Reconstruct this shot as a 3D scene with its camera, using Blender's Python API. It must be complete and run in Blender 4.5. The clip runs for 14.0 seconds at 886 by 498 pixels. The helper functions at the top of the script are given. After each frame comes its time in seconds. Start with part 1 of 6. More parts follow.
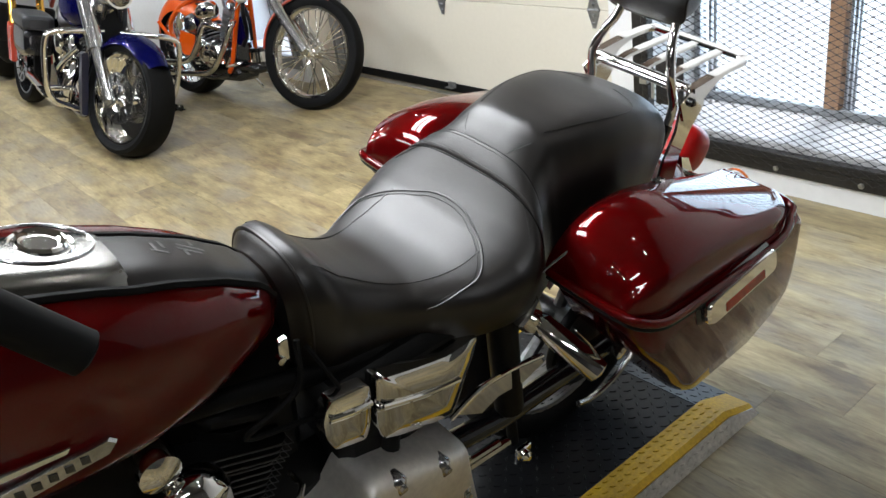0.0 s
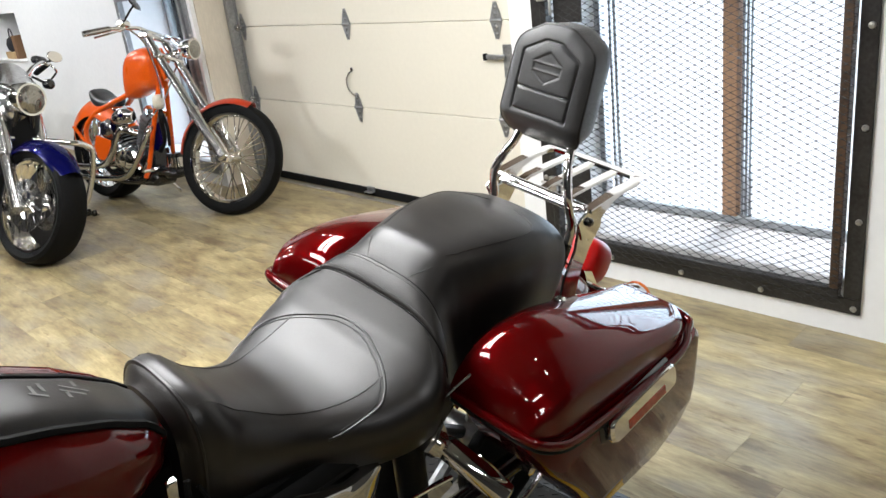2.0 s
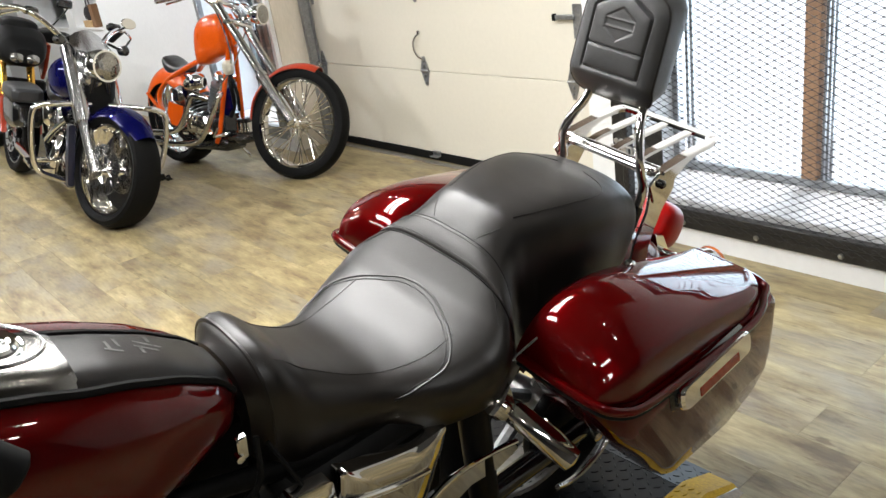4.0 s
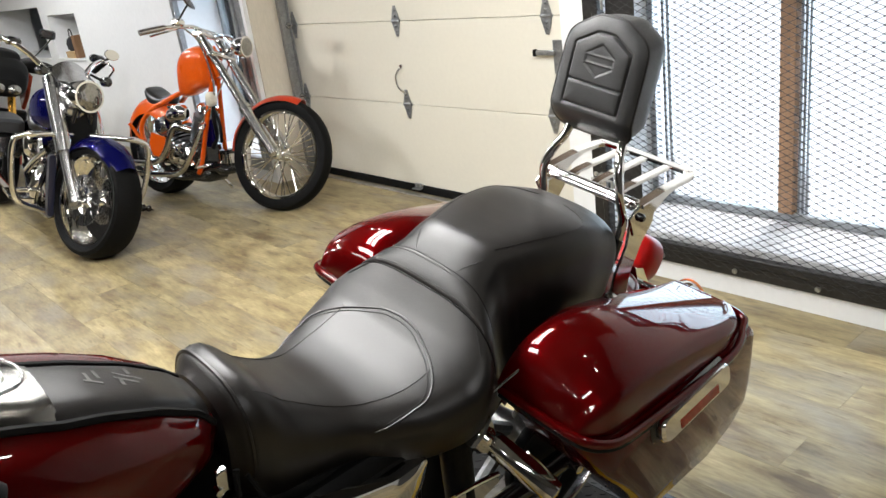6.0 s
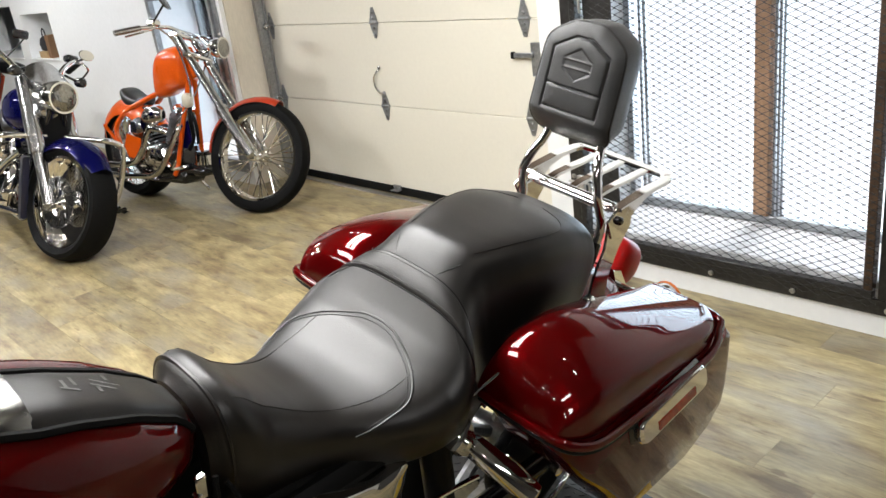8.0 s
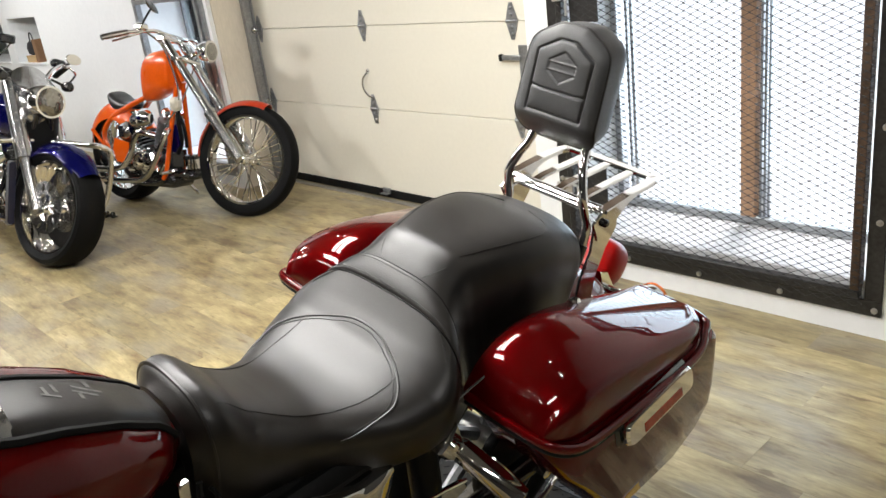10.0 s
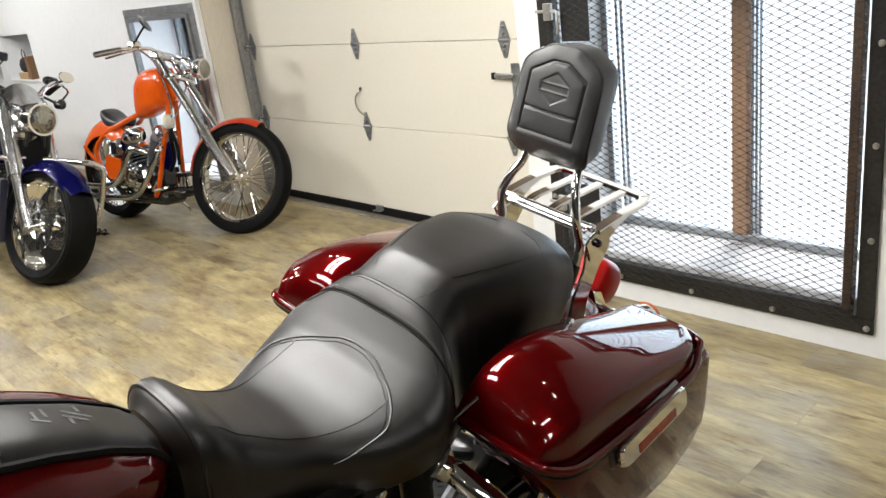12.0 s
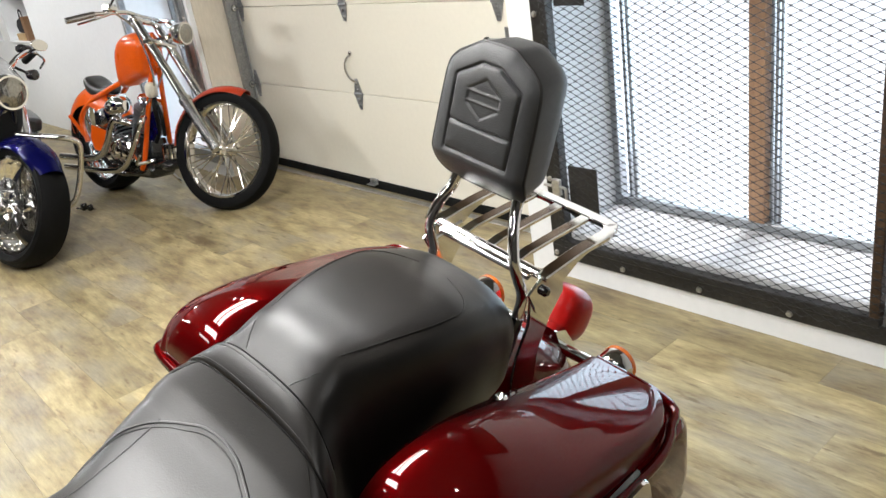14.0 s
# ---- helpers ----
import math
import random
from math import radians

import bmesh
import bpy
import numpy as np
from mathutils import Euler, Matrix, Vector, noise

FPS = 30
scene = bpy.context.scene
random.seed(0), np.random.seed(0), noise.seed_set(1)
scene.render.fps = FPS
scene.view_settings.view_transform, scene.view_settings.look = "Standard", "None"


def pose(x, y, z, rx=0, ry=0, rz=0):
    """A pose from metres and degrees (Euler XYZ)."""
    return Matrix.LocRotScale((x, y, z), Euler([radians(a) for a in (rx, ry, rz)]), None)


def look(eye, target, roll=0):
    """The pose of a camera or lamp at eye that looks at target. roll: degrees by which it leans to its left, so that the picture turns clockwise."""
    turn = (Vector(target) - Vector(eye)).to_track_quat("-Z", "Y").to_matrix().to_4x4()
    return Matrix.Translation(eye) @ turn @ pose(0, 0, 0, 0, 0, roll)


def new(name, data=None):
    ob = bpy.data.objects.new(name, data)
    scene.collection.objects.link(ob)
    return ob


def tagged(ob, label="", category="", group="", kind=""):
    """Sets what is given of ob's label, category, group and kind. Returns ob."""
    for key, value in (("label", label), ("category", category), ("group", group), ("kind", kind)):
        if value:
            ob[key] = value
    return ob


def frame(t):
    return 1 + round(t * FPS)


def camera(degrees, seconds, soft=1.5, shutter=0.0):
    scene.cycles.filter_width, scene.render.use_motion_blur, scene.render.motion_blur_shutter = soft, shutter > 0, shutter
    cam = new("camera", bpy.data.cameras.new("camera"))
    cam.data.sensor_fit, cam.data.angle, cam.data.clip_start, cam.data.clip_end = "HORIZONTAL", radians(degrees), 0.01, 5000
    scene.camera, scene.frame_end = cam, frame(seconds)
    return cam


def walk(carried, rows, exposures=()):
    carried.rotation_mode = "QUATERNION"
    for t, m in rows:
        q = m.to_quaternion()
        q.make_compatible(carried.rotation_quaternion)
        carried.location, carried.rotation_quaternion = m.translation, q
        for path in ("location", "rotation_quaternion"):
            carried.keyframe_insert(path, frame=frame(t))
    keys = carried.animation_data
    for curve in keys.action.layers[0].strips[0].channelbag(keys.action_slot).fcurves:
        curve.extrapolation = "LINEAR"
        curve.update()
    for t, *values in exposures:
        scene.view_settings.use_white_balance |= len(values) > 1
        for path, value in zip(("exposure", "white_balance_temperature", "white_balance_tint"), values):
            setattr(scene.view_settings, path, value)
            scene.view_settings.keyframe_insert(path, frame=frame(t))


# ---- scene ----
cam = camera(57.17, 14.0)
PATH = [
    (0, (3.8109, -2.9964, 1.3741), (3.0840, -2.4752, 0.9270), -8.88),
    (0.5, (3.8281, -2.9705, 1.3941), (3.1295, -2.3869, 0.9800), -8.55),
    (1, (3.8249, -2.9541, 1.4102), (3.1281, -2.3412, 1.0375), -7.89),
    (1.5, (3.8226, -2.9483, 1.4109), (3.1325, -2.3224, 1.0477), -7.00),
    (2, (3.8303, -2.9498, 1.4156), (3.1371, -2.3217, 1.0622), -7.18),
    (2.5, (3.8458, -2.9435, 1.4122), (3.1687, -2.3032, 1.0492), -7.23),
    (3, (3.8377, -2.9363, 1.4075), (3.1559, -2.3085, 1.0321), -8.09),
    (3.5, (3.8202, -2.9449, 1.4076), (3.0846, -2.3798, 1.0341), -8.52),
    (4, (3.8174, -2.9429, 1.4022), (3.0783, -2.3875, 1.0209), -8.78),
    (6.5, (3.8257, -2.9487, 1.4085), (3.0948, -2.3594, 1.0643), -7.88),
    (7, (3.8290, -2.9470, 1.4112), (3.0991, -2.3570, 1.0659), -8.11),
    (7.5, (3.8303, -2.9449, 1.4111), (3.1109, -2.3428, 1.0647), -8.35),
    (8, (3.8214, -2.9497, 1.4111), (3.1071, -2.3440, 1.0606), -7.49),
    (10.5, (3.8306, -2.9395, 1.4107), (3.1234, -2.3238, 1.0632), -7.63),
    (11, (3.8324, -2.9415, 1.4118), (3.1223, -2.3267, 1.0685), -7.29),
    (11.5, (3.8302, -2.9409, 1.4090), (3.1219, -2.3254, 1.0633), -7.17),
    (12, (3.8247, -2.9370, 1.4186), (3.1197, -2.3104, 1.0863), -7.47),
    (12.5, (3.8060, -2.9786, 1.4177), (3.1225, -2.3318, 1.0793), -7.39),
    (13, (3.7893, -2.9770, 1.4279), (3.1747, -2.2823, 1.0540), -8.14),
    (13.5, (3.7525, -2.7585, 1.4203), (3.0573, -2.1360, 1.0608), -5.02),
    (14, (3.7033, -2.5322, 1.4347), (2.9813, -1.9582, 1.0485), -8.94),
]
walk(cam, [(t, look(eye, target, roll)) for t, eye, target, roll in PATH], [(0.0, -0.2, 5950, 9), (0.5, -0.17, 5950, 9), (1.0, -0.08, 6050, 9), (2.0, -0.03, 6150, 10), (4.0, -0.05, 6300, 10), (6.5, -0.14, 6280, 10), (8.0, -0.10, 6300, 10), (10.5, -0.08, 6400, 10), (12.5, -0.15, 6400, 10), (14.0, -0.12, 6280, 10)])

# ---- world and lights ----
world = bpy.data.worlds.new("overcast_sky")
scene.world = world
world.use_nodes = True
wn = world.node_tree.nodes
sky = wn.new("ShaderNodeTexSky")
sky.sky_type, sky.sun_disc = "NISHITA", False
sky.sun_elevation, sky.sun_rotation, sky.dust_density = radians(70), radians(0), 4.0
world.node_tree.links.new(sky.outputs[0], wn["Background"].inputs[0])
wn["Background"].inputs[1].default_value = 0.15
scene.view_settings.exposure = 0.0
sun_data = bpy.data.lights.new("hazy_sun", "SUN")
sun_data.energy, sun_data.angle, sun_data.color = 3.6, radians(12), (1.0, 0.97, 0.93)
sun = new("hazy_sun", sun_data)
sun.matrix_world = look((0, 8, 22), (0, 0, 0))


def area(name, m, sx, sy, watts, colour):
    d = bpy.data.lights.new(name, "AREA")
    d.shape, d.size, d.size_y, d.energy, d.color = "RECTANGLE", sx, sy, watts, colour
    ob = new(name, d)
    ob.matrix_world = m
    return ob


def bulb(name, at, watts, colour, radius=0.035):
    d = bpy.data.lights.new(name, "POINT")
    d.energy, d.color, d.shadow_soft_size = watts, colour, radius
    ob = new(name, d)
    ob.location = at
    return ob


AMBER, WARM, DAY = (1.0, 0.935, 0.84), (1.0, 0.992, 0.968), (0.72, 0.87, 1.0)
CEIL = 2.75
# daylight in the two window openings
area("window_daylight", look((2.3, 0.30, 0.85), (2.3, -3.0, 0.5)), 1.1, 1.1, 20, DAY)
area("window_daylight", look((-1.75, 0.30, 0.8), (-1.75, -3.0, 0.5)), 0.85, 1.0, 14, DAY)
# tubes out of view: some fit highlights, others added as fill; fixtures further down
TUBES = [(-4.4, -1.6, 48, 0, 0.16), (-4.4, -3.6, 44, 0, 0.16), (-1.9, -3.6, 28, 0, 0.16), (4.9, -3.6, 22, 90, 0.16), (1.4, -3.45, 56, 0, 0.5), (0.5, -4.5, 14, 0, 0.3), (1.4, -2.0, 45, 90, 0.34), (1.85, -2.0, 45, 90, 0.34)]
for tx, ty, watts, turn, wide in TUBES:
    area("tube_light", pose(tx, ty, CEIL - 0.135, 0, 0, turn), 1.5, wide, watts, WARM)
# unseen spots: some fit highlights and shadow streaks, others are added fill
SPOTS = [(0.6, -1.3, 5), (1.0, -1.3, 5)] + [(3.6, -1.6, 4), (4.3, -1.5, 4), (3.2, -4.7, 6), (3.75, -4.7, 6), (4.3, -4.7, 6), (-2.5, -2.7, 80), (-2.15, -2.7, 80)]
for sx, sy, watts in SPOTS:
    bulb("spot_light", (sx, sy, CEIL - 0.34), watts, AMBER if sx > 2.3 else WARM)


# ---- materials ----
def material(name, colour, rough=0.5, metal=0.0, coat=0.0, vary=0.12, scale=12.0, bump=0.0, bump_scale=200.0, fine=90.0,
             stretch=None, second=None, per_piece=0.0, specular=0.5, rough_vary=0.08, tint=(1, 1, 1, 1)):
    m = bpy.data.materials.new(name)
    m.use_nodes = True
    nt = m.node_tree
    n, l = nt.nodes, nt.links
    b = n["Principled BSDF"]
    b.inputs["Metallic"].default_value = metal
    b.inputs["Coat Weight"].default_value = coat
    b.inputs["Coat Roughness"].default_value = 0.015
    b.inputs["Specular IOR Level"].default_value = specular
    b.inputs["Specular Tint"].default_value = tint
    co = n.new("ShaderNodeTexCoord")
    mp = n.new("ShaderNodeMapping")
    l.new(co.outputs["Object"], mp.inputs[0])
    if stretch:
        mp.inputs["Scale"].default_value = stretch
    big, small = n.new("ShaderNodeTexNoise"), n.new("ShaderNodeTexNoise")
    big.inputs["Scale"].default_value, small.inputs["Scale"].default_value = scale, fine
    big.inputs["Detail"].default_value, small.inputs["Detail"].default_value = 4, 3
    for t in (big, small):
        l.new(mp.outputs[0], t.inputs["Vector"])
    add = n.new("ShaderNodeMath")
    add.operation = "ADD"
    l.new(big.outputs[0], add.inputs[0])
    l.new(small.outputs[0], add.inputs[1])
    ramp = n.new("ShaderNodeMapRange")
    ramp.inputs[1].default_value, ramp.inputs[2].default_value = 0.6, 1.4
    l.new(add.outputs[0], ramp.inputs[0])
    mix = n.new("ShaderNodeMix")
    mix.data_type = "RGBA"
    c2 = second or tuple(c * (1 - vary) for c in colour)
    mix.inputs[6].default_value, mix.inputs[7].default_value = (*c2, 1), (*(min(1, c * (1 + vary * 0.5)) for c in colour), 1)
    l.new(ramp.outputs[0], mix.inputs[0])
    out = mix.outputs[2]
    if per_piece:
        info, hsv, mr = n.new("ShaderNodeObjectInfo"), n.new("ShaderNodeHueSaturation"), n.new("ShaderNodeMapRange")
        mr.inputs[3].default_value, mr.inputs[4].default_value = 1 - per_piece, 1 + per_piece
        l.new(info.outputs["Random"], mr.inputs[0])
        l.new(mr.outputs[0], hsv.inputs["Value"])
        l.new(out, hsv.inputs["Color"])
        out = hsv.outputs[0]
    l.new(out, b.inputs["Base Color"])
    rr = n.new("ShaderNodeMapRange")
    rr.inputs[3].default_value, rr.inputs[4].default_value = max(0.0, rough - rough_vary), min(1.0, rough + rough_vary)
    l.new(big.outputs[0], rr.inputs[0])
    l.new(rr.outputs[0], b.inputs["Roughness"])
    if bump:
        t, bp = n.new("ShaderNodeTexNoise"), n.new("ShaderNodeBump")
        t.inputs["Scale"].default_value, t.inputs["Detail"].default_value = bump_scale, 2
        l.new(mp.outputs[0], t.inputs["Vector"])
        bp.inputs["Strength"].default_value, bp.inputs["Distance"].default_value = bump, 0.002
        l.new(t.outputs[0], bp.inputs["Height"])
        l.new(bp.outputs[0], b.inputs["Normal"])
    return m


console_leather = material("black_leather", (0.006, 0.0042, 0.0031), 0.38, vary=0.3, scale=9, bump=0.10, bump_scale=420, specular=0.6, rough_vary=0.05)
leather = material("black_leather", (0.006, 0.0042, 0.0031), 0.39, vary=0.3, scale=9, bump=0.13, bump_scale=420, specular=0.62, rough_vary=0.05)
leather_pad = material("backrest_leather", (0.036, 0.0365, 0.038), 0.42, vary=0.25, scale=14, bump=0.3, bump_scale=500, specular=0.65)
thread = material("grey_thread", (0.035, 0.034, 0.033), 0.7)
emboss_grey = material("worn_emboss", (0.16, 0.16, 0.155), 0.6, vary=0.5, scale=120)
red_paint = material("dark_red_pearl_paint", (0.09, 0.0007, 0.0012), 0.32, metal=0.4, coat=1.0, tint=(0.35, 0.04, 0.05, 1), vary=0.2, scale=6, fine=900, rough_vary=0.03, specular=0.0)
chrome = material("chrome", (0.86, 0.85, 0.83), 0.06, metal=1.0, vary=0.06, scale=20, rough_vary=0.03)
dash_metal = material("satin_dash_metal", (0.27, 0.265, 0.25), 0.24, metal=1.0, vary=0.15, scale=20)
dull_chrome = material("worn_chrome", (0.6, 0.6, 0.6), 0.22, metal=1.0, vary=0.3, scale=25)
satin_alloy = material("satin_alloy", (0.88, 0.85, 0.80), 0.46, metal=0.75, vary=0.15, scale=14)
alloy = material("cast_alloy", (0.30, 0.30, 0.30), 0.34, metal=0.9, vary=0.3, scale=30, bump=0.15)
black_gloss = material("gloss_black_paint", (0.008, 0.008, 0.009), 0.2, coat=0.7, vary=0.2)
black_engine = material("black_crinkle_paint", (0.004, 0.004, 0.004), 0.5, specular=0.14, vary=0.3, bump=0.3, bump_scale=300)
rubber = material("tyre_rubber", (0.004, 0.004, 0.0042), 0.6, specular=0.12, vary=0.35, scale=18, bump=0.3, bump_scale=150)
grip_rubber = material("grip_rubber", (0.005, 0.005, 0.005), 0.6, vary=0.2, specular=0.15)
red_lens = material("red_lens", (0.36, 0.003, 0.002), 0.35, coat=0.2, vary=0.15, scale=60, specular=0.2)
red_reflector = material("red_reflector", (0.3, 0.03, 0.015), 0.2, coat=0.5, vary=0.3, scale=80)
amber_lens = material("amber_lens", (0.75, 0.16, 0.02), 0.2, coat=0.5, vary=0.15)
orange_paint = material("orange_paint", (0.68, 0.092, 0.003), 0.3, specular=0.1, coat=0.8, vary=0.12, scale=6)
dark_orange = material("red_orange_paint", (0.42, 0.035, 0.008), 0.3, coat=0.9, vary=0.15, scale=6)
blue_paint = material("deep_blue_paint", (0.003, 0.0035, 0.055), 0.25, metal=0.2, coat=0.5, specular=0.0, tint=(0.2, 0.2, 0.6, 1), vary=0.25, scale=6)
gold_metal = material("gold_fork_metal", (0.65, 0.36, 0.06), 0.25, metal=0.9, vary=0.12)
grey_plastic = material("grey_plastic", (0.12, 0.12, 0.125), 0.4, vary=0.2)
lens_glass = material("headlamp_lens", (0.36, 0.35, 0.32), 0.12, metal=0.85, coat=0.8, vary=0.5, scale=35, fine=140)
# black lid whose reflected light is put into a greyer base colour
lid_sheen = material("black_lid_with_sheen", (0.035, 0.036, 0.038), 0.35, vary=0.2)
wall_paint = material("white_wall_paint", (0.795, 0.805, 0.815), 0.55, vary=0.05, scale=1.2, fine=30, bump=0.12, bump_scale=120)
# unseen ceiling, coloured dark to cut sheen and bounce light
low_bounce_grey = material("dark_grey_low_bounce", (0.13, 0.128, 0.122), 0.8, vary=0.05, scale=2)
# brown of an added, unseen board that darkens reflections on seat and lids
reflection_brown = material("dark_reflection_brown", (0.10, 0.065, 0.04), 0.6, vary=0.4, scale=3, fine=60, stretch=(1, 1, 9))
door_paint = material("cream_door_paint", (0.73, 0.70, 0.61), 0.42, vary=0.04, scale=1.5, fine=40, bump=0.06, bump_scale=260)
jamb_paint = material("beige_jamb_paint", (0.68, 0.62, 0.52), 0.6, vary=0.12, scale=4, stretch=(1, 1, 0.25))
steel_dark = material("raw_dark_steel", (0.045, 0.043, 0.042), 0.42, metal=0.55, vary=0.5, scale=7, fine=70, second=(0.018, 0.017, 0.016))
steel_brown = material("rusty_brown_steel", (0.10, 0.055, 0.028), 0.55, metal=0.3, vary=0.5, scale=9, second=(0.03, 0.018, 0.01))
mesh_steel = material("expanded_mesh_steel", (0.03, 0.029, 0.03), 0.5, metal=0.4, vary=0.4, scale=20)
galvanised = material("galvanised_steel", (0.36, 0.37, 0.38), 0.42, metal=0.85, vary=0.35, scale=30)
zinc_bolt = material("zinc_bolt", (0.5, 0.49, 0.46), 0.35, metal=0.8, vary=0.3, scale=60)
timber = material("weathered_timber", (0.40, 0.23, 0.13), 0.7, vary=0.4, scale=5, fine=60, stretch=(12, 12, 1), bump=0.4)
concrete = material("concrete_sill", (0.66, 0.67, 0.70), 0.85, vary=0.35, scale=6, fine=60, second=(0.34, 0.335, 0.33), bump=0.5, bump_scale=90)
snow = material("trodden_snow", (0.85, 0.86, 0.88), 0.8, vary=0.2, scale=3, bump=0.6, bump_scale=20)
black_seal = material("black_rubber_seal", (0.006, 0.006, 0.006), 0.7, vary=0.3, specular=0.15)
aluminium = material("aluminium_strip", (0.55, 0.54, 0.52), 0.35, metal=0.9, vary=0.35, scale=18)
plate_black = material("black_tread_plate", (0.007, 0.0075, 0.009), 0.36, specular=0.35, vary=0.4, scale=10)
plate_yellow = material("yellow_painted_tread_plate", (0.64, 0.40, 0.012), 0.5, specular=0.25, vary=0.3, scale=14, fine=120, second=(0.42, 0.25, 0.01))
plate_bare = material("bare_tread_plate", (0.5, 0.47, 0.42), 0.42, metal=0.6, vary=0.4, scale=20)
box_pale = material("cream_plastic", (0.62, 0.58, 0.47), 0.4, vary=0.12)
box_brown = material("dark_brown_cardboard", (0.22, 0.12, 0.06), 0.8, vary=0.15)
box_card = material("brown_cardboard", (0.48, 0.33, 0.17), 0.8, vary=0.15)
cloth_dark = material("dark_bag_cloth", (0.02, 0.02, 0.024), 0.8, vary=0.3)
# the room's unlit near side, put into the colour of unseen walls
unlit_side_grey = material("dark_grey_for_unlit_side", (0.055, 0.052, 0.05), 0.8, vary=0.1, scale=2)
lamp_white = material("white_lamp_enamel", (0.8, 0.8, 0.78), 0.4)


def plank_material():
    m = bpy.data.materials.new("vinyl_oak_plank")
    m.use_nodes = True
    nt = m.node_tree
    n, l = nt.nodes, nt.links
    b = n["Principled BSDF"]
    co, info = n.new("ShaderNodeTexCoord"), n.new("ShaderNodeObjectInfo")
    geo = n.new("ShaderNodeNewGeometry")
    seed = n.new("ShaderNodeMath")
    seed.operation = "ADD"
    l.new(info.outputs["Random"], seed.inputs[0])
    l.new(geo.outputs["Random Per Island"], seed.inputs[1])
    shift = n.new("ShaderNodeCombineXYZ")
    mul = n.new("ShaderNodeMath")
    mul.operation = "MULTIPLY"
    mul.inputs[1].default_value = 37.0
    l.new(seed.outputs[0], mul.inputs[0])
    l.new(mul.outputs[0], shift.inputs[2])
    add = n.new("ShaderNodeVectorMath")
    l.new(co.outputs["Object"], add.inputs[0])
    l.new(shift.outputs[0], add.inputs[1])

    def noise_of(scale, vec, detail=4.0, rough=0.55):
        mp, t = n.new("ShaderNodeMapping"), n.new("ShaderNodeTexNoise")
        mp.inputs["Scale"].default_value = vec
        l.new(add.outputs[0], mp.inputs[0])
        l.new(mp.outputs[0], t.inputs["Vector"])
        t.inputs["Scale"].default_value, t.inputs["Detail"].default_value, t.inputs["Roughness"].default_value = scale, detail, rough
        return t.outputs[0]

    streak, cloud, grain = noise_of(4.4, (0.9, 2.6, 1), 5, 0.6), noise_of(2.6, (1.0, 1.9, 1), 3), noise_of(26, (0.5, 4, 1), 6, 0.7)
    ramp = n.new("ShaderNodeValToRGB")
    e = ramp.color_ramp.elements
    e[0].position, e[0].color = 0.31, (0.165, 0.112, 0.053, 1)
    e[1].position, e[1].color = 0.70, (0.53, 0.437, 0.238, 1)
    e2 = e.new(0.5)
    e2.color = (0.355, 0.285, 0.145, 1)
    l.new(streak, ramp.inputs[0])
    grey = n.new("ShaderNodeMix")
    grey.data_type = "RGBA"
    cr = n.new("ShaderNodeMapRange")
    cr.inputs[1].default_value, cr.inputs[2].default_value = 0.48, 0.68
    cr.inputs[4].default_value = 0.75
    l.new(cloud, cr.inputs[0])
    l.new(cr.outputs[0], grey.inputs[0])
    l.new(ramp.outputs[0], grey.inputs[6])
    grey.inputs[7].default_value = (0.305, 0.272, 0.208, 1)
    knots, kr, km = noise_of(13, (0.7, 2.4, 1), 3, 0.6), n.new("ShaderNodeMapRange"), n.new("ShaderNodeMix")
    km.data_type = "RGBA"
    kr.inputs[1].default_value, kr.inputs[2].default_value, kr.inputs[4].default_value = 0.60, 0.72, 0.75
    l.new(knots, kr.inputs[0])
    l.new(kr.outputs[0], km.inputs[0])
    l.new(grey.outputs[2], km.inputs[6])
    km.inputs[7].default_value = (0.17, 0.115, 0.055, 1)
    gm = n.new("ShaderNodeMix")
    gm.data_type, gm.blend_type = "RGBA", "MULTIPLY"
    gm.inputs[0].default_value = 0.62
    gr = n.new("ShaderNodeMapRange")
    gr.inputs[1].default_value, gr.inputs[2].default_value, gr.inputs[3].default_value = 0.3, 0.65, 0.45
    l.new(grain, gr.inputs[0])
    l.new(km.outputs[2], gm.inputs[6])
    l.new(gr.outputs[0], gm.inputs[7])
    hsv, mr = n.new("ShaderNodeHueSaturation"), n.new("ShaderNodeMapRange")
    fr = n.new("ShaderNodeMath")
    fr.operation = "FRACT"
    l.new(seed.outputs[0], fr.inputs[0])
    mr.inputs[3].default_value, mr.inputs[4].default_value = 0.84, 1.14
    l.new(fr.outputs[0], mr.inputs[0])
    l.new(mr.outputs[0], hsv.inputs["Value"])
    l.new(gm.outputs[2], hsv.inputs["Color"])
    l.new(hsv.outputs[0], b.inputs["Base Color"])
    ro = n.new("ShaderNodeMapRange")
    ro.inputs[3].default_value, ro.inputs[4].default_value = 0.26, 0.5
    l.new(streak, ro.inputs[0])
    l.new(ro.outputs[0], b.inputs["Roughness"])
    bp = n.new("ShaderNodeBump")
    bp.inputs["Strength"].default_value, bp.inputs["Distance"].default_value = 0.15, 0.001
    l.new(grain, bp.inputs["Height"])
    l.new(bp.outputs[0], b.inputs["Normal"])
    return m


plank_wood = plank_material()


def glow_material(name, colour, strength):
    m = bpy.data.materials.new(name)
    m.use_nodes = True
    b = m.node_tree.nodes["Principled BSDF"]
    b.inputs["Base Color"].default_value = (*colour, 1)
    b.inputs["Emission Color"].default_value = (*colour, 1)
    b.inputs["Emission Strength"].default_value = strength
    return m


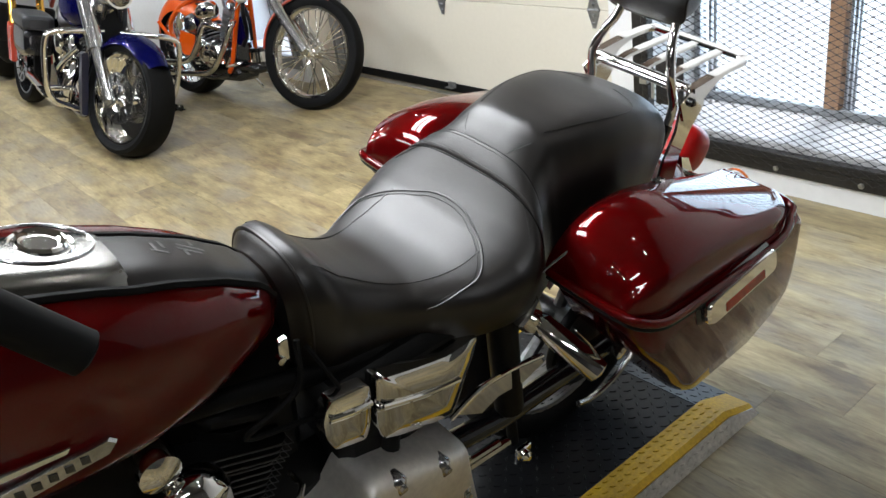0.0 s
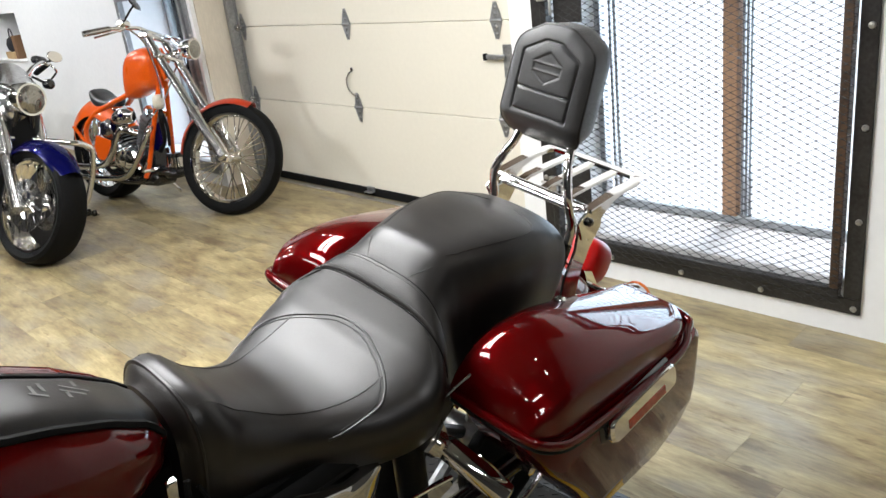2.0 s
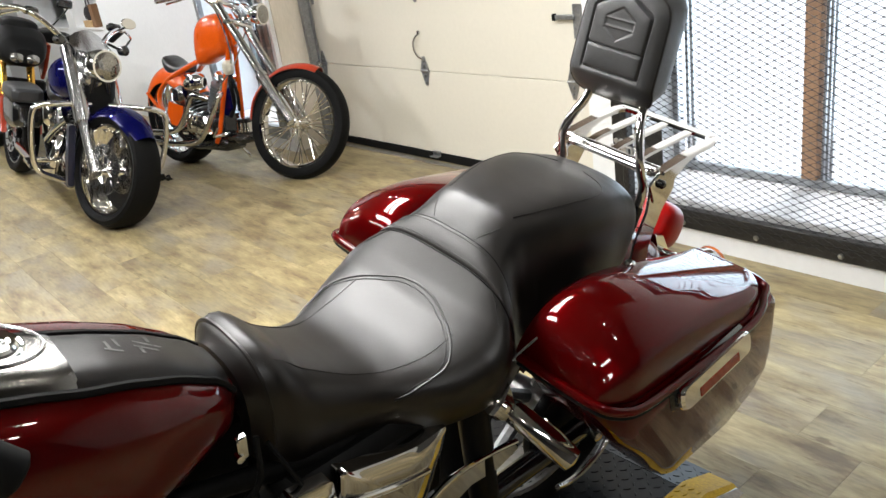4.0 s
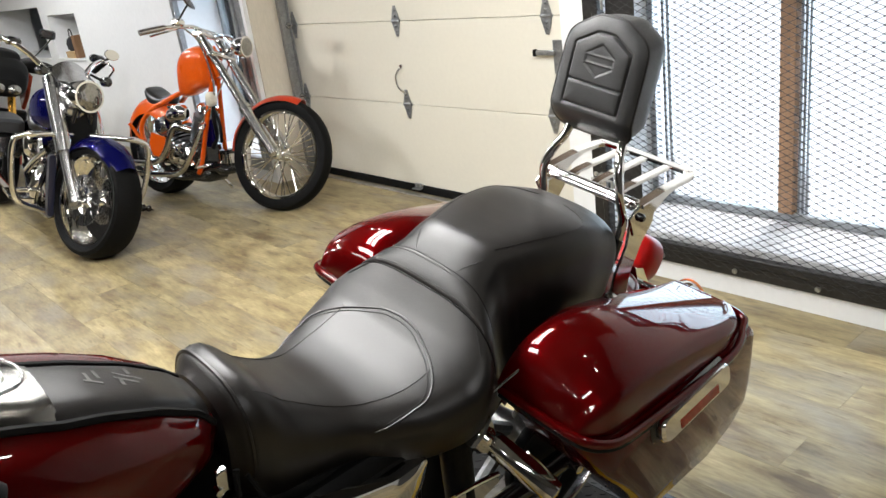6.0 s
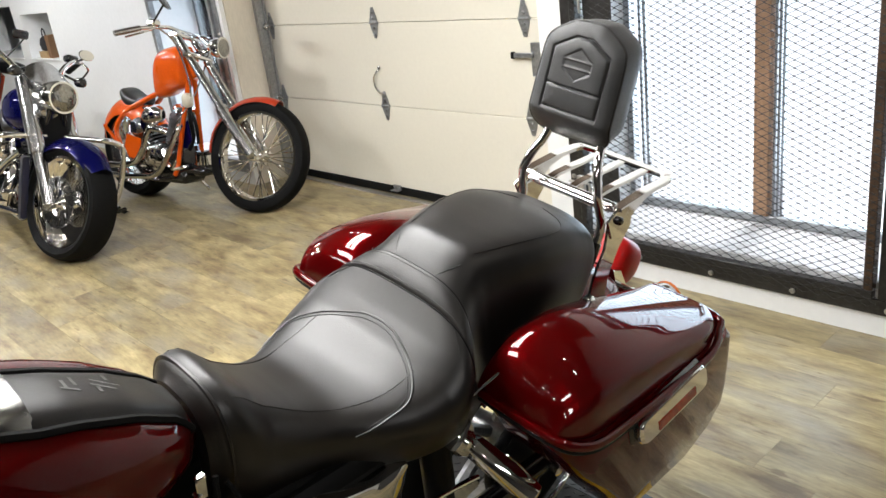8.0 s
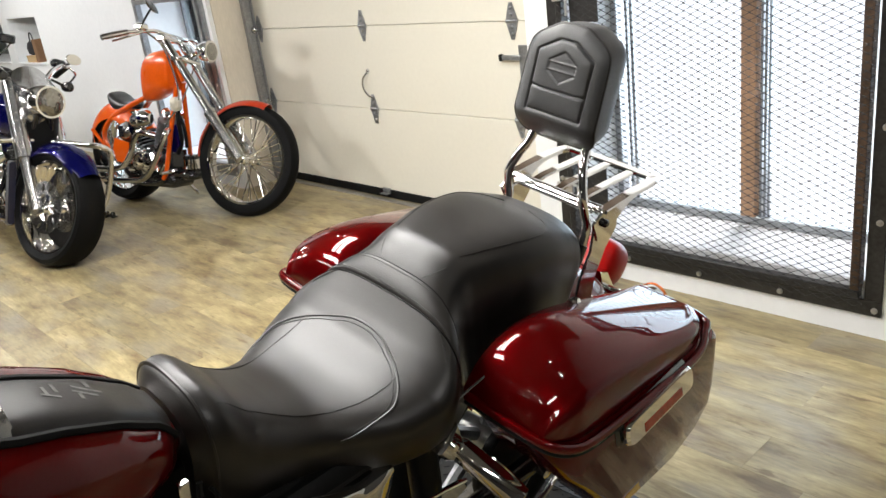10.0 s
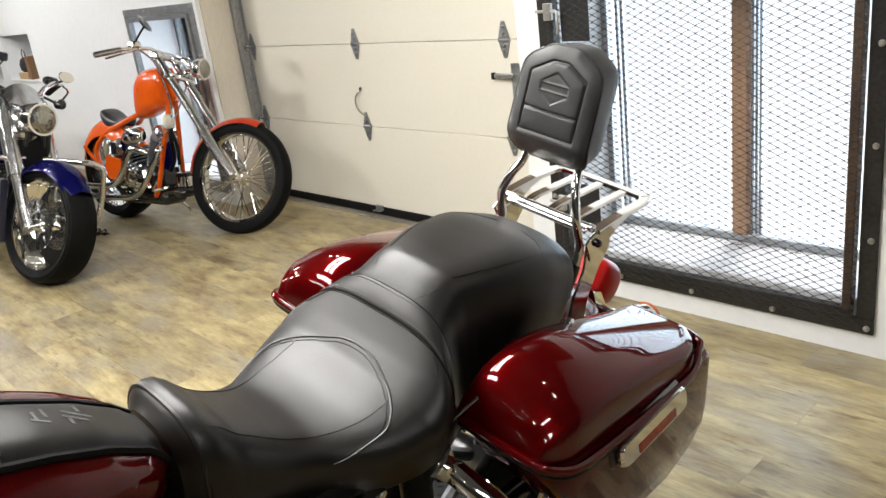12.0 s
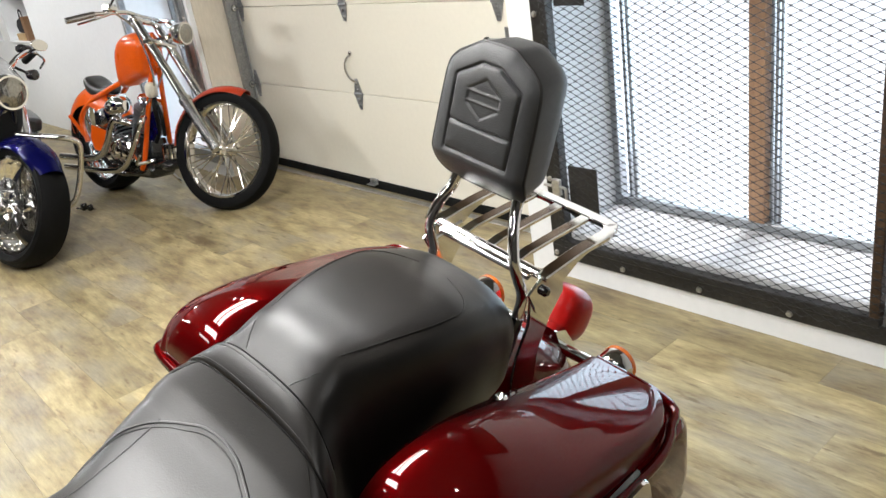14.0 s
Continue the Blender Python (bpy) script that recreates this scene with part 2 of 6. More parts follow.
def pane_material():
    m = bpy.data.materials.new("clear_pane")
    m.use_nodes = True
    n, l = m.node_tree.nodes, m.node_tree.links
    tr, gl, mx, fr = n.new("ShaderNodeBsdfTransparent"), n.new("ShaderNodeBsdfGlossy"), n.new("ShaderNodeMixShader"), n.new("ShaderNodeFresnel")
    tr.inputs[0].default_value = (0.93, 0.96, 0.96, 1)
    gl.inputs["Roughness"].default_value = 0.02
    l.new(fr.outputs[0], mx.inputs[0])
    l.new(tr.outputs[0], mx.inputs[1])
    l.new(gl.outputs[0], mx.inputs[2])
    l.new(mx.outputs[0], n["Material Output"].inputs[0])
    return m


pane_glass = pane_material()
sky_glow = glow_material("bright_overcast_haze", (0.92, 0.95, 1.0), 1.6)
tube_glow = glow_material("lit_tube", (1.0, 0.88, 0.72), 6.0)


# ---- mesh building ----
def cat(*parts):
    v, f = [], []
    for pv, pf in parts:
        k = len(v)
        v += [tuple(p) for p in pv]
        f += [tuple(i + k for i in q) for q in pf]
    return v, f


def moved(g, m):
    return [tuple(m @ Vector(p)) for p in g[0]], g[1]


def mirrored(g):
    return [(-x, y, z) for x, y, z in g[0]], [tuple(reversed(q)) for q in g[1]]


def box(x0, x1, y0, y1, z0, z1, c=0.0):
    """A block, its edges cut by c."""
    if c <= 0:
        v = [(x, y, z) for x in (x0, x1) for y in (y0, y1) for z in (z0, z1)]
        return v, [(0, 1, 3, 2), (4, 6, 7, 5), (0, 4, 5, 1), (2, 3, 7, 6), (0, 2, 6, 4), (1, 5, 7, 3)]
    c = min(c, (x1 - x0) / 2.1, (y1 - y0) / 2.1, (z1 - z0) / 2.1)
    X, Y, Z = (x0, x1), (y0, y1), (z0, z1)
    v, idx = [], {}
    for i in range(2):
        for j in range(2):
            for k in range(2):
                sx, sy, sz = (c, -c)[i], (c, -c)[j], (c, -c)[k]
                for a, p in enumerate(((X[i], Y[j] + sy, Z[k] + sz), (X[i] + sx, Y[j], Z[k] + sz), (X[i] + sx, Y[j] + sy, Z[k]))):
                    idx[i, j, k, a] = len(v)
                    v.append(p)
    f = []
    order = ((0, 0), (1, 0), (1, 1), (0, 1))
    for s in range(2):
        f.append(tuple(idx[s, a, b, 0] for a, b in (order if s else order[::-1])))
        f.append(tuple(idx[a, s, b, 1] for a, b in (order[::-1] if s else order)))
        f.append(tuple(idx[a, b, s, 2] for a, b in (order if s else order[::-1])))
    for a in range(2):
        for b in range(2):
            f.append((idx[a, b, 0, 0], idx[a, b, 1, 0], idx[a, b, 1, 1], idx[a, b, 0, 1]))
            f.append((idx[a, 0, b, 0], idx[a, 1, b, 0], idx[a, 1, b, 2], idx[a, 0, b, 2]))
            f.append((idx[0, a, b, 1], idx[1, a, b, 1], idx[1, a, b, 2], idx[0, a, b, 2]))
            for k in range(2):
                f.append((idx[a, b, k, 0], idx[a, b, k, 1], idx[a, b, k, 2]))
    return v, f


def loft(rings, closed=True, caps=True, round_trip=False):
    n = len(rings[0])
    v = [tuple(p) for r in rings for p in r]
    f = []
    m = len(rings)
    for i in range(m if round_trip else m - 1):
        a, b = i * n, (i + 1) % m * n
        for j in range(n if closed else n - 1):
            k = (j + 1) % n
            f.append((a + j, a + k, b + k, b + j))
    if caps and closed and not round_trip:
        f.append(tuple(range(n - 1, -1, -1)))
        f.append(tuple((m - 1) * n + j for j in range(n)))
    return v, f


def smooth_path(pts, steps=6):
    """A curve through the points."""
    p = [Vector(q) for q in pts]
    p = [2 * p[0] - p[1]] + p + [2 * p[-1] - p[-2]]
    out = []
    for i in range(1, len(p) - 2):
        for s in range(steps):
            t = s / steps
            out.append(0.5 * (2 * p[i] + (p[i + 1] - p[i - 1]) * t + (2 * p[i - 1] - 5 * p[i] + 4 * p[i + 1] - p[i + 2]) * t * t
                              + (3 * p[i] - p[i - 1] - 3 * p[i + 1] + p[i + 2]) * t ** 3))
    return out + [p[-2]]


def tube(pts, r, n=10, smooth=0, flat=1.0, loop=False):
    """A pipe along the points; r may be a list, one radius for each point."""
    path = smooth_path(pts, smooth) if smooth else [Vector(q) for q in pts]
    rs = r if isinstance(r, (list, tuple)) else [r] * len(path)
    if len(rs) != len(path):
        rs = [rs[min(len(rs) - 1, int(i * len(rs) / len(path)))] for i in range(len(path))]
    rings, side = [], None
    for i, p in enumerate(path):
        if loop:
            d = path[(i + 1) % len(path)] - path[i - 1]
        else:
            d = path[min(i + 1, len(path) - 1)] - path[max(i - 1, 0)]
        d.normalize()
        if side is None:
            side = d.cross(Vector((0, 0, 1)) if abs(d.z) < 0.9 else Vector((1, 0, 0))).normalized()
        side = (side - d * side.dot(d)).normalized()
        up = side.cross(d)
        rings.append([p + rs[i] * (math.cos(a) * side + flat * math.sin(a) * up) for a in (2 * math.pi * k / n for k in range(n))])
    return loft(rings, True, not loop, loop)


def turned(profile, n=24, axis="z", loop=False):
    """A body of revolution from (radius, along) points."""
    rings = []
    for r, h in profile:
        ring = []
        for k in range(n):
            a = 2 * math.pi * k / n
            c, s = r * math.cos(a), r * math.sin(a)
            ring.append({"z": (c, s, h), "x": (h, c, s), "y": (s, h, c)}[axis])
        rings.append(ring)
    return loft(rings, True, not loop, loop)


def shifted(g, x, y, z):
    return [(p[0] + x, p[1] + y, p[2] + z) for p in g[0]], g[1]


def prism(outline, x0, x1, c=0.004):
    """A plate with an outline in y and z, from x0 to x1, its rim cut by c."""
    cy = sum(p[0] for p in outline) / len(outline)
    cz = sum(p[1] for p in outline) / len(outline)

    def ring(x, inset):
        out = []
        for y, z in outline:
            d = math.hypot(y - cy, z - cz) or 1
            out.append((x, y - (y - cy) / d * inset, z - (z - cz) / d * inset))
        return out
    return loft([ring(x0, c), ring(x0 + c, 0), ring(x1 - c, 0), ring(x1, c)])


def part(name, g, mat, parent=None, label="", flat=False):
    me = bpy.data.meshes.new(name)
    me.from_pydata([tuple(p) for p in g[0]], [], g[1])
    me.validate()
    bm = bmesh.new()
    bm.from_mesh(me)
    bmesh.ops.recalc_face_normals(bm, faces=bm.faces)
    bm.to_mesh(me)
    bm.free()
    me.materials.append(mat)
    if not flat:
        me.shade_smooth()
        me.set_sharp_from_angle(angle=radians(38))
    ob = new(name, me)
    if parent is not None:
        ob.parent = parent
    if label:
        ob["label"] = label
    return ob


def thing(name, m, label, category, group=""):
    ob = new(name)
    ob.empty_display_size = 0.1
    ob.matrix_world = m
    return tagged(ob, label, category, group)


def setting(name, g, mat, label, category="", flat=True):
    return tagged(part(name, g, mat, flat=flat), label, category or name.split("_")[0], kind="structure")


def bolt_head(x, y, z, r=0.011, axis="y", out=-1):
    """A round bolt head that stands out along one axis."""
    g = turned([(r, 0), (r, 0.004 * out), (r * 0.75, 0.008 * out), (r * 0.2, 0.0095 * out)], 10, axis)
    return shifted(g, x, y, z)


# ---- the room ----
WY = -0.323            # face of the long wall
BACK = 0.12            # its outer face
LEFT, RIGHT, NEAR = -9.0, 6.2, -8.6
REC0, REC1 = -1.17, 1.515   # recess of the garage door
WL = (-2.2, -1.26, 0.14, 1.30)   # window openings: x0, x1, z0, z1
WR = (1.70, 2.908, 0.17, 1.30)
HOLE_A, HOLE_B = (-5.35, -4.5, 0.82, 1.25), (-7.6, -5.6, 0.82, 1.34)


def wall_run(x0, x1, holes):
    """Blocks of the long wall from x0 to x1 round its openings."""
    gs, x = [], x0
    for a, b, z0, z1 in holes:
        gs.append(box(x, a, WY, BACK, 0, CEIL))
        gs.append(box(a, b, WY, BACK, 0, z0))
        gs.append(box(a, b, WY, BACK, z1, CEIL))
        x = b
    gs.append(box(x, x1, WY, BACK, 0, CEIL))
    return cat(*gs)


setting("wall_north_west", wall_run(LEFT, REC0, [HOLE_B, HOLE_A, WL]), wall_paint, "white painted wall with a window and two pass-through openings", "wall")
setting("wall_north_east", wall_run(REC1, RIGHT, [WR]), wall_paint, "white painted wall round the large barred window", "wall")
setting("wall_lintel", box(REC0, REC1, WY, BACK, 2.03, CEIL), wall_paint, "white painted wall above the garage door", "wall")
# unseen board, added so the pillion and lids reflect something dark
setting("trim_header", box(REC0 - 0.1, 3.2, WY - 0.03, WY - 0.002, 1.95, CEIL - 0.002, 0.004), reflection_brown, "unseen dark brown board, added for the seat and lids to reflect", "trim")
setting("wall_east", box(RIGHT, RIGHT + 0.15, NEAR, BACK, 0, CEIL), unlit_side_grey, "unseen side wall, dark grey in place of an unlit side", "wall")
setting("wall_west", box(LEFT - 0.15, LEFT, NEAR, BACK, 0, CEIL), wall_paint, "plain white painted end wall", "wall")
setting("wall_south", box(LEFT - 0.15, RIGHT + 0.15, NEAR - 0.15, NEAR, 0, CEIL), unlit_side_grey, "unseen showroom wall, dark grey in place of an unlit side", "wall")
setting("ceiling", box(LEFT - 0.15, RIGHT + 0.15, NEAR - 0.15, BACK, CEIL, CEIL + 0.12), low_bounce_grey, "unseen showroom ceiling, kept dark grey to cut sheen and bounce light", "ceiling")
setting("trim_jamb", cat(box(REC0, REC0 + 0.012, WY + 0.03, -0.03, 0, 2.03), box(1.30, REC1, -0.02, BACK, 0, 2.03)), jamb_paint,
        "beige painted jamb of the garage door", "trim")
# room behind the pass-through openings
setting("wall_back_room", cat(box(-8.6, -3.6, 1.5, 1.56, 0, 2.2), box(-8.6, -8.5, BACK, 1.5, 0, 2.2), box(-3.6, -3.5, BACK, 1.5, 0, 2.2),
                              box(-8.6, -3.5, BACK, 1.56, 2.2, 2.26)), wall_paint, "white wall of the room behind the openings", "wall")
setting("trim_stair_string", moved(box(-0.9, 0.9, 0, 0.04, -0.09, 0.09), pose(-7.0, 1.42, 1.3, 0, 28, 0)), wall_paint, "sloping white board behind the opening", "trim")
setting("ground", box(-60, 60, BACK, 90, -0.5, -0.02), snow, "trodden snow outside the windows", "ground")
setting("floor", box(LEFT, RIGHT, NEAR, 0.0, -0.12, -0.007), black_seal, "dark sub-floor under the vinyl planks", "floor")
for holes, x in ((WL, -1.75), (WR, 2.3)):
    setting("trim_window_sill", box(holes[0], holes[1], WY + 0.004, BACK, holes[2] - 0.04, holes[2] + 0.03, 0.006), concrete,
            "rough grey concrete window sill with dirt", "window sill")


def window(name, x0, x1, z0, z1, bars, label):
    w = thing(name, pose((x0 + x1) / 2, 0.03, z0), label, "window")
    w["kind"] = "structure"
    cx = (x0 + x1) / 2
    x0, x1, h = x0 - cx, x1 - cx, z1 - z0
    for a, b, c, d in ((x0, x0 + 0.03, 0, h), (x1 - 0.03, x1, 0, h), (x0 + 0.03, x1 - 0.03, 0, 0.035), (x0 + 0.03, x1 - 0.03, h - 0.035, h)):
        part("window_frame", box(a, b, -0.025, 0.025, c, d, 0.004), galvanised, w)
    edges = [x0 + 0.03]
    for bx, bw, kind in bars:
        part("mullion", box(bx - cx - bw / 2, bx - cx + bw / 2, -0.035 if kind == timber else -0.012, 0.035 if kind == timber else 0.012, 0.035, h - 0.035, 0.004), kind, w,
             "weathered brown timber post" if kind == timber else "galvanised steel bar")
        edges += [bx - cx - bw / 2, bx - cx + bw / 2]
    edges.append(x1 - 0.03)
    for a, b in zip(edges[::2], edges[1::2]):
        if b - a > 0.06:
            p = part("pane", box(a + 0.002, b - 0.002, -0.003, 0.003, 0.037, h - 0.037), pane_glass, w)
            p.visible_shadow = False
    return w


window("window_1", WL[0], WL[1], WL[2] + 0.03, WL[3], [(-1.72, 0.05, galvanised)], "window with a galvanised frame and a daylit yard behind")
window("window_2", WR[0], WR[1], WR[2] + 0.03, WR[3], [(1.768, 0.012, galvanised), (1.792, 0.012, galvanised), (2.325, 0.062, timber), (2.366, 0.010, galvanised), (2.382, 0.010, galvanised), (2.398, 0.008, galvanised)],
       "large window with a weathered timber post and galvanised bars")

# dead leaves and grit blown against the foot of the large window
rng = random.Random(5)
bits = []
for k in range(160):
    x, s = rng.uniform(WR[0] + 0.04, WR[1] - 0.04), rng.uniform(0.003, 0.008)
    y = 0.0 - abs(rng.gauss(0, 0.035))
    a, t = rng.uniform(0, 6.28), rng.uniform(0.001, 0.005)
    c, d = s * math.cos(a), s * math.sin(a)
    z = WR[2] + 0.031
    bits.append(loft([[(x - c, y - d, z), (x + 0.4 * d, y - 0.4 * c, z), (x + c, y + d, z)], [(x - c, y - d, z + t * 0.3), (x + 0.4 * d, y - 0.4 * c, z + t), (x + c, y + d, z + t * 0.4)]]))
grit = tagged(part("sill_debris", cat(*bits), material("dead_leaf_grit", (0.24, 0.21, 0.18), 0.9, vary=0.6, scale=40), None, flat=True), "dead leaves and grit on the window sill", "debris", kind="stuff")

# the yard: bright haze far behind, a lapped board wall beside the small window
tagged(part("backdrop", box(-160, 90, 40, 40.1, -3, 45), sky_glow, flat=True), "bright overcast haze behind the yard", "backdrop", kind="structure")
yard = thing("neighbour_wall", pose(-4.2, 2.4, -0.02), "white lapped board wall across the yard", "building")
for i in range(16):
    part("board", moved(box(-3.0, 1.2, 0, 0.02, 0, 0.165), pose(0, 0, i * 0.15, -6, 0, 0)), wall_paint, yard)


# ---- security guards over the windows ----
def guard(name, x0, x1, z0, z1, label, latch, mat):
    """A bolted steel frame, a hinged inner frame and a sheet of expanded mesh."""
    g = thing(name, pose((x0 + x1) / 2, WY, z0), label, "window guard")
    cx, h = (x0 + x1) / 2, z1 - z0
    a, b = x0 - cx, x1 - cx
    fl, d = 0.055, 0.012
    for q in ((a, b, 0, fl), (a, b, h - fl, h), (a, a + fl, fl, h - fl), (b - fl, b, fl, h - fl)):
        part("flange", box(q[0], q[1], -d, -0.0005, q[2], q[3], 0.002), mat, g, "flat steel flange screwed to the wall")
    i0, i1, j0, j1 = a + fl + 0.004, b - fl - (0.012 if latch else 0.004), fl + 0.004, h - fl - 0.004
    s = 0.03
    for q in ((i0, i1, j0, j0 + s), (i0, i1, j1 - s, j1), (i0, i0 + s, j0 + s, j1 - s), (i1 - s, i1, j0 + s, j1 - s)):
        part("inner_bar", box(q[0], q[1], -0.03, 0.012, q[2], q[3], 0.003), steel_brown if latch and q[1] == i1 and q[0] > 0 else mat, g)
    n = round((b - a - 0.05) / 0.325)
    for k in range(n + 1):
        x = b - 0.02 - k * (b - a - 0.04) / n
        for z in (0.022, h - 0.022):
            part("bolt", bolt_head(x, -d, z), zinc_bolt, g)
    m = round((h - 0.05) / 0.325)
    for k in range(1, m):
        z = 0.022 + k * (h - 0.044) / m
        for x in (a + 0.02, b - 0.02):
            part("bolt", bolt_head(x, -d, z), zinc_bolt, g)
    # expanded mesh: rows of zigzag strands that meet at their knuckles
    if latch:
        lw, sw = 0.052, 0.026
        x_a, x_b, z_a, z_b = i0 + 0.012, i1 + 0.014, j0 - 0.018, j1 - 0.012
        rows = []
        cols = int((x_b - x_a) / (lw / 2))
        for k in range(int((z_b - z_a) / (sw / 2)) + 1):
            zz = z_a + k * sw / 2
            path = []
            for j in range(cols + 1):
                up = 1 if (j + k) % 2 else -1
                path.append((x_a + j * (x_b - x_a) / cols, -0.034 + 0.0025 * up, zz + up * (sw / 4 - 0.0012)))
            rings = []
            for i, (x, y, z) in enumerate(path):
                for q, w in ((-0.3, 0.52), (0.0, 0.9), (0.3, 0.52)):
                    o = path[min(max(i + (1 if q > 0 else -1), 0), len(path) - 1)]
                    t = abs(q)
                    c = (x + (o[0] - x) * t, y + (o[1] - y) * t, z + (o[2] - z) * t)
                    if (i == 0 and q < 0) or (i == len(path) - 1 and q > 0):
                        continue
                    rings.append([(c[0], c[1] - 0.0020 * w, c[2] - 0.0015 * w), (c[0], c[1] + 0.0008 * w, c[2] - 0.0019 * w), (c[0], c[1] + 0.0020 * w, c[2] + 0.0015 * w), (c[0], c[1] - 0.0008 * w, c[2] + 0.0019 * w)])
            rows.append(loft(rings))
        p = part("expanded_mesh", cat(*rows), mesh_steel, g, "dark expanded steel mesh", flat=True)
        p["kind"] = "stuff"
        # latch plates and slide bolts by the free edge
        for z in (0.204, 0.98):
            pl = part("latch_plate", box(i0 + s + 0.04, i0 + s + 0.173, -0.030, -0.026, z, z + 0.20, 0.001), steel_dark, g, "dark steel latch plate")
            part("slide_bolt", cat(tube([(i0 - 0.03, -0.056, z + 0.12), (i0 + 0.065, -0.056, z + 0.12), (i0 + 0.075, -0.056, z + 0.115), (i0 + 0.075, -0.056, z + 0.03)], 0.006, 8),
                                   box(i0 + 0.012, i0 + 0.05, -0.064, -0.046, z + 0.085, z + 0.15, 0.003)), zinc_bolt, pl, "worn zinc slide bolt")
    return g


guard("window_guard", 1.642, 2.958, 0.083, 1.365, "dark steel window guard with expanded mesh, bolted to the wall", True, steel_dark)
guard("window_guard", -2.262, -1.205, 0.083, 1.362, "grey steel guard frame bolted round the small window", False, galvanised)

# ---- garage door ----
door = thing("door_1", pose(0, 0, 0), "closed cream sectional garage door with galvanised hinges", "garage door")
door["kind"] = "structure"
DX0, DX1 = REC0 + 0.014, 1.28
SEAM = [0.050, 0.551, 1.031, 1.511, 2.02]
for z0, z1 in zip(SEAM, SEAM[1:]):
    sec = part("door_section", box(DX0, DX1, 0.0, 0.042, z0 + 0.0012, z1 - 0.0012, 0.003), door_paint, door)
part("bottom_seal", box(DX0, DX1, -0.006, 0.04, 0.0, 0.049, 0.004), black_seal, door, "black rubber bottom seal")


def leaf_hinge():
    """A pointed galvanised hinge leaf above and below its knuckle."""
    out = []
    for s in (1, -1):
        o = [(-0.036, 0), (-0.032, 0.020 * s), (-0.010, 0.086 * s), (0.010, 0.086 * s), (0.032, 0.020 * s), (0.036, 0)]
        ring = lambda y: [(x, y, z) for x, z in o]
        out.append(loft([ring(-0.001), ring(-0.0045)]))
        for z in (0.028, 0.062):
            out.append(bolt_head(0, -0.0045, z * s, 0.008))
    out.append(turned([(0.010, -0.036), (0.010, 0.036)], 10, "x"))
    return cat(*out)


for z in SEAM[1:4]:
    for x in (0.0, -1.115, 1.15):
        part("hinge", shifted(leaf_hinge(), x, -0.001, z), galvanised, door, "galvanised leaf hinge")
    for x, s in ((-1.09, -1),):
        part("roller", shifted(cat(turned([(0.006, 0), (0.006, 0.05 * s)], 8, "x"), turned([(0.02, 0.03 * s), (0.023, 0.035 * s), (0.023, 0.045 * s), (0.02, 0.05 * s)], 14, "x")),
                               x, -0.035, z), dull_chrome, door)
part("bottom_bracket", cat(box(-0.035, 0.035, -0.012, -0.001, 0.03, 0.062, 0.002), box(-0.035, 0.035, -0.04, -0.012, 0.03, 0.034), bolt_head(-0.018, -0.012, 0.048, 0.006), bolt_head(0.018, -0.012, 0.048, 0.006)),
     galvanised, door)
part("pull_handle", cat(tube([(-0.012, -0.004, 0.765), (-0.02, -0.02, 0.755), (-0.04, -0.03, 0.72), (-0.038, -0.03, 0.67), (-0.018, -0.02, 0.635), (-0.002, -0.004, 0.62)], 0.006, 8, 5),
                        bolt_head(-0.012, -0.002, 0.775, 0.012), bolt_head(-0.002, -0.002, 0.612, 0.012)), dull_chrome, door, "worn steel pull handle")
lock = part("lock_bar", cat(box(1.18, 1.265, -0.012, -0.001, 0.76, 0.92, 0.003), box(1.08, 1.20, -0.028, -0.014, 0.85, 0.874, 0.004)), galvanised, door, "galvanised side lock")
part("lock_tip", box(1.065, 1.085, -0.032, -0.01, 0.846, 0.878, 0.004), black_seal, lock, "black lever tip")
track = thing("door_track", pose(0, 0, 0), "galvanised vertical roller track of the garage door", "door track")
for x, s in ((-1.135, 1),):
    part("rail", cat(box(x - 0.004, x, -0.10, -0.02, 0.02, 2.0), box(x if s > 0 else x - 0.03, x + 0.03 if s > 0 else x, -0.10, -0.096, 0.02, 2.0), box(x - 0.003, x + 0.012 * s + 0.003, -0.03, -0.02, 0.02, 2.0)), galvanised, track)
    for z in (0.35, 0.9, 1.5):
        part("bracket", box(x - 0.03, x + 0.005, -0.09, -0.03, z, z + 0.05, 0.002), galvanised, track)
setting("trim_threshold", cat(box(REC0, 1.30, -0.066, -0.03, -0.001, 0.007, 0.002)), aluminium, "scuffed aluminium threshold strip", "trim")

# ---- pass-through ledge clutter ----
setting("trim_ledge", cat(box(-5.35, -4.5, WY - 0.015, BACK, 0.805, 0.819, 0.003), box(-7.6, -5.6, WY - 0.015, BACK, 0.805, 0.819, 0.003)), wall_paint, "white ledge of the pass-through openings", "trim")
carton = thing("carton", pose(-5.02, -0.235, 0.82), "low tan cardboard carton on the white ledge", "carton")
part("body", box(-0.12, 0.12, -0.065, 0.065, 0, 0.06, 0.003), box_card, carton)
part("lid", box(-0.123, 0.123, -0.068, 0.068, 0.045, 0.064, 0.003), box_card, carton)
tall = thing("carton", pose(-4.82, -0.24, 0.82), "tall brown cardboard carton leaning beside a dark bag", "carton")
part("body", box(-0.045, 0.045, -0.06, 0.06, 0, 0.22, 0.003), box_brown, tall)
part("flap", moved(box(-0.045, 0.045, 0, 0.003, 0, 0.05), pose(0, 0.058, 0.219, -15, 0, 0)), box_brown, tall)
bag = thing("hand_bag", pose(-5.05, -0.24, 0.884), "small dark cloth bag with a handle on a carton", "bag")
rings = []
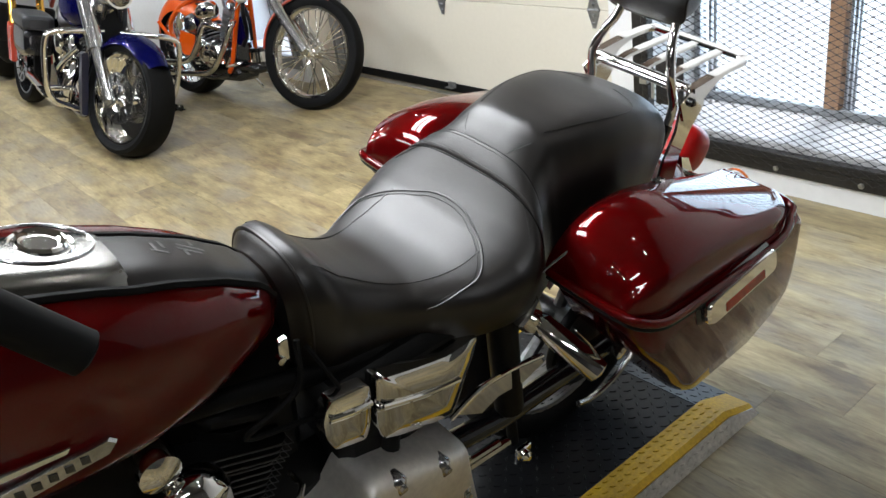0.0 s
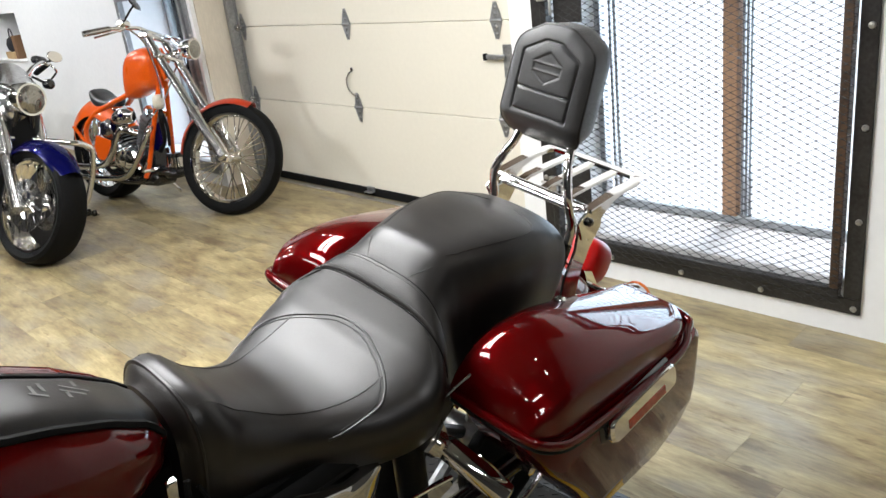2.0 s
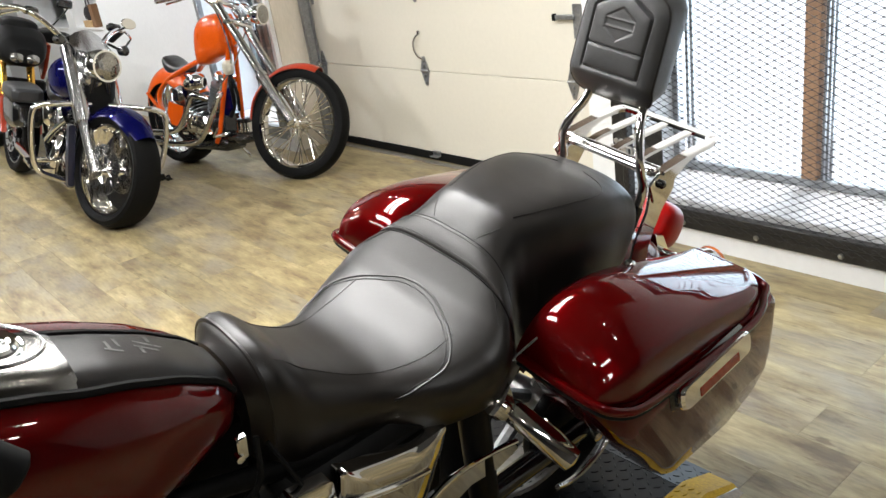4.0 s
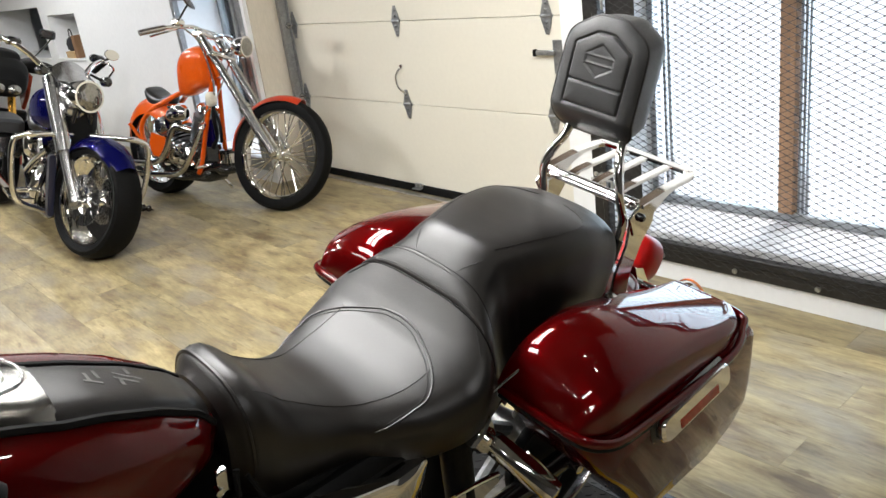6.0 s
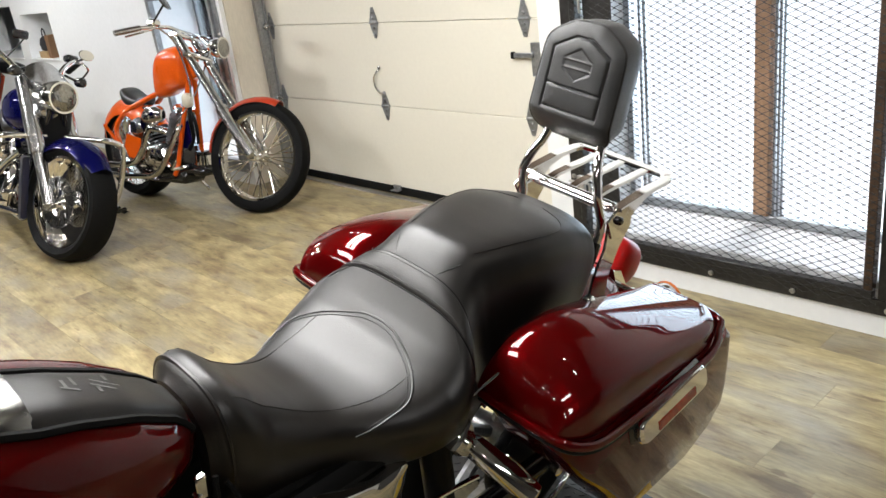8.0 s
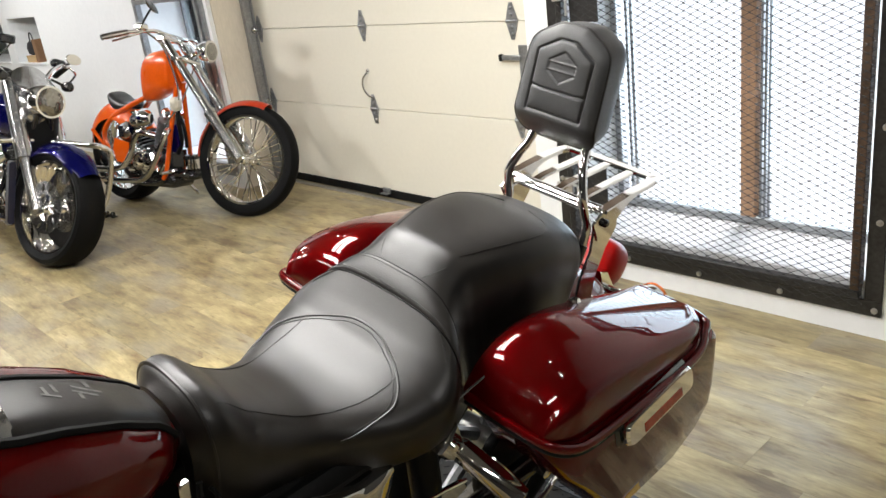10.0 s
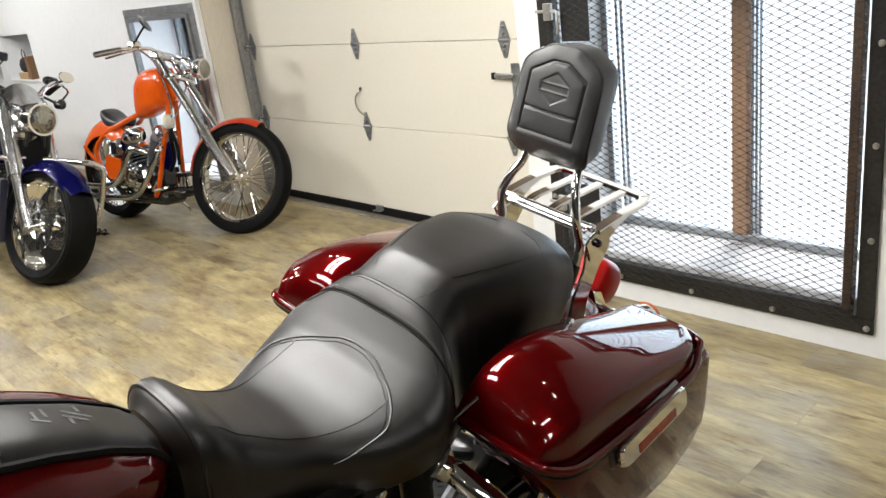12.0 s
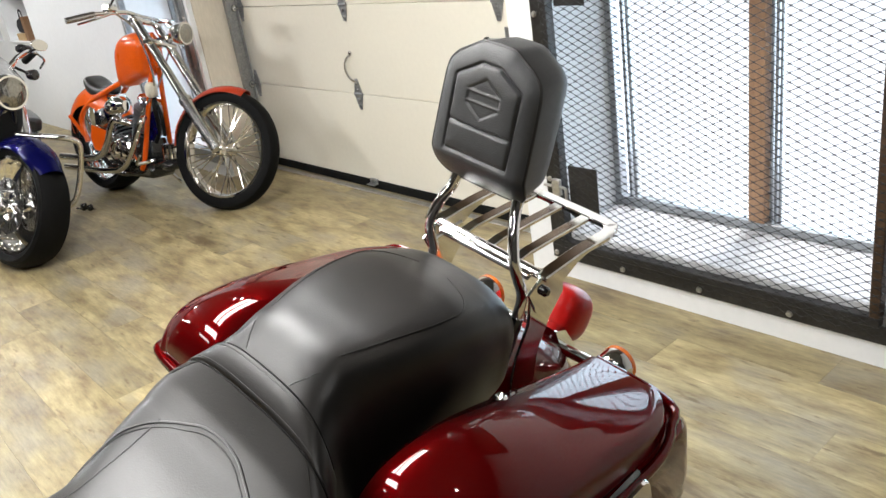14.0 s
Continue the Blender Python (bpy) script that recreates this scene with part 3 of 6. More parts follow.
for k, (w, d, z) in enumerate([(0.06, 0.03, 0), (0.09, 0.05, 0.02), (0.10, 0.055, 0.07), (0.08, 0.04, 0.12), (0.04, 0.015, 0.14)]):
    rings.append([(w * math.cos(a) * (1 + 0.08 * math.sin(3 * a + k)), d * math.sin(a), z) for a in (2 * math.pi * i / 14 for i in range(14))])
part("body", loft(rings), cloth_dark, bag)
part("handle", tube([(-0.05, 0, 0.12), (-0.04, 0, 0.19), (0.0, 0, 0.215), (0.04, 0, 0.19), (0.05, 0, 0.12)], 0.006, 6, 4), cloth_dark, bag)

# ---- lamps, all out of view, some added only as fill ----
for tx, ty, watts, turn, wide in TUBES:
    lamp = thing("ceiling_tube_lamp", pose(tx, ty, CEIL - 0.13, 0, 0, turn), "white tube lamp out of view, some of them added as fill", "ceiling lamp", "tube lamps on the ceiling")
    part("housing", box(-0.78, 0.78, -wide / 2 - 0.01, wide / 2 + 0.01, 0.01, 0.13, 0.01), lamp_white, lamp)
    part("tube", box(-0.75, 0.75, -wide / 2 + 0.02, wide / 2 - 0.02, 0.0, 0.009), tube_glow, lamp)
for sx, sy, watts in SPOTS:
    lamp = thing("ceiling_spot_lamp", pose(sx, sy, CEIL), "small white spot lamp out of view, some of them added as fill", "ceiling lamp", "spot lamps on the ceiling")
    part("stem", tube([(0, 0, 0), (0, 0, -0.16)], 0.012, 8), lamp_white, lamp)
    part("head", turned([(0.02, -0.16), (0.05, -0.18), (0.06, -0.27), (0.055, -0.27), (0.045, -0.19)], 16), lamp_white, lamp)


# ---- display platform under the red motorcycle ----
platform = thing("display_platform", pose(2.56, -2.351, 0, 0, 0, 0), "low black tread-plate stand with yellow edges under the motorcycle", "motorcycle stand")
PW, PH = 0.287, 0.05           # half-width of the black top, height
Y0, Y1 = -1.75, 0.73
part("deck", box(-PW, PW, Y0, Y1, 0.004, PH, 0.002), plate_black, platform, "black diamond tread plate")
for s in (1, -1):
    out = [(PW + 0.001, PH), (PW + 0.068, PH + 0.002), (PW + 0.08, PH - 0.008), (PW + 0.08, PH - 0.014), (PW + 0.001, PH - 0.012)]
    ring = lambda y: [(s * x, y, z) for x, z in out]
    edge = part("edge_strip", loft([ring(Y0), ring(Y1 + 0.02), [(s * x, Y1 + 0.13, max(0.001, z - 0.042)) for x, z in out]]), plate_yellow, platform, "yellow painted edge strip, chipped")
    o2 = [(PW + 0.082, PH - 0.012), (PW + 0.1, 0.001), (PW + 0.03, 0.001), (PW + 0.03, PH - 0.016)]
    ring2 = lambda y, k: [(s * x, y, z * k) for x, z in o2]
    part("side_skirt", loft([ring2(Y0, 1), ring2(Y1 + 0.02, 1), ring2(Y1 + 0.125, 0.12)]), plate_bare, platform, "bare metal tread-plate skirt")
ramp_ring = lambda y, z: [(-PW, y, z), (PW, y, z), (PW, y, 0.001), (-PW, y, 0.001)]
part("ramp", loft([ramp_ring(Y1 + 0.001, PH - 0.001), ramp_ring(Y1 + 0.14, 0.003)]), plate_black, platform)


def lug(x, y, z, turn, length=0.010, width=0.0023, rise=0.0022, tilt=None):
    """A raised diamond, pointed at both ends; tilt lays it on a slope."""
    c, s = math.cos(turn), math.sin(turn)
    base = [(-length, 0), (-length * 0.4, width), (length * 0.4, width), (length, 0), (length * 0.4, -width), (-length * 0.4, -width)]
    lo = [(c * a - s * b, s * a + c * b, 0.0) for a, b in base]
    hi = [(0.7 * (c * a - s * b), 0.7 * (s * a + c * b), rise) for a, b in base]
    g = loft([lo, hi])
    return shifted(moved(g, tilt) if tilt else g, x, y, z)


lugs_deck, lugs_edge, lugs_skirt = [], [], []
ramp_tilt, skirt_tilt = pose(0, 0, 0, -19, 0, 0), pose(0, 0, 0, 0, 65, 0)
for i in range(-11, 12):
    for j in range(64):
        lugs_deck.append(lug(i * 0.0255, Y1 - 0.012 - j * 0.0255, PH, 0.85 if (i + j) % 2 else -0.72))
    for j in range(5):
        lugs_deck.append(lug(i * 0.0255, Y1 + 0.014 + j * 0.0255, PH - 0.001 - (0.014 + j * 0.0255) * 0.336, 0.85 if (i + j) % 2 else -0.72, tilt=ramp_tilt))
for j in range(62):
    for k in range(3):
        lugs_edge.append(lug(PW + 0.012 + k * 0.0215, Y1 + 0.006 - j * 0.0255, PH + 0.0008, 0.9 if (j + k) % 2 else 1.25, 0.0085, 0.0024, 0.0022))
    for k in range(2):
        lugs_skirt.append(lug(PW + 0.0875 + k * 0.0075, Y1 + 0.006 - j * 0.0255 - 0.012 * k, PH - 0.0245 - k * 0.0165, 1.2 if (j + k) % 2 else -1.2, 0.010, 0.0028, 0.002, skirt_tilt))
for name_of, lugs, mat in (("tread_pattern", lugs_deck, plate_black), ("tread_pattern", lugs_edge, plate_yellow), ("tread_pattern", lugs_skirt, plate_bare)):
    p = part(name_of, cat(*lugs), mat, platform, flat=True)
    p["kind"] = "stuff"


# ---- the dark red motorcycle, leaning on its stand ----
# local axes: x to its left, y to its rear, z up
bike = thing("touring_motorcycle", pose(2.571, -2.2, 0, 0, 13, 2), "dark red touring motorcycle with black seat and hard saddlebags", "motorcycle")


def lerp_table(table, y):
    """Smoothly read a table of rows (y, values...)."""
    if y <= table[0][0]:
        return table[0][1:]
    if y >= table[-1][0]:
        return table[-1][1:]
    for i in range(len(table) - 1):
        if table[i][0] <= y <= table[i + 1][0]:
            break
    t = (y - table[i][0]) / (table[i + 1][0] - table[i][0])
    r = [table[max(0, i - 1)], table[i], table[i + 1], table[min(len(table) - 1, i + 2)]]
    out = []
    for k in range(1, len(table[0])):
        p = [q[k] for q in r]
        out.append(0.5 * (2 * p[1] + (p[2] - p[0]) * t + (2 * p[0] - 5 * p[1] + 4 * p[2] - p[3]) * t * t + (3 * p[1] - p[0] - 3 * p[2] + p[3]) * t ** 3))
    return tuple(out)


# y, half-width, top, bottom, squareness, dish, how far the sides lean in towards the top
SEAT = [(-0.405, 0.085, 0.895, 0.76, 0.62, 0.0, 0.0),
        (-0.385, 0.115, 0.918, 0.74, 0.60, 0.0, 0.0),
        (-0.355, 0.130, 0.915, 0.73, 0.60, 0.0, 0.0),
        (-0.31, 0.130, 0.866, 0.72, 0.60, 0.0, 0.0),
        (-0.25, 0.132, 0.824, 0.71, 0.55, 0.0, 0.0),
        (-0.20, 0.146, 0.805, 0.70, 0.50, 0.004, 0.0),
        (-0.15, 0.174, 0.802, 0.693, 0.46, 0.008, 0.0),
        (-0.10, 0.203, 0.807, 0.69, 0.42, 0.010, 0.0),
        (-0.04, 0.222, 0.825, 0.69, 0.40, 0.008, 0.0),
        (-0.008, 0.226, 0.847, 0.695, 0.38, 0.007, 0.02),
        (0.016, 0.223, 0.872, 0.70, 0.34, 0.006, 0.13),
        (0.038, 0.215, 0.897, 0.705, 0.28, 0.005, 0.29),
        (0.060, 0.205, 0.919, 0.71, 0.22, 0.004, 0.40),
        (0.084, 0.195, 0.936, 0.714, 0.17, 0.003, 0.46),
        (0.106, 0.187, 0.949, 0.716, 0.14, 0.003, 0.46),
        (0.118, 0.183, 0.9535, 0.717, 0.13, 0.003, 0.45),
        (0.132, 0.180, 0.955, 0.718, 0.13, 0.003, 0.42),
        (0.16, 0.175, 0.956, 0.72, 0.13, 0.004, 0.35),
        (0.20, 0.171, 0.957, 0.725, 0.13, 0.005, 0.26),
        (0.26, 0.168, 0.955, 0.73, 0.14, 0.006, 0.17),
        (0.33, 0.162, 0.948, 0.74, 0.165, 0.005, 0.12),
        (0.39, 0.150, 0.932, 0.745, 0.24, 0.003, 0.06),
        (0.43, 0.140, 0.916, 0.75, 0.38, 0.0, 0.0),
        (0.462, 0.112, 0.880, 0.76, 0.56, 0.0, 0.0),
        (0.478, 0.075, 0.830, 0.77, 0.62, 0.0, 0.0)]


def seat_at(u, y, lift=0.0):
    """A point of the seat's upper skin: u from -1 (right edge) to 1 (left edge)."""
    w, top, bot, e, dish, lean = lerp_table(SEAT, y)
    a = math.pi / 2 * (1 - u)
    c, s = math.cos(a), max(0.0, math.sin(a))
    k = math.copysign(abs(c) ** 0.72, c)
    up = s ** e
    z = bot + (top - bot) * up - dish * max(0.0, 1 - (k / 0.8) ** 2)
    x = w * k * (1 - lean * up) * (1 - 0.15 * (1 - up) ** 1.5)
    return Vector((x, y, z + lift))


def seat_over(x, y, lift=0.001):
    """The seat's skin over a place x, y, where the sides still widen downwards."""
    lo, hi = 0.0, 1.0
    for _ in range(24):
        mid = (lo + hi) / 2
        if seat_at(mid, y).x < abs(x):
            lo = mid
        else:
            hi = mid
    return seat_at(math.copysign(lo, x), y, lift)


def seat_shell(y0, y1, n, swell=0.0):
    rings = []
    for i in range(n + 1):
        y = y0 + (y1 - y0) * i / n
        w, top, bot, e, dish, lean = lerp_table(SEAT, y)
        w *= 0.85
        ring = [seat_at(1 - 2 * k / 56, y) for k in range(57)]
        ring = [Vector((p.x * (1 + swell), p.y, p.z + swell * 0.1)) for p in ring]
        ring += [Vector((-w * 0.93, y, bot - 0.02)), Vector((-w * 0.5, y, bot - 0.024)), Vector((w * 0.5, y, bot - 0.024)), Vector((w * 0.93, y, bot - 0.02))]
        rings.append(ring)
    return loft(rings)


seat = part("seat", seat_shell(-0.405, 0.478, 150), leather, bike, "black leather two-up seat with stitched dish")
part("nose_rivet", shifted(turned([(0.008, 0), (0.007, -0.004), (0.002, -0.006)], 12, "y"), 0.02, -0.405, 0.85), chrome, seat, "chrome snap on the seat nose")


def seam(points, r=0.0016, smooth=5):
    return tube([seat_over(p.x, p.y, 0.0004) for p in smooth_path([(x, y, 0) for x, y in points], smooth)], r, 6)


# strap across the seat, and stitched seams
strap_rings = []
for t, rise in ((0.0, -0.002), (0.02, 0.0022), (0.10, 0.0034), (0.5, 0.0038), (0.90, 0.0034), (0.98, 0.0022), (1.0, -0.002)):
    ring = []
    for k in range(61):
        u = 0.93 - 1.86 * k / 60
        p = seat_at(u, 0.030 + 0.030 * t - 0.008 * u * u)
        ring.append(p + Vector((math.copysign(rise, p.x) * abs(u) ** 3, 0, rise)))
    strap_rings.append(ring)
part("strap", loft(strap_rings, closed=False, caps=False), leather, seat, "black leather passenger strap")
for yy in (0.0345, 0.0555):
    part("strap_stitching", tube([seat_at(0.9 - 1.8 * k / 50, yy - 0.008 * (0.9 - 1.8 * k / 50) ** 2, 0.0036) for k in range(51)], 0.0007, 5), thread, seat)
for yy in (0.0290, 0.0612):
    part("strap_welt", tube([seat_at(0.9 - 1.8 * k / 50, yy - 0.008 * (0.9 - 1.8 * k / 50) ** 2, 0.0002) for k in range(51)], 0.0012, 5), black_seal, seat, "dark folded strap edge")
HALF_ARC = [(0.137, -0.19), (0.147, -0.163), (0.154, -0.128), (0.156, -0.10), (0.145, -0.079), (0.125, -0.060), (0.096, -0.042), (0.072, -0.032), (0.040, -0.021)]
ARC = HALF_ARC + [(0.0, -0.017)] + [(-x, y) for x, y in HALF_ARC[::-1]]
part("piping", seam(ARC, 0.0022), leather, seat, "piped seam round the seat dish")
part("stitching", seam([(x * 0.965, y - 0.007) for x, y in ARC[1:-1]], 0.0009), thread, seat)
for s in (1, -1):
    part("stitching", seam([(0.120 * s, -0.050), (0.117 * s, -0.094), (0.110 * s, -0.136), (0.099 * s, -0.173), (0.083 * s, -0.224), (0.071 * s, -0.293), (0.076 * s, -0.371)], 0.0009), leather, seat)
    part("stitching", seam([(0.094 * s, 0.034), (0.132 * s, 0.026), (0.153 * s, 0.015), (0.172 * s, 0.002)], 0.0009), leather, seat)
    part("stitching", seam([(0.052 * s, 0.064), (0.066 * s, 0.081), (0.077 * s, 0.098)], 0.0006), leather, seat)
    part("stitching", seam([(0.078 * s, 0.128), (0.090 * s, 0.165), (0.104 * s, 0.215), (0.112 * s, 0.255), (0.116 * s, 0.291), (0.115 * s, 0.321), (0.104 * s, 0.342), (0.080 * s, 0.360), (0.032 * s, 0.379)], 0.0009), leather, seat)
part("nose_welt", tube([seat_at(0.97 - 1.94 * k / 40, -0.384, 0.001) for k in range(41)], 0.0035, 6), leather, seat)

# fuel tank: y, half-width, top, bottom, squareness
TANK = [(-1.02, 0.05, 1.02, 0.94, 0.6), (-0.99, 0.10, 1.07, 0.89, 0.55), (-0.93, 0.135, 1.085, 0.84, 0.52), (-0.85, 0.152, 1.08, 0.80, 0.5), (-0.75, 0.158, 1.062, 0.785, 0.5),
        (-0.65, 0.155, 1.03, 0.785, 0.52), (-0.56, 0.142, 0.992, 0.80, 0.55), (-0.49, 0.122, 0.955, 0.82, 0.58), (-0.44, 0.10, 0.92, 0.835, 0.6), (-0.415, 0.07, 0.895, 0.85, 0.6)]


def tank_ring(y, swell=0.0):
    w, top, bot, e = lerp_table(TANK, y)
    mid = bot + (top - bot) * 0.32
    up = [(w * math.copysign(abs(math.cos(a)) ** 0.75, math.cos(a)), y, mid + (top - mid) * max(0, math.sin(a)) ** e) for a in (math.pi * k / 30 for k in range(31))]
    low = [(-w * math.copysign(abs(math.cos(a)) ** 0.6, math.cos(a)) * 0.99, y, mid - (mid - bot) * max(0, math.sin(a)) ** 0.6) for a in (math.pi * k / 14 for k in range(1, 14))]
    return up + low


tank = part("fuel_tank", loft([tank_ring(-1.02 + 0.605 * i / 60) for i in range(61)]), red_paint, bike, "dark red pearl fuel tank")


def tank_over(x, y, lift=0.0):
    w, top, bot, e = lerp_table(TANK, y)
    mid = bot + (top - bot) * 0.32
    c = min(0.999, abs(x) / w) ** (1 / 0.75)
    return Vector((x, y, mid + (top - mid) * math.sqrt(1 - c * c) ** e + lift))


def tank_cover(y0, y1, w0, w1, lift, n=20, m=14, rim=0.004, right=0.35):
    rings = []
    for i in range(n + 1):
        t = i / n
        y, w = y0 + (y1 - y0) * t, w0 + (w1 - w0) * t
        if i in (0, n):
            w *= 0.9
        row = []
        for k in range(m + 1):
            x = w * ((1 - right) / 2 + (1 + right) / 2 * (1 - 2 * k / m))
            edge = abs(1 - 2 * k / m)
            row.append(tank_over(x, y, lift * (1 - edge ** 6) - rim * (edge ** 20)))
        rings.append(row)
    return loft(rings, closed=False, caps=False)


console = part("tank_console", tank_cover(-0.615, -0.418, 0.090, 0.070, 0.012), console_leather, tank, "black embossed leather tank console")
# embossed emblem reduced to plain bars
for x, y, w, h, lean in [(0.030, -0.545, 0.004, 0.020, 0.3), (0.020, -0.548, 0.022, 0.004, 0.0), (0.012, -0.536, 0.020, 0.004, 0.2), (0.026, -0.505, 0.004, 0.026, 0.5), (0.016, -0.500, 0.004, 0.030, 0.5), (0.004, -0.496, 0.016, 0.004, 0.3), (0.032, -0.512, 0.012, 0.004, 0.3)]:
    v = [tank_over(x + dx * w / 2 + lean * dy * h / 2, y + dy * h / 2, 0.0125) for dx, dy in ((-1, -1), (1, -1), (1, 1), (-1, 1))]
    part("embossing", loft([v, [p + Vector((0, 0, 0.0006)) for p in v]]), emboss_grey, console, "worn embossed emblem as plain bars")
for s in (1, -1):
    part("tank_trim", tube([tank_over((1.0 if s > 0 else -0.37) * (0.078 + 0.5 * (y + 0.93) * 0.08 if y < -0.62 else 0.092 - 0.1 * (y + 0.62)), y, 0.002) for y in (-0.92 + 0.5 * k / 40 for k in range(41))], 0.0065, 6), black_seal, tank, "black rubber console edge")
dash = part("dash_panel", tank_cover(-0.93, -0.605, 0.07, 0.092, 0.018), dash_metal, tank, "satin chrome dash panel")
cap_at = tank_over(0.006, -0.668, 0.018)
part("fuel_cap", shifted(moved(cat(turned([(0.029, -0.006), (0.029, 0.003), (0.026, 0.006), (0.021, 0.004), (0.018, 0.001), (0.002, 0.001)], 32), turned([(0.036, -0.010), (0.038, -0.002), (0.035, 0.001), (0.030, -0.003)], 32)),
                               pose(0, 0, 0, -17, 3, 0)), *cap_at), chrome, dash, "chrome fuel cap")
part("dash_ridge", tube([tank_over(0.004 + 0.047 * math.cos(a), -0.672 + 0.058 * math.sin(a), 0.0185) for a in (2 * math.pi * k / 48 for k in range(48))], 0.0028, 6, 0, 1.0, True), dull_chrome, dash, "raised oval ridge round the cap")
dial = tank_over(0.0, -0.80, 0.014)
part("speedometer", shifted(moved(cat(turned([(0.05, 0), (0.052, 0.012), (0.046, 0.017), (0.043, 0.012), (0.002, 0.012)], 32)), pose(0, 0, 0, 10, 0, 0)), *dial), chrome, dash, "round chrome-rimmed dial")
for s in (1, -1):
    x0, x1 = sorted((0.153 * s, 0.166 * s))
    b = part("tank_badge", prism([(-0.690, 0.870), (-0.698, 0.879), (-0.745, 0.881), (-0.90, 0.886), (-0.90, 0.850), (-0.80, 0.855), (-0.756, 0.856), (-0.70, 0.858)], x0, x1, 0.004), dull_chrome, tank, "long chrome tank badge")
    part("badge_blade", prism([(-0.742, 0.890), (-0.738, 0.896), (-0.81, 0.908), (-0.90, 0.918), (-0.90, 0.904), (-0.81, 0.896)], x0, x1, 0.003), chrome, b)
    for k in range(9):
        y = -0.725 - 0.018 * k
        z = 0.866
        bx0, bx1 = sorted((0.1655 * s, 0.1672 * s))
        part("badge_mark", prism([(y, z - 0.005), (y, z + 0.007), (y - 0.010, z + 0.010), (y - 0.010, z - 0.002)], bx0, bx1, 0.0005), black_gloss, b, "dark plain bar of the badge")

# handlebar end with its grip
bar = part("handlebar", tube([(0.25, -0.84, 1.25), (0.22, -0.93, 1.27), (0.12, -1.04, 1.20), (0.0, -1.08, 1.19)], 0.0125, 12, 6), chrome, bike, "chrome handlebar")
part("grip", tube([(0.303, -0.718, 1.122), (0.30, -0.722, 1.126), (0.27, -0.784, 1.198), (0.25, -0.84, 1.25)], [0.012, 0.021, 0.02, 0.02], 16), grip_rubber, bar, "black rubber grip")
part("lever", tube([(0.33, -0.85, 1.16), (0.31, -0.90, 1.19), (0.25, -0.95, 1.22)], [0.009, 0.008, 0.009], 8, 0, 0.6), black_gloss, bar, "black clutch lever")


# ---- saddlebags ----
INNER, LY0, LY1 = 0.168, 0.056, 0.607


def lid_dims(y):
    """Crest of the lid, its outer edge, the lip, and the lip's outer x."""
    if y < 0.19:
        u = min(1.0, (0.19 - y) / 0.134)
        crest, edge = 0.752 + 0.106 * max(0.0, 1 - u ** 3) ** 0.5, 0.748 + 0.064 * max(0.0, 1 - u ** 2.4) ** 0.52
    else:
        t = y - 0.19
        crest, edge = 0.858 - 0.36 * (math.hypot(t, 0.07) - 0.07), 0.812 - 0.22 * (math.hypot(t, 0.08) - 0.08)
    lip = 0.711 + 0.031 * math.exp(-(y - 0.056) / 0.07) + 0.009 * max(0.0, (y - 0.45) / 0.157) ** 2
    xl = 0.384 - 0.028 * max(0.0, (0.15 - y) / 0.094) ** 3 - 0.06 * max(0.0, (y - 0.40) / 0.207) ** 4
    return crest, edge, lip, xl


def lid_ring(y):
    """Inner side, crown, rounded outer edge, steep outer facet and the groove over the lip."""
    crest, edge, lip, xl = lid_dims(y)
    h, k = crest - lip, min(1.0, max(0.05, (edge - lip) / 0.06))
    xc = xl - 0.022
    pts = [(INNER, lip - 0.004), (INNER, lip + 0.42 * h), (INNER + 0.008, lip + 0.80 * h), (INNER + 0.027, lip + 0.95 * h), (INNER + 0.065, crest), (INNER + 0.12, crest - 0.24 * (crest - edge)),
           ((INNER + 0.12 + xc) / 2, crest - 0.62 * (crest - edge)), (xc - 0.014, edge + 0.003 * k), (xc - 0.002, edge - 0.005 * k), (xc + 0.005, edge - 0.014 * k), (xl - 0.0135, edge - 0.032 * k), (xl - 0.011, lip + 0.014 * k), (xl - 0.014, lip + 0.007 * k), (xl - 0.014, lip - 0.006)]
    return [(p.x, y, p.z) for p in smooth_path([(x, 0, z) for x, z in pts], 4)]


def body_ring(y0, y1, x0, x1, z, r=0.045, n=7, tilt=0.0):
    """A rounded rectangle; tilt lifts its rear."""
    pts = []
    for cx, cy, a0 in ((x1 - r, y1 - r, 0), (x0 + r * 0.6, y1 - r, 90), (x0 + r * 0.6, y0 + r, 180), (x1 - r, y0 + r, 270)):
        for k in range(n):
            a = radians(a0 + 90 * k / (n - 1))
            rr = r if a0 in (0, 270) else r * 0.6
            pts.append((cx + rr * math.cos(a), cy + r * math.sin(a), z))
    return pts


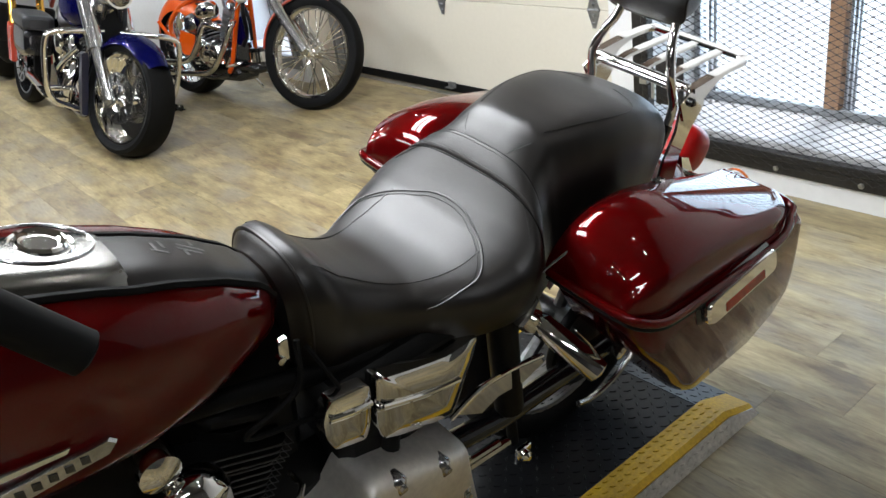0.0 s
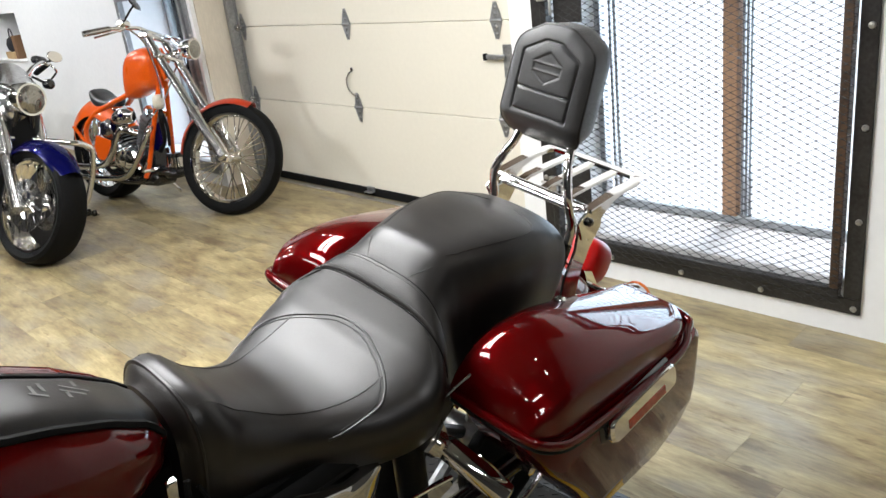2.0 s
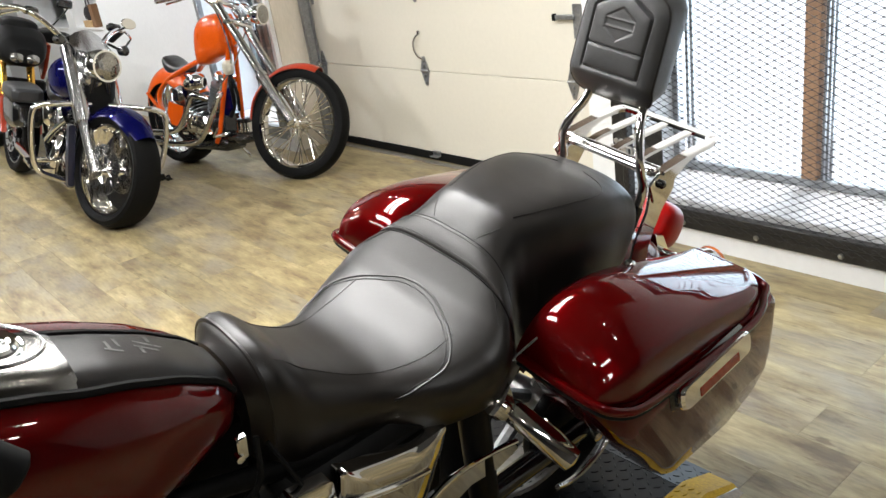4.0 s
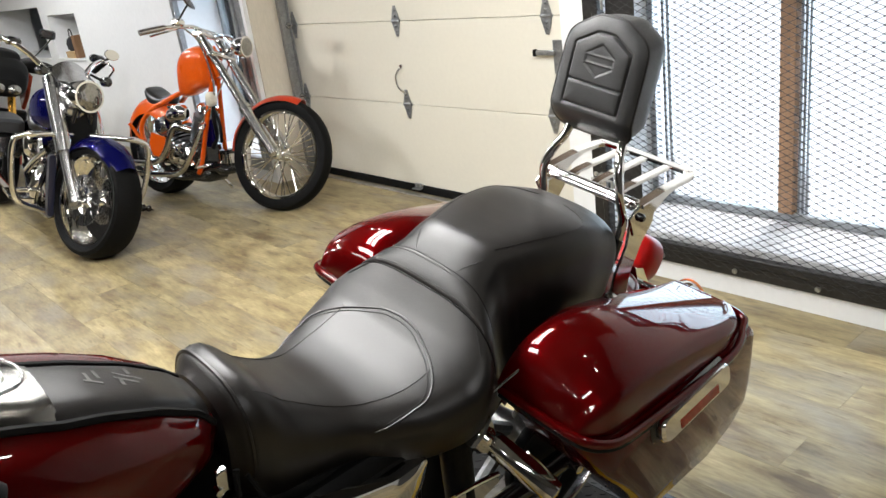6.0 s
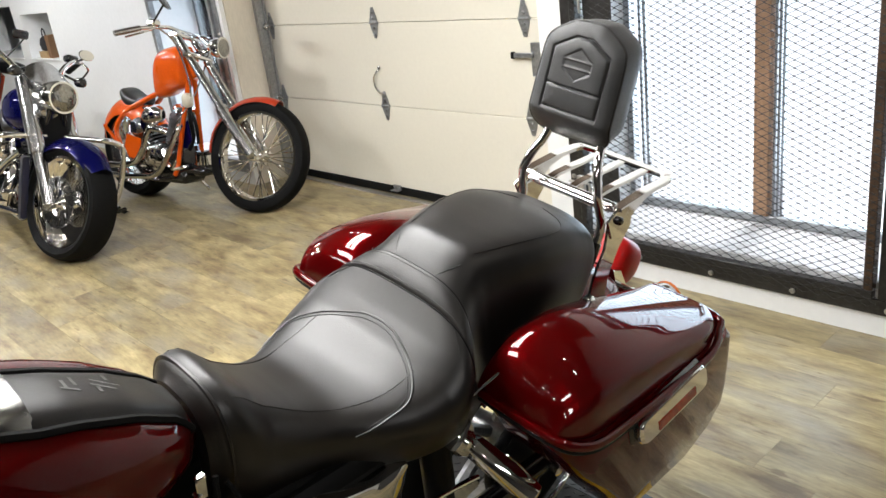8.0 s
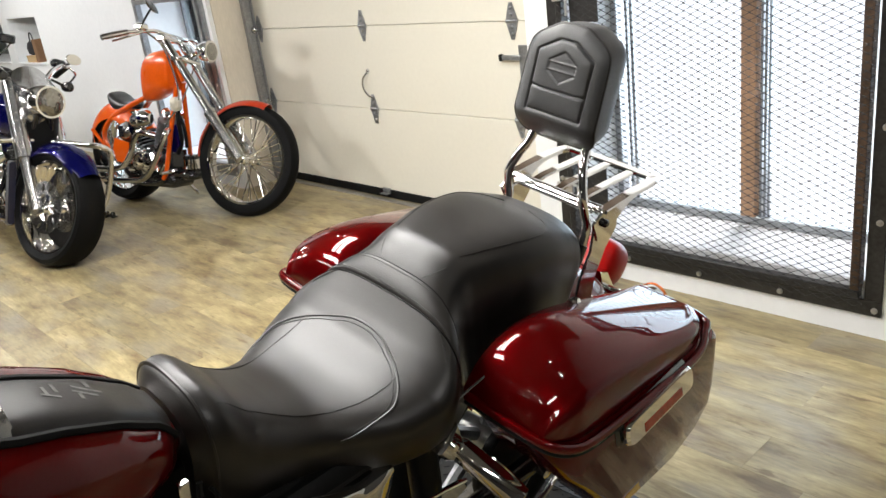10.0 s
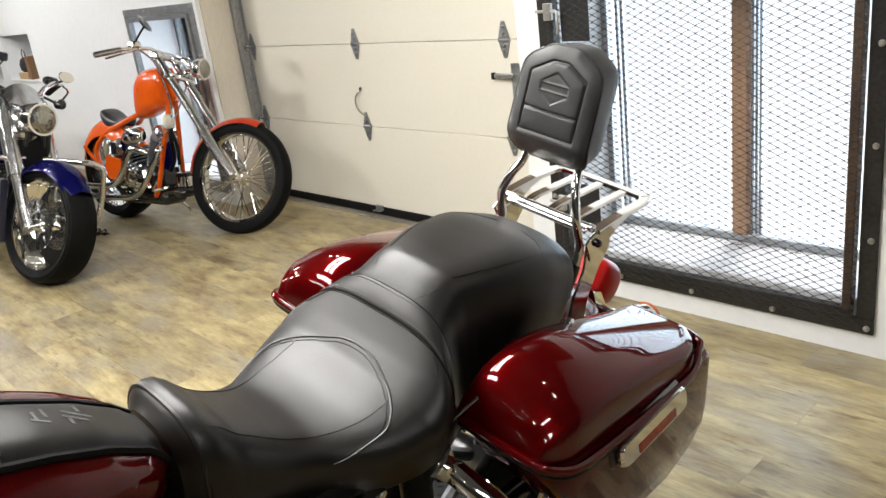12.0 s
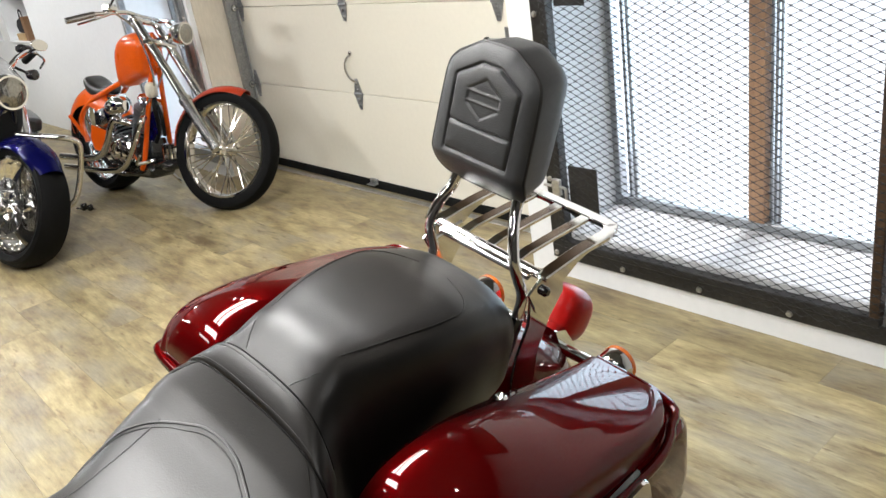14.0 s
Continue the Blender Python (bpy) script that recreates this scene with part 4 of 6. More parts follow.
def saddlebag(side):
    flip = (lambda g: g) if side > 0 else mirrored
    rings = [lid_ring(LY0 + (LY1 - LY0) * (0.5 - 0.5 * math.cos(math.pi * i / 70))) for i in range(71)]
    body = [body_ring(0.072, 0.622, 0.172, 0.376, 0.70), body_ring(0.12, 0.655, 0.175, 0.373, 0.62), body_ring(0.19, 0.69, 0.18, 0.367, 0.54),
            body_ring(0.245, 0.708, 0.185, 0.362, 0.478), body_ring(0.29, 0.692, 0.19, 0.356, 0.42), body_ring(0.33, 0.62, 0.195, 0.350, 0.37), body_ring(0.355, 0.575, 0.20, 0.340, 0.350), body_ring(0.385, 0.55, 0.215, 0.323, 0.342)]
    body = [[(x, y, lid_dims(y)[2] - 0.004) for x, y, z in body_ring(0.064, 0.606, 0.172, 0.374, 0.71)]] + body
    bag_body = part("saddlebag", flip(loft(body)), red_paint, bike, "dark red hard saddlebag with chrome latch")
    part("lid", flip(loft(rings)), red_paint, bag_body, "domed glossy lid")
    lip = [(lid_dims(y)[3], y, lid_dims(y)[2]) for y in (0.075 + 0.495 * i / 24 for i in range(25))]
    lip = [(INNER + 0.01, 0.054, 0.742), (0.25, 0.052, 0.742), (0.325, 0.053, 0.742), (0.356, 0.059, 0.741)] + lip + [(0.345, 0.598, 0.720), (0.31, 0.610, 0.721), (0.26, 0.612, 0.721), (INNER + 0.01, 0.61, 0.721)]
    part("lid_lip", flip(tube(lip, 0.0085, 10, 2, 1.1)), red_paint, bag_body)
    part("gasket", flip(tube([(p[0] - 0.001, p[1], p[2] - 0.012) for p in lip], 0.0055, 6, 2)), black_seal, bag_body, "black rubber lid gasket")
    m = pose(0.384, 0.335, 0.690, 4, -14, 0)
    part("latch_pad", flip(moved(box(-0.006, 0.006, -0.122, 0.116, -0.024, 0.030, 0.008), m)), black_gloss, bag_body, "black latch gasket")
    o = []
    for cx, a0 in ((0.090, -90), (-0.090, 90)):
        for k in range(9):
            a = radians(a0 + 180 * k / 8)
            o.append((cx + 0.024 * math.copysign(abs(math.cos(a)) ** 0.6, math.cos(a)), 0.023 * math.copysign(abs(math.sin(a)) ** 0.6, math.sin(a))))
    latch = part("latch", flip(moved(prism(o, 0.006, 0.022, 0.005), m)), chrome, bag_body, "chrome latch bar")
    part("reflector", flip(moved(box(0.0215, 0.0237, -0.062, 0.066, -0.018, 0.0, 0.0008), m)), red_reflector, latch, "red reflector strip")
    part("hinge_tab", flip(box(0.186, 0.206, 0.318, 0.338, 0.812, 0.828, 0.004)), chrome, bag_body)
    return bag_body


saddlebag(1)
saddlebag(-1)

# ---- rear fender, tail lamp, signals ----
AX, AZ = 0.33, 0.36      # rear axle


def fender_ring(a, r, w, d=0.0):
    out = []
    for k in range(17):
        t = -1 + 2 * k / 16
        rr = r - 0.06 * abs(t) ** 3.2
        out.append((w * t, AX + math.cos(a) * (rr - d), AZ + math.sin(a) * (rr - d)))
    for drop in (0.10, 0.15):
        ends = [(w * s, AX + math.cos(a) * (r - drop - d), AZ + math.sin(a) * (r - drop - d)) for s in (-1, 1)]
        out = [ends[0]] + out + [ends[1]]
    return out


angs = [radians(14 + 112 * i / 40) for i in range(41)]
fen = loft([fender_ring(a, 0.45, 0.108) + fender_ring(a, 0.45, 0.106, 0.006)[::-1] for a in angs])
fender = part("rear_fender", fen, red_paint, bike, "dark red rear fender")
part("fender_tip", tube([(0.09 * math.sin(b), AX + 0.452 * math.cos(radians(14)) - 0.05 * abs(math.sin(b)) ** 3, AZ + 0.452 * math.sin(radians(14))) for b in (math.pi * (k / 16 - 0.5) for k in range(17))], 0.005, 6), chrome, fender, "chrome fender tip")
tail_m = pose(0, 0.72, 0.625, -32, 0, 0)
tail = part("tail_lamp", cat(moved(turned([(0.015, -0.05), (0.026, -0.045), (0.03, -0.03), (0.03, -0.012), (0.02, -0.01)], 28, "y"), tail_m)), chrome, bike, "chrome tail lamp housing")
lens_rings = []
for i in range(19):
    a = -math.pi / 2 + math.pi * i / 18
    k = max(0.03, math.cos(a) ** 0.55)
    lens_rings.append([(0.057 * k * math.copysign(abs(math.cos(b)) ** 0.7, math.cos(b)), 0.02 + 0.052 * math.copysign(abs(math.sin(a)) ** 0.7, math.sin(a)), 0.060 * k * math.copysign(abs(math.sin(b)) ** 0.75, math.sin(b))) for b in (2 * math.pi * q / 28 for q in range(28))])
part("lens", moved(loft(lens_rings), pose(-0.012, 0.742, 0.658, -30, 0, 0)), red_lens, tail, "red tail lamp lens")
part("lamp_bracket", cat(prism([(0.665, 0.68), (0.70, 0.668), (0.745, 0.60), (0.71, 0.58)], -0.045, 0.045, 0.004)), chrome, tail)
part("signal_bar", tube([(-0.15, 0.70, 0.625), (0, 0.69, 0.625), (0.15, 0.70, 0.625)], 0.012, 10, 4), chrome, bike, "chrome turn signal bar")
for s in (1, -1):
    sg = part("turn_signal", shifted(turned([(0.004, -0.05), (0.02, -0.042), (0.033, -0.015), (0.036, 0.004), (0.036, 0.012)], 20, "y"), 0.165 * s, 0.70, 0.645), chrome, bike, "round chrome turn signal")
    part("lens", shifted(turned([(0.037, 0.008), (0.037, 0.016), (0.033, 0.02)], 20, "y"), 0.165 * s, 0.70, 0.645), amber_lens, sg, "amber lens rim")
    part("lens_face", shifted(turned([(0.034, 0.017), (0.028, 0.022), (0.012, 0.026), (0.002, 0.027)], 20, "y"), 0.165 * s, 0.70, 0.645), lens_glass, sg)

# ---- backrest and luggage rack ----
BC = 0.016      # middle of the backrest frame
sissy = part("backrest_frame", cat(*[tube([(BC + 0.102 * s, 0.452, 0.862), (BC + 0.101 * s, 0.462, 0.90), (BC + 0.098 * s, 0.452, 0.935), (BC + 0.093 * s, 0.446, 0.966), (BC + 0.079 * s, 0.456, 1.005), (BC + 0.066 * s, 0.474, 1.038), (BC + 0.064 * s, 0.492, 1.09), (BC + 0.064 * s, 0.50, 1.15)], 0.0092, 14, 6) for s in (1, -1)],
                                   tube([(BC - 0.098, 0.478, 0.930), (BC + 0.098, 0.478, 0.930)], 0.007, 10)), chrome, bike, "bent chrome backrest frame")
for s in (1, -1):
    part("sleeve", tube([(BC + 0.102 * s, 0.425, 0.80), (BC + 0.102 * s, 0.452, 0.864)], 0.0115, 12), black_gloss, sissy, "black end sleeve")
    part("side_plate", prism([(0.465, 0.905), (0.545, 0.915), (0.55, 0.88), (0.52, 0.84), (0.495, 0.78), (0.49, 0.715), (0.43, 0.715), (0.44, 0.79), (0.465, 0.85)], BC + 0.114 * s - 0.003, BC + 0.114 * s + 0.003, 0.002), chrome, sissy, "chrome side plate")
    part("side_bolt", shifted(turned([(0.009, -0.006 * s), (0.009, 0.006 * s), (0.005, 0.01 * s)], 12, "x"), BC + 0.121 * s, 0.490, 0.908), black_gloss, sissy)

PX, PCZ, PY = 0.009, 1.160, 0.456
PAD = [(0.0, 1.272), (0.030, 1.271), (0.074, 1.247), (0.088, 1.233), (0.092, 1.215), (0.094, 1.16), (0.095, 1.10), (0.094, 1.076), (0.087, 1.060), (0.074, 1.051), (0.055, 1.048), (0.0, 1.046)]


def pad_outline(n=144):
    half = [Vector((x, 0, z)) for x, z in PAD]
    pts = half + [Vector((-p.x, 0, p.z)) for p in half[-2:0:-1]]
    # walk evenly round the outline
    segs = [(pts[i], pts[(i + 1) % len(pts)]) for i in range(len(pts))]
    total = sum((b - a).length for a, b in segs)
    out, acc, i = [], 0.0, 0
    for k in range(n):
        d = total * k / n
        while acc + (segs[i][1] - segs[i][0]).length < d:
            acc += (segs[i][1] - segs[i][0]).length
            i += 1
        a, b = segs[i]
        out.append(a.lerp(b, (d - acc) / (b - a).length))
    # soften the corners
    for _ in range(2):
        out = [(out[j - 1] + 2 * out[j] + out[(j + 1) % n]) / 4 for j in range(n)]
    return [(p.x + PX, p.z) for p in out]


OUT = pad_outline()


def pad_depth(x, z, s):
    """How far the quilted face stands proud of its rim."""
    sx = abs(x - PX)
    d = 0.010 * (1 - s ** 9) - 0.034 * max(0.0, (1.098 - z) / 0.052) ** 1.25
    # distance outside the stitched panel with its pitched top
    e = max(sx - 0.064, 1.107 - z, z - 1.244, 0.477 * (sx - 0.018) + 0.878 * (z - 1.244))
    d -= 0.0032 * math.exp(-(e / 0.0024) ** 2)
    if e < 0:
        d += 0.0035 * (1 - math.exp(e / 0.010)) - 0.0045 * math.exp(-((z - 1.152) / 0.0022) ** 2)
        # shield-shaped recess in the upper panel
        sz = z - 1.196
        r = max(sx / 0.031, (sx * 0.6 + abs(sz)) / 0.029)
        d -= 0.0008 * math.exp(-((r - 1) / 0.08) ** 2) + 0.0018 / (1 + math.exp((r - 1) * 40))
        if r < 1.05:
            d += 0.0012 * math.exp(-((abs(sz) - 0.0075) / 0.0018) ** 2)
    return d


def pad_lean(z):
    return PY + 0.24 * (z - 1.09)


rings = []
for i in range(111):
    s = 1 - i / 110 * 0.985
    ring = []
    for x, z in OUT:
        px, pz = PX + (x - PX) * s, PCZ + (z - PCZ) * s
        ring.append((px, pad_lean(pz) - pad_depth(px, pz, s), pz))
    rings.append(ring)
pad_side = [[(PX + (x - PX) * k, pad_lean(z) + max(y, 0.002 + 0.034 * max(0.0, (1.098 - z) / 0.052) ** 1.25), PCZ + (z - PCZ) * k) for x, z in OUT]
            for y, k in ((0.078, 0.76), (0.077, 0.88), (0.068, 0.935), (0.048, 0.965), (0.024, 0.985), (0.008, 0.998), (0.003, 1.0))]
pad = part("backrest_pad", loft(pad_side + rings), leather_pad, bike, "black quilted backrest pad")
part("pad_piping", tube([(PX + (x - PX) * 1.004, pad_lean(z) + 0.002 + 0.034 * max(0.0, (1.098 - z) / 0.052) ** 1.25, PCZ + (z - PCZ) * 1.004) for x, z in OUT], 0.0028, 6, 0, 1.0, True), leather, pad)


def flat_band(path, w, h=0.006):
    """A flat bar laid along the points, w wide to each side, with eased edges."""
    path = [Vector(q) for q in path]
    rings = []
    for i, q in enumerate(path):
        d = path[min(i + 1, len(path) - 1)] - path[max(i - 1, 0)]
        side = Vector((d.y, -d.x, 0)).normalized()
        rings.append([q + side * (w * u) + Vector((0, 0, h * v)) for u, v in ((-1, -0.5), (1, -0.5), (1, 0.25), (0.82, 0.5), (-0.82, 0.5), (-1, 0.25))])
    return loft(rings)


RS = (0.016, -0.022, 0.009)
rack = part("luggage_rack", shifted(tube([(-0.112, 0.512, 0.925), (0.112, 0.512, 0.925)], 0.0085, 10), *RS), chrome, bike, "chrome luggage rack")
RIM = [(-0.118, 0.505, 0.926), (-0.118, 0.60, 0.934), (-0.118, 0.672, 0.934), (-0.112, 0.694, 0.934), (-0.094, 0.706, 0.934), (0.094, 0.706, 0.934), (0.112, 0.694, 0.934), (0.118, 0.672, 0.934), (0.118, 0.60, 0.934), (0.118, 0.505, 0.926)]
part("rack_rim", shifted(flat_band(smooth_path(RIM, 3), 0.0115, 0.008), *RS), chrome, rack, "flat polished rim of the rack")
for x in (-0.059, 0.0, 0.059):
    part("slat", shifted(flat_band([(x, 0.514, 0.928), (x, 0.54, 0.9325), (x, 0.60, 0.9335), (x, 0.695, 0.9335)], 0.0095, 0.006), *RS), chrome, rack)
for s in (1, -1):
    part("rack_arm", shifted(prism([(0.475, 0.905), (0.505, 0.924), (0.56, 0.930), (0.66, 0.931), (0.60, 0.915), (0.56, 0.89), (0.535, 0.85), (0.50, 0.86)], 0.118 * s - 0.003, 0.118 * s + 0.003, 0.0015), *RS), chrome, rack, "chrome rack side arm")

# ---- rear wheel ----


def tyre_profile(r, w):
    return [(r - 0.075, -w * 0.42), (r - 0.05, -w * 0.5), (r - 0.02, -w * 0.47), (r - 0.005, -w * 0.28), (r, 0), (r - 0.005, w * 0.28), (r - 0.02, w * 0.47), (r - 0.05, w * 0.5), (r - 0.075, w * 0.42), (r - 0.09, w * 0.3), (r - 0.09, -w * 0.3)]


wheel = part("rear_wheel", shifted(cat(turned([(0.235, -0.06), (0.225, -0.055), (0.215, 0), (0.225, 0.055), (0.235, 0.06), (0.222, 0.05), (0.205, 0), (0.222, -0.05)], 40, "x", True),
                                       turned([(0.03, -0.06), (0.035, -0.02), (0.035, 0.02), (0.03, 0.06)], 20, "x")), 0, AX, AZ), alloy, bike, "alloy rear wheel")
part("tyre", shifted(turned(tyre_profile(0.31, 0.15), 48, "x", True), 0, AX, AZ), rubber, wheel, "black rear tyre")
for k in range(5):
    a = 2 * math.pi * k / 5
    part("spoke", shifted(cat(tube([(0, 0.03 * math.cos(a), 0.03 * math.sin(a)), (0.01, 0.21 * math.cos(a), 0.21 * math.sin(a))], 0.016, 8)), 0, AX, AZ), alloy, wheel)
part("pulley", shifted(turned([(0.05, 0.075), (0.12, 0.078), (0.125, 0.085), (0.125, 0.10), (0.12, 0.105), (0.04, 0.10)], 36, "x"), 0, AX, AZ), black_engine, wheel, "black belt pulley")
swing = part("swingarm", cat(tube([(0.12, -0.28, 0.40), (0.14, 0.0, 0.375), (0.135, 0.36, 0.36)], 0.024, 10), tube([(-0.12, -0.28, 0.40), (-0.14, 0.0, 0.375), (-0.135, 0.36, 0.36)], 0.024, 10),
                             tube([(-0.12, -0.25, 0.40), (0.12, -0.25, 0.40)], 0.03, 10)), black_gloss, bike, "black swingarm")
part("axle_nut", shifted(turned([(0.018, 0), (0.018, 0.02), (0.01, 0.024)], 6, "x"), 0.16, 0.345, 0.36), chrome, swing)
part("belt_guard", cat(*[tube([(0.145, AX + 0.145 * math.cos(a), AZ + 0.145 * math.sin(a)) for a in (radians(-118 + 100 * k / 16) for k in range(17))], 0.007, 8)]), dull_chrome, swing, "thin chrome belt guard rim")
for s in (1, -1):
    sh = part("rear_shock", cat(tube([(0.14 * s, -0.02, 0.66), (0.145 * s, 0.02, 0.40)], 0.03, 14), tube([(0.145 * s, 0.02, 0.40), (0.148 * s, 0.04, 0.28)], 0.012, 10)), black_engine, bike, "black rear shock")
    part("shock_bolt", shifted(cat(box(-0.006, 0.006, -0.02, 0.02, -0.022, 0.022, 0.003), turned([(0.013, 0.006 * s), (0.013, 0.014 * s), (0.006, 0.02 * s)], 12, "x")), 0.175 * s, 0.042, 0.265), chrome, sh, "chrome shock bolt")

# ---- frame, engine, covers ----
part("frame_tube", cat(*[tube([(0.06 * s, -0.95, 0.84), (0.075 * s, -0.6, 0.77), (0.11 * s, -0.25, 0.70), (0.125 * s, 0.05, 0.70), (0.11 * s, 0.3, 0.70)], 0.017, 10, 5) for s in (1, -1)],
                       *[tube([(0.12 * s, -0.24, 0.70), (0.13 * s, -0.27, 0.5), (0.13 * s, -0.3, 0.30), (0.12 * s, -0.9, 0.22)], 0.017, 10, 5) for s in (1, -1)]), black_engine, bike, "black frame tubes")
part("battery_tray", cat(box(-0.125, 0.125, -0.36, -0.06, 0.46, 0.69, 0.02)), black_engine, bike, "black plastic tray")
oil = part("under_seat_panel", cat(box(-0.15, 0.15, -0.40, 0.12, 0.665, 0.715, 0.02)), black_engine, bike)


def finned(cy, cz, lean, n=12):
    """A finned cylinder barrel, its fins with bright machined edges."""
    fins = []
    for k in range(n):
        z = k * 0.0135
        w = 0.092 if k < n - 3 else 0.098
        o = []
        for cx, cyy, a0 in ((w - 0.03, 0.065, 0), (-w + 0.03, 0.065, 90), (-w + 0.03, -0.065, 180), (w - 0.03, -0.065, 270)):
            for q in range(5):
                a = radians(a0 + 90 * q / 4)
                o.append((cx + 0.03 * math.cos(a), cyy + 0.03 * math.sin(a)))
        fins.append(loft([[(x, y, z) for x, y in o], [(x * 1.004, y * 1.004, z + 0.0018) for x, y in o], [(x, y, z + 0.004) for x, y in o]]))
    core = turned([(0.07, -0.02), (0.07, n * 0.0135 + 0.01)], 24)
    m = pose(0, cy, cz, lean, 0, 0)
    return moved(cat(core), m), [moved(fin, m) for fin in fins], m


fin_metal = material("black_finned_metal", (0.007, 0.007, 0.007), 0.4, vary=0.2, specular=0.3)
fin_edge_metal = material("machined_fin_edge", (0.14, 0.14, 0.14), 0.4, metal=0.8, vary=0.3)
for cy, lean in ((-0.585, -24), (-0.80, 24)):
    core, fins, m = finned(cy, 0.51, lean)
    cyl = part("cylinder", core, black_engine, bike, "black engine cylinder")
    for k, fin in enumerate(fins):
        part("cooling_fin", fin, fin_metal, cyl)
        w = 0.0935 if k < 9 else 0.0995
        rim = [(math.copysign(min(w, abs(1.6 * w * math.cos(a))), math.cos(a)), math.copysign(min(0.0965, abs(0.155 * math.sin(a))), math.sin(a))) for a in (2 * math.pi * q / 32 for q in range(32))]
        part("fin_edge", moved(tube([(x, y, k * 0.0135 + 0.002) for x, y in rim], 0.0009, 5, 0, 1.0, True), m), fin_edge_metal, cyl, "bright machined fin edge")
    part("rocker_cover", moved(box(-0.085, 0.085, -0.08, 0.08, 0.175, 0.235, 0.025), m), black_engine, cyl)
    for x in (0.07, -0.07):
        for y in (-0.06, 0.06):
            part("cover_bolt", moved(shifted(turned([(0.007, 0), (0.007, 0.006), (0.003, 0.008)], 6), x, y, 0.236), m), chrome, cyl)
part("crankcase", cat(box(-0.11, 0.09, -0.80, -0.30, 0.24, 0.52, 0.05), box(-0.12, 0.08, -0.40, -0.14, 0.28, 0.48, 0.03)), black_engine, bike, "black engine case")
# added block that keeps the gap between tank and cylinders dark
part("gap_filler", box(-0.06, 0.05, -0.88, -0.385, 0.50, 0.82, 0.02), black_engine, bike, "black filler block for the dark gap under the tank")
# primary cover: long bright case, highest towards its rear half
PRIMARY = [(-0.355, 0.522), (-0.24, 0.485), (-0.135, 0.447), (-0.116, 0.34), (-0.09, 0.22), (-0.14, 0.17), (-0.34, 0.17), (-0.60, 0.22), (-0.70, 0.30), (-0.68, 0.38), (-0.52, 0.42), (-0.395, 0.462)]


def eased(outline, n=8, rounds=3):
    """The outline with n points a side and softened corners."""
    edge = []
    for i in range(len(outline)):
        a, b = outline[i], outline[(i + 1) % len(outline)]
        for k in range(n):
            edge.append((a[0] + (b[0] - a[0]) * k / n, a[1] + (b[1] - a[1]) * k / n))
    for _ in range(rounds):
        edge = [((edge[i - 1][0] + 2 * edge[i][0] + edge[(i + 1) % len(edge)][0]) / 4, (edge[i - 1][1] + 2 * edge[i][1] + edge[(i + 1) % len(edge)][1]) / 4) for i in range(len(edge))]
    return edge


rg = []
for x, k in ((0.085, 1.0), (0.172, 1.0), (0.188, 0.985), (0.198, 0.955), (0.205, 0.90), (0.208, 0.78), (0.209, 0.4)):
    rg.append([(x, -0.40 + (y + 0.40) * k, 0.34 + (z - 0.34) * k) for y, z in eased(PRIMARY)])
primary = part("primary_cover", loft(rg), satin_alloy, bike, "bright chrome primary cover")
for y, z in ((-0.306, 0.488), (-0.206, 0.452), (-0.15, 0.33), (-0.52, 0.39)):
    part("cover_boss", cat(box(0.17, 0.209, y - 0.014, y + 0.014, z - 0.024, z + 0.018, 0.008), shifted(turned([(0.007, 0.209), (0.007, 0.215), (0.003, 0.217)], 6, "x"), 0, y, z)), dull_chrome, primary)
part("shift_linkage", tube([(0.20, -0.60, 0.585), (0.20, -0.49, 0.622), (0.14, -0.47, 0.60)], 0.005, 8, 3), chrome, bike, "thin chrome shift rod")


def bowed_plate(outline, x, bow, name, ribs):
    """A cover plate whose middle stands out, with ribs along it."""
    cy = sum(p[0] for p in outline) / len(outline)
    cz = sum(p[1] for p in outline) / len(outline)
    edge = eased(outline, 8, 2)
    rings = [[(x - 0.02, y, z) for y, z in edge]]
    for s in (1.0, 0.985, 0.95, 0.85, 0.7, 0.5, 0.3, 0.05):
        rings.append([(x + bow * (1 - s ** 3) * 0.8 + (0.004 if s < 0.99 else 0), cy + (y - cy) * s, cz + (z - cz) * s) for y, z in edge])
    ob = part(name, loft(rings), chrome, bike, "ribbed chrome side cover")
    for (y0, z0), (y1, z1) in ribs:
        part("rib", tube([(x + bow * 0.7 + 0.003, y0, z0), (x + bow * 0.95 + 0.004, (y0 + y1) / 2, (z0 + z1) / 2), (x + bow * 0.7 + 0.003, y1, z1)], 0.005, 8, 4), chrome, ob)
    return ob


bowed_plate([(-0.322, 0.728), (-0.30, 0.714), (-0.234, 0.694), (-0.173, 0.678), (-0.105, 0.683), (-0.115, 0.633), (-0.133, 0.584), (-0.155, 0.524), (-0.208, 0.539), (-0.271, 0.560), (-0.312, 0.580), (-0.323, 0.615), (-0.325, 0.672)], 0.165, 0.016, "side_cover", [((-0.318, 0.667), (-0.155, 0.618))])
bowed_plate([(-0.402, 0.733), (-0.335, 0.722), (-0.332, 0.697), (-0.337, 0.631), (-0.346, 0.607), (-0.404, 0.626), (-0.418, 0.661), (-0.421, 0.698), (-0.414, 0.720)], 0.165, 0.012, "side_cover", [((-0.414, 0.706), (-0.338, 0.690))])
for y, z in ((-0.318, 0.728), (-0.322, 0.665)):
    part("cover_stud", shifted(turned([(0.006, 0), (0.006, 0.012), (0.003, 0.015)], 10, "x"), 0.165, y, z), chrome, bike)
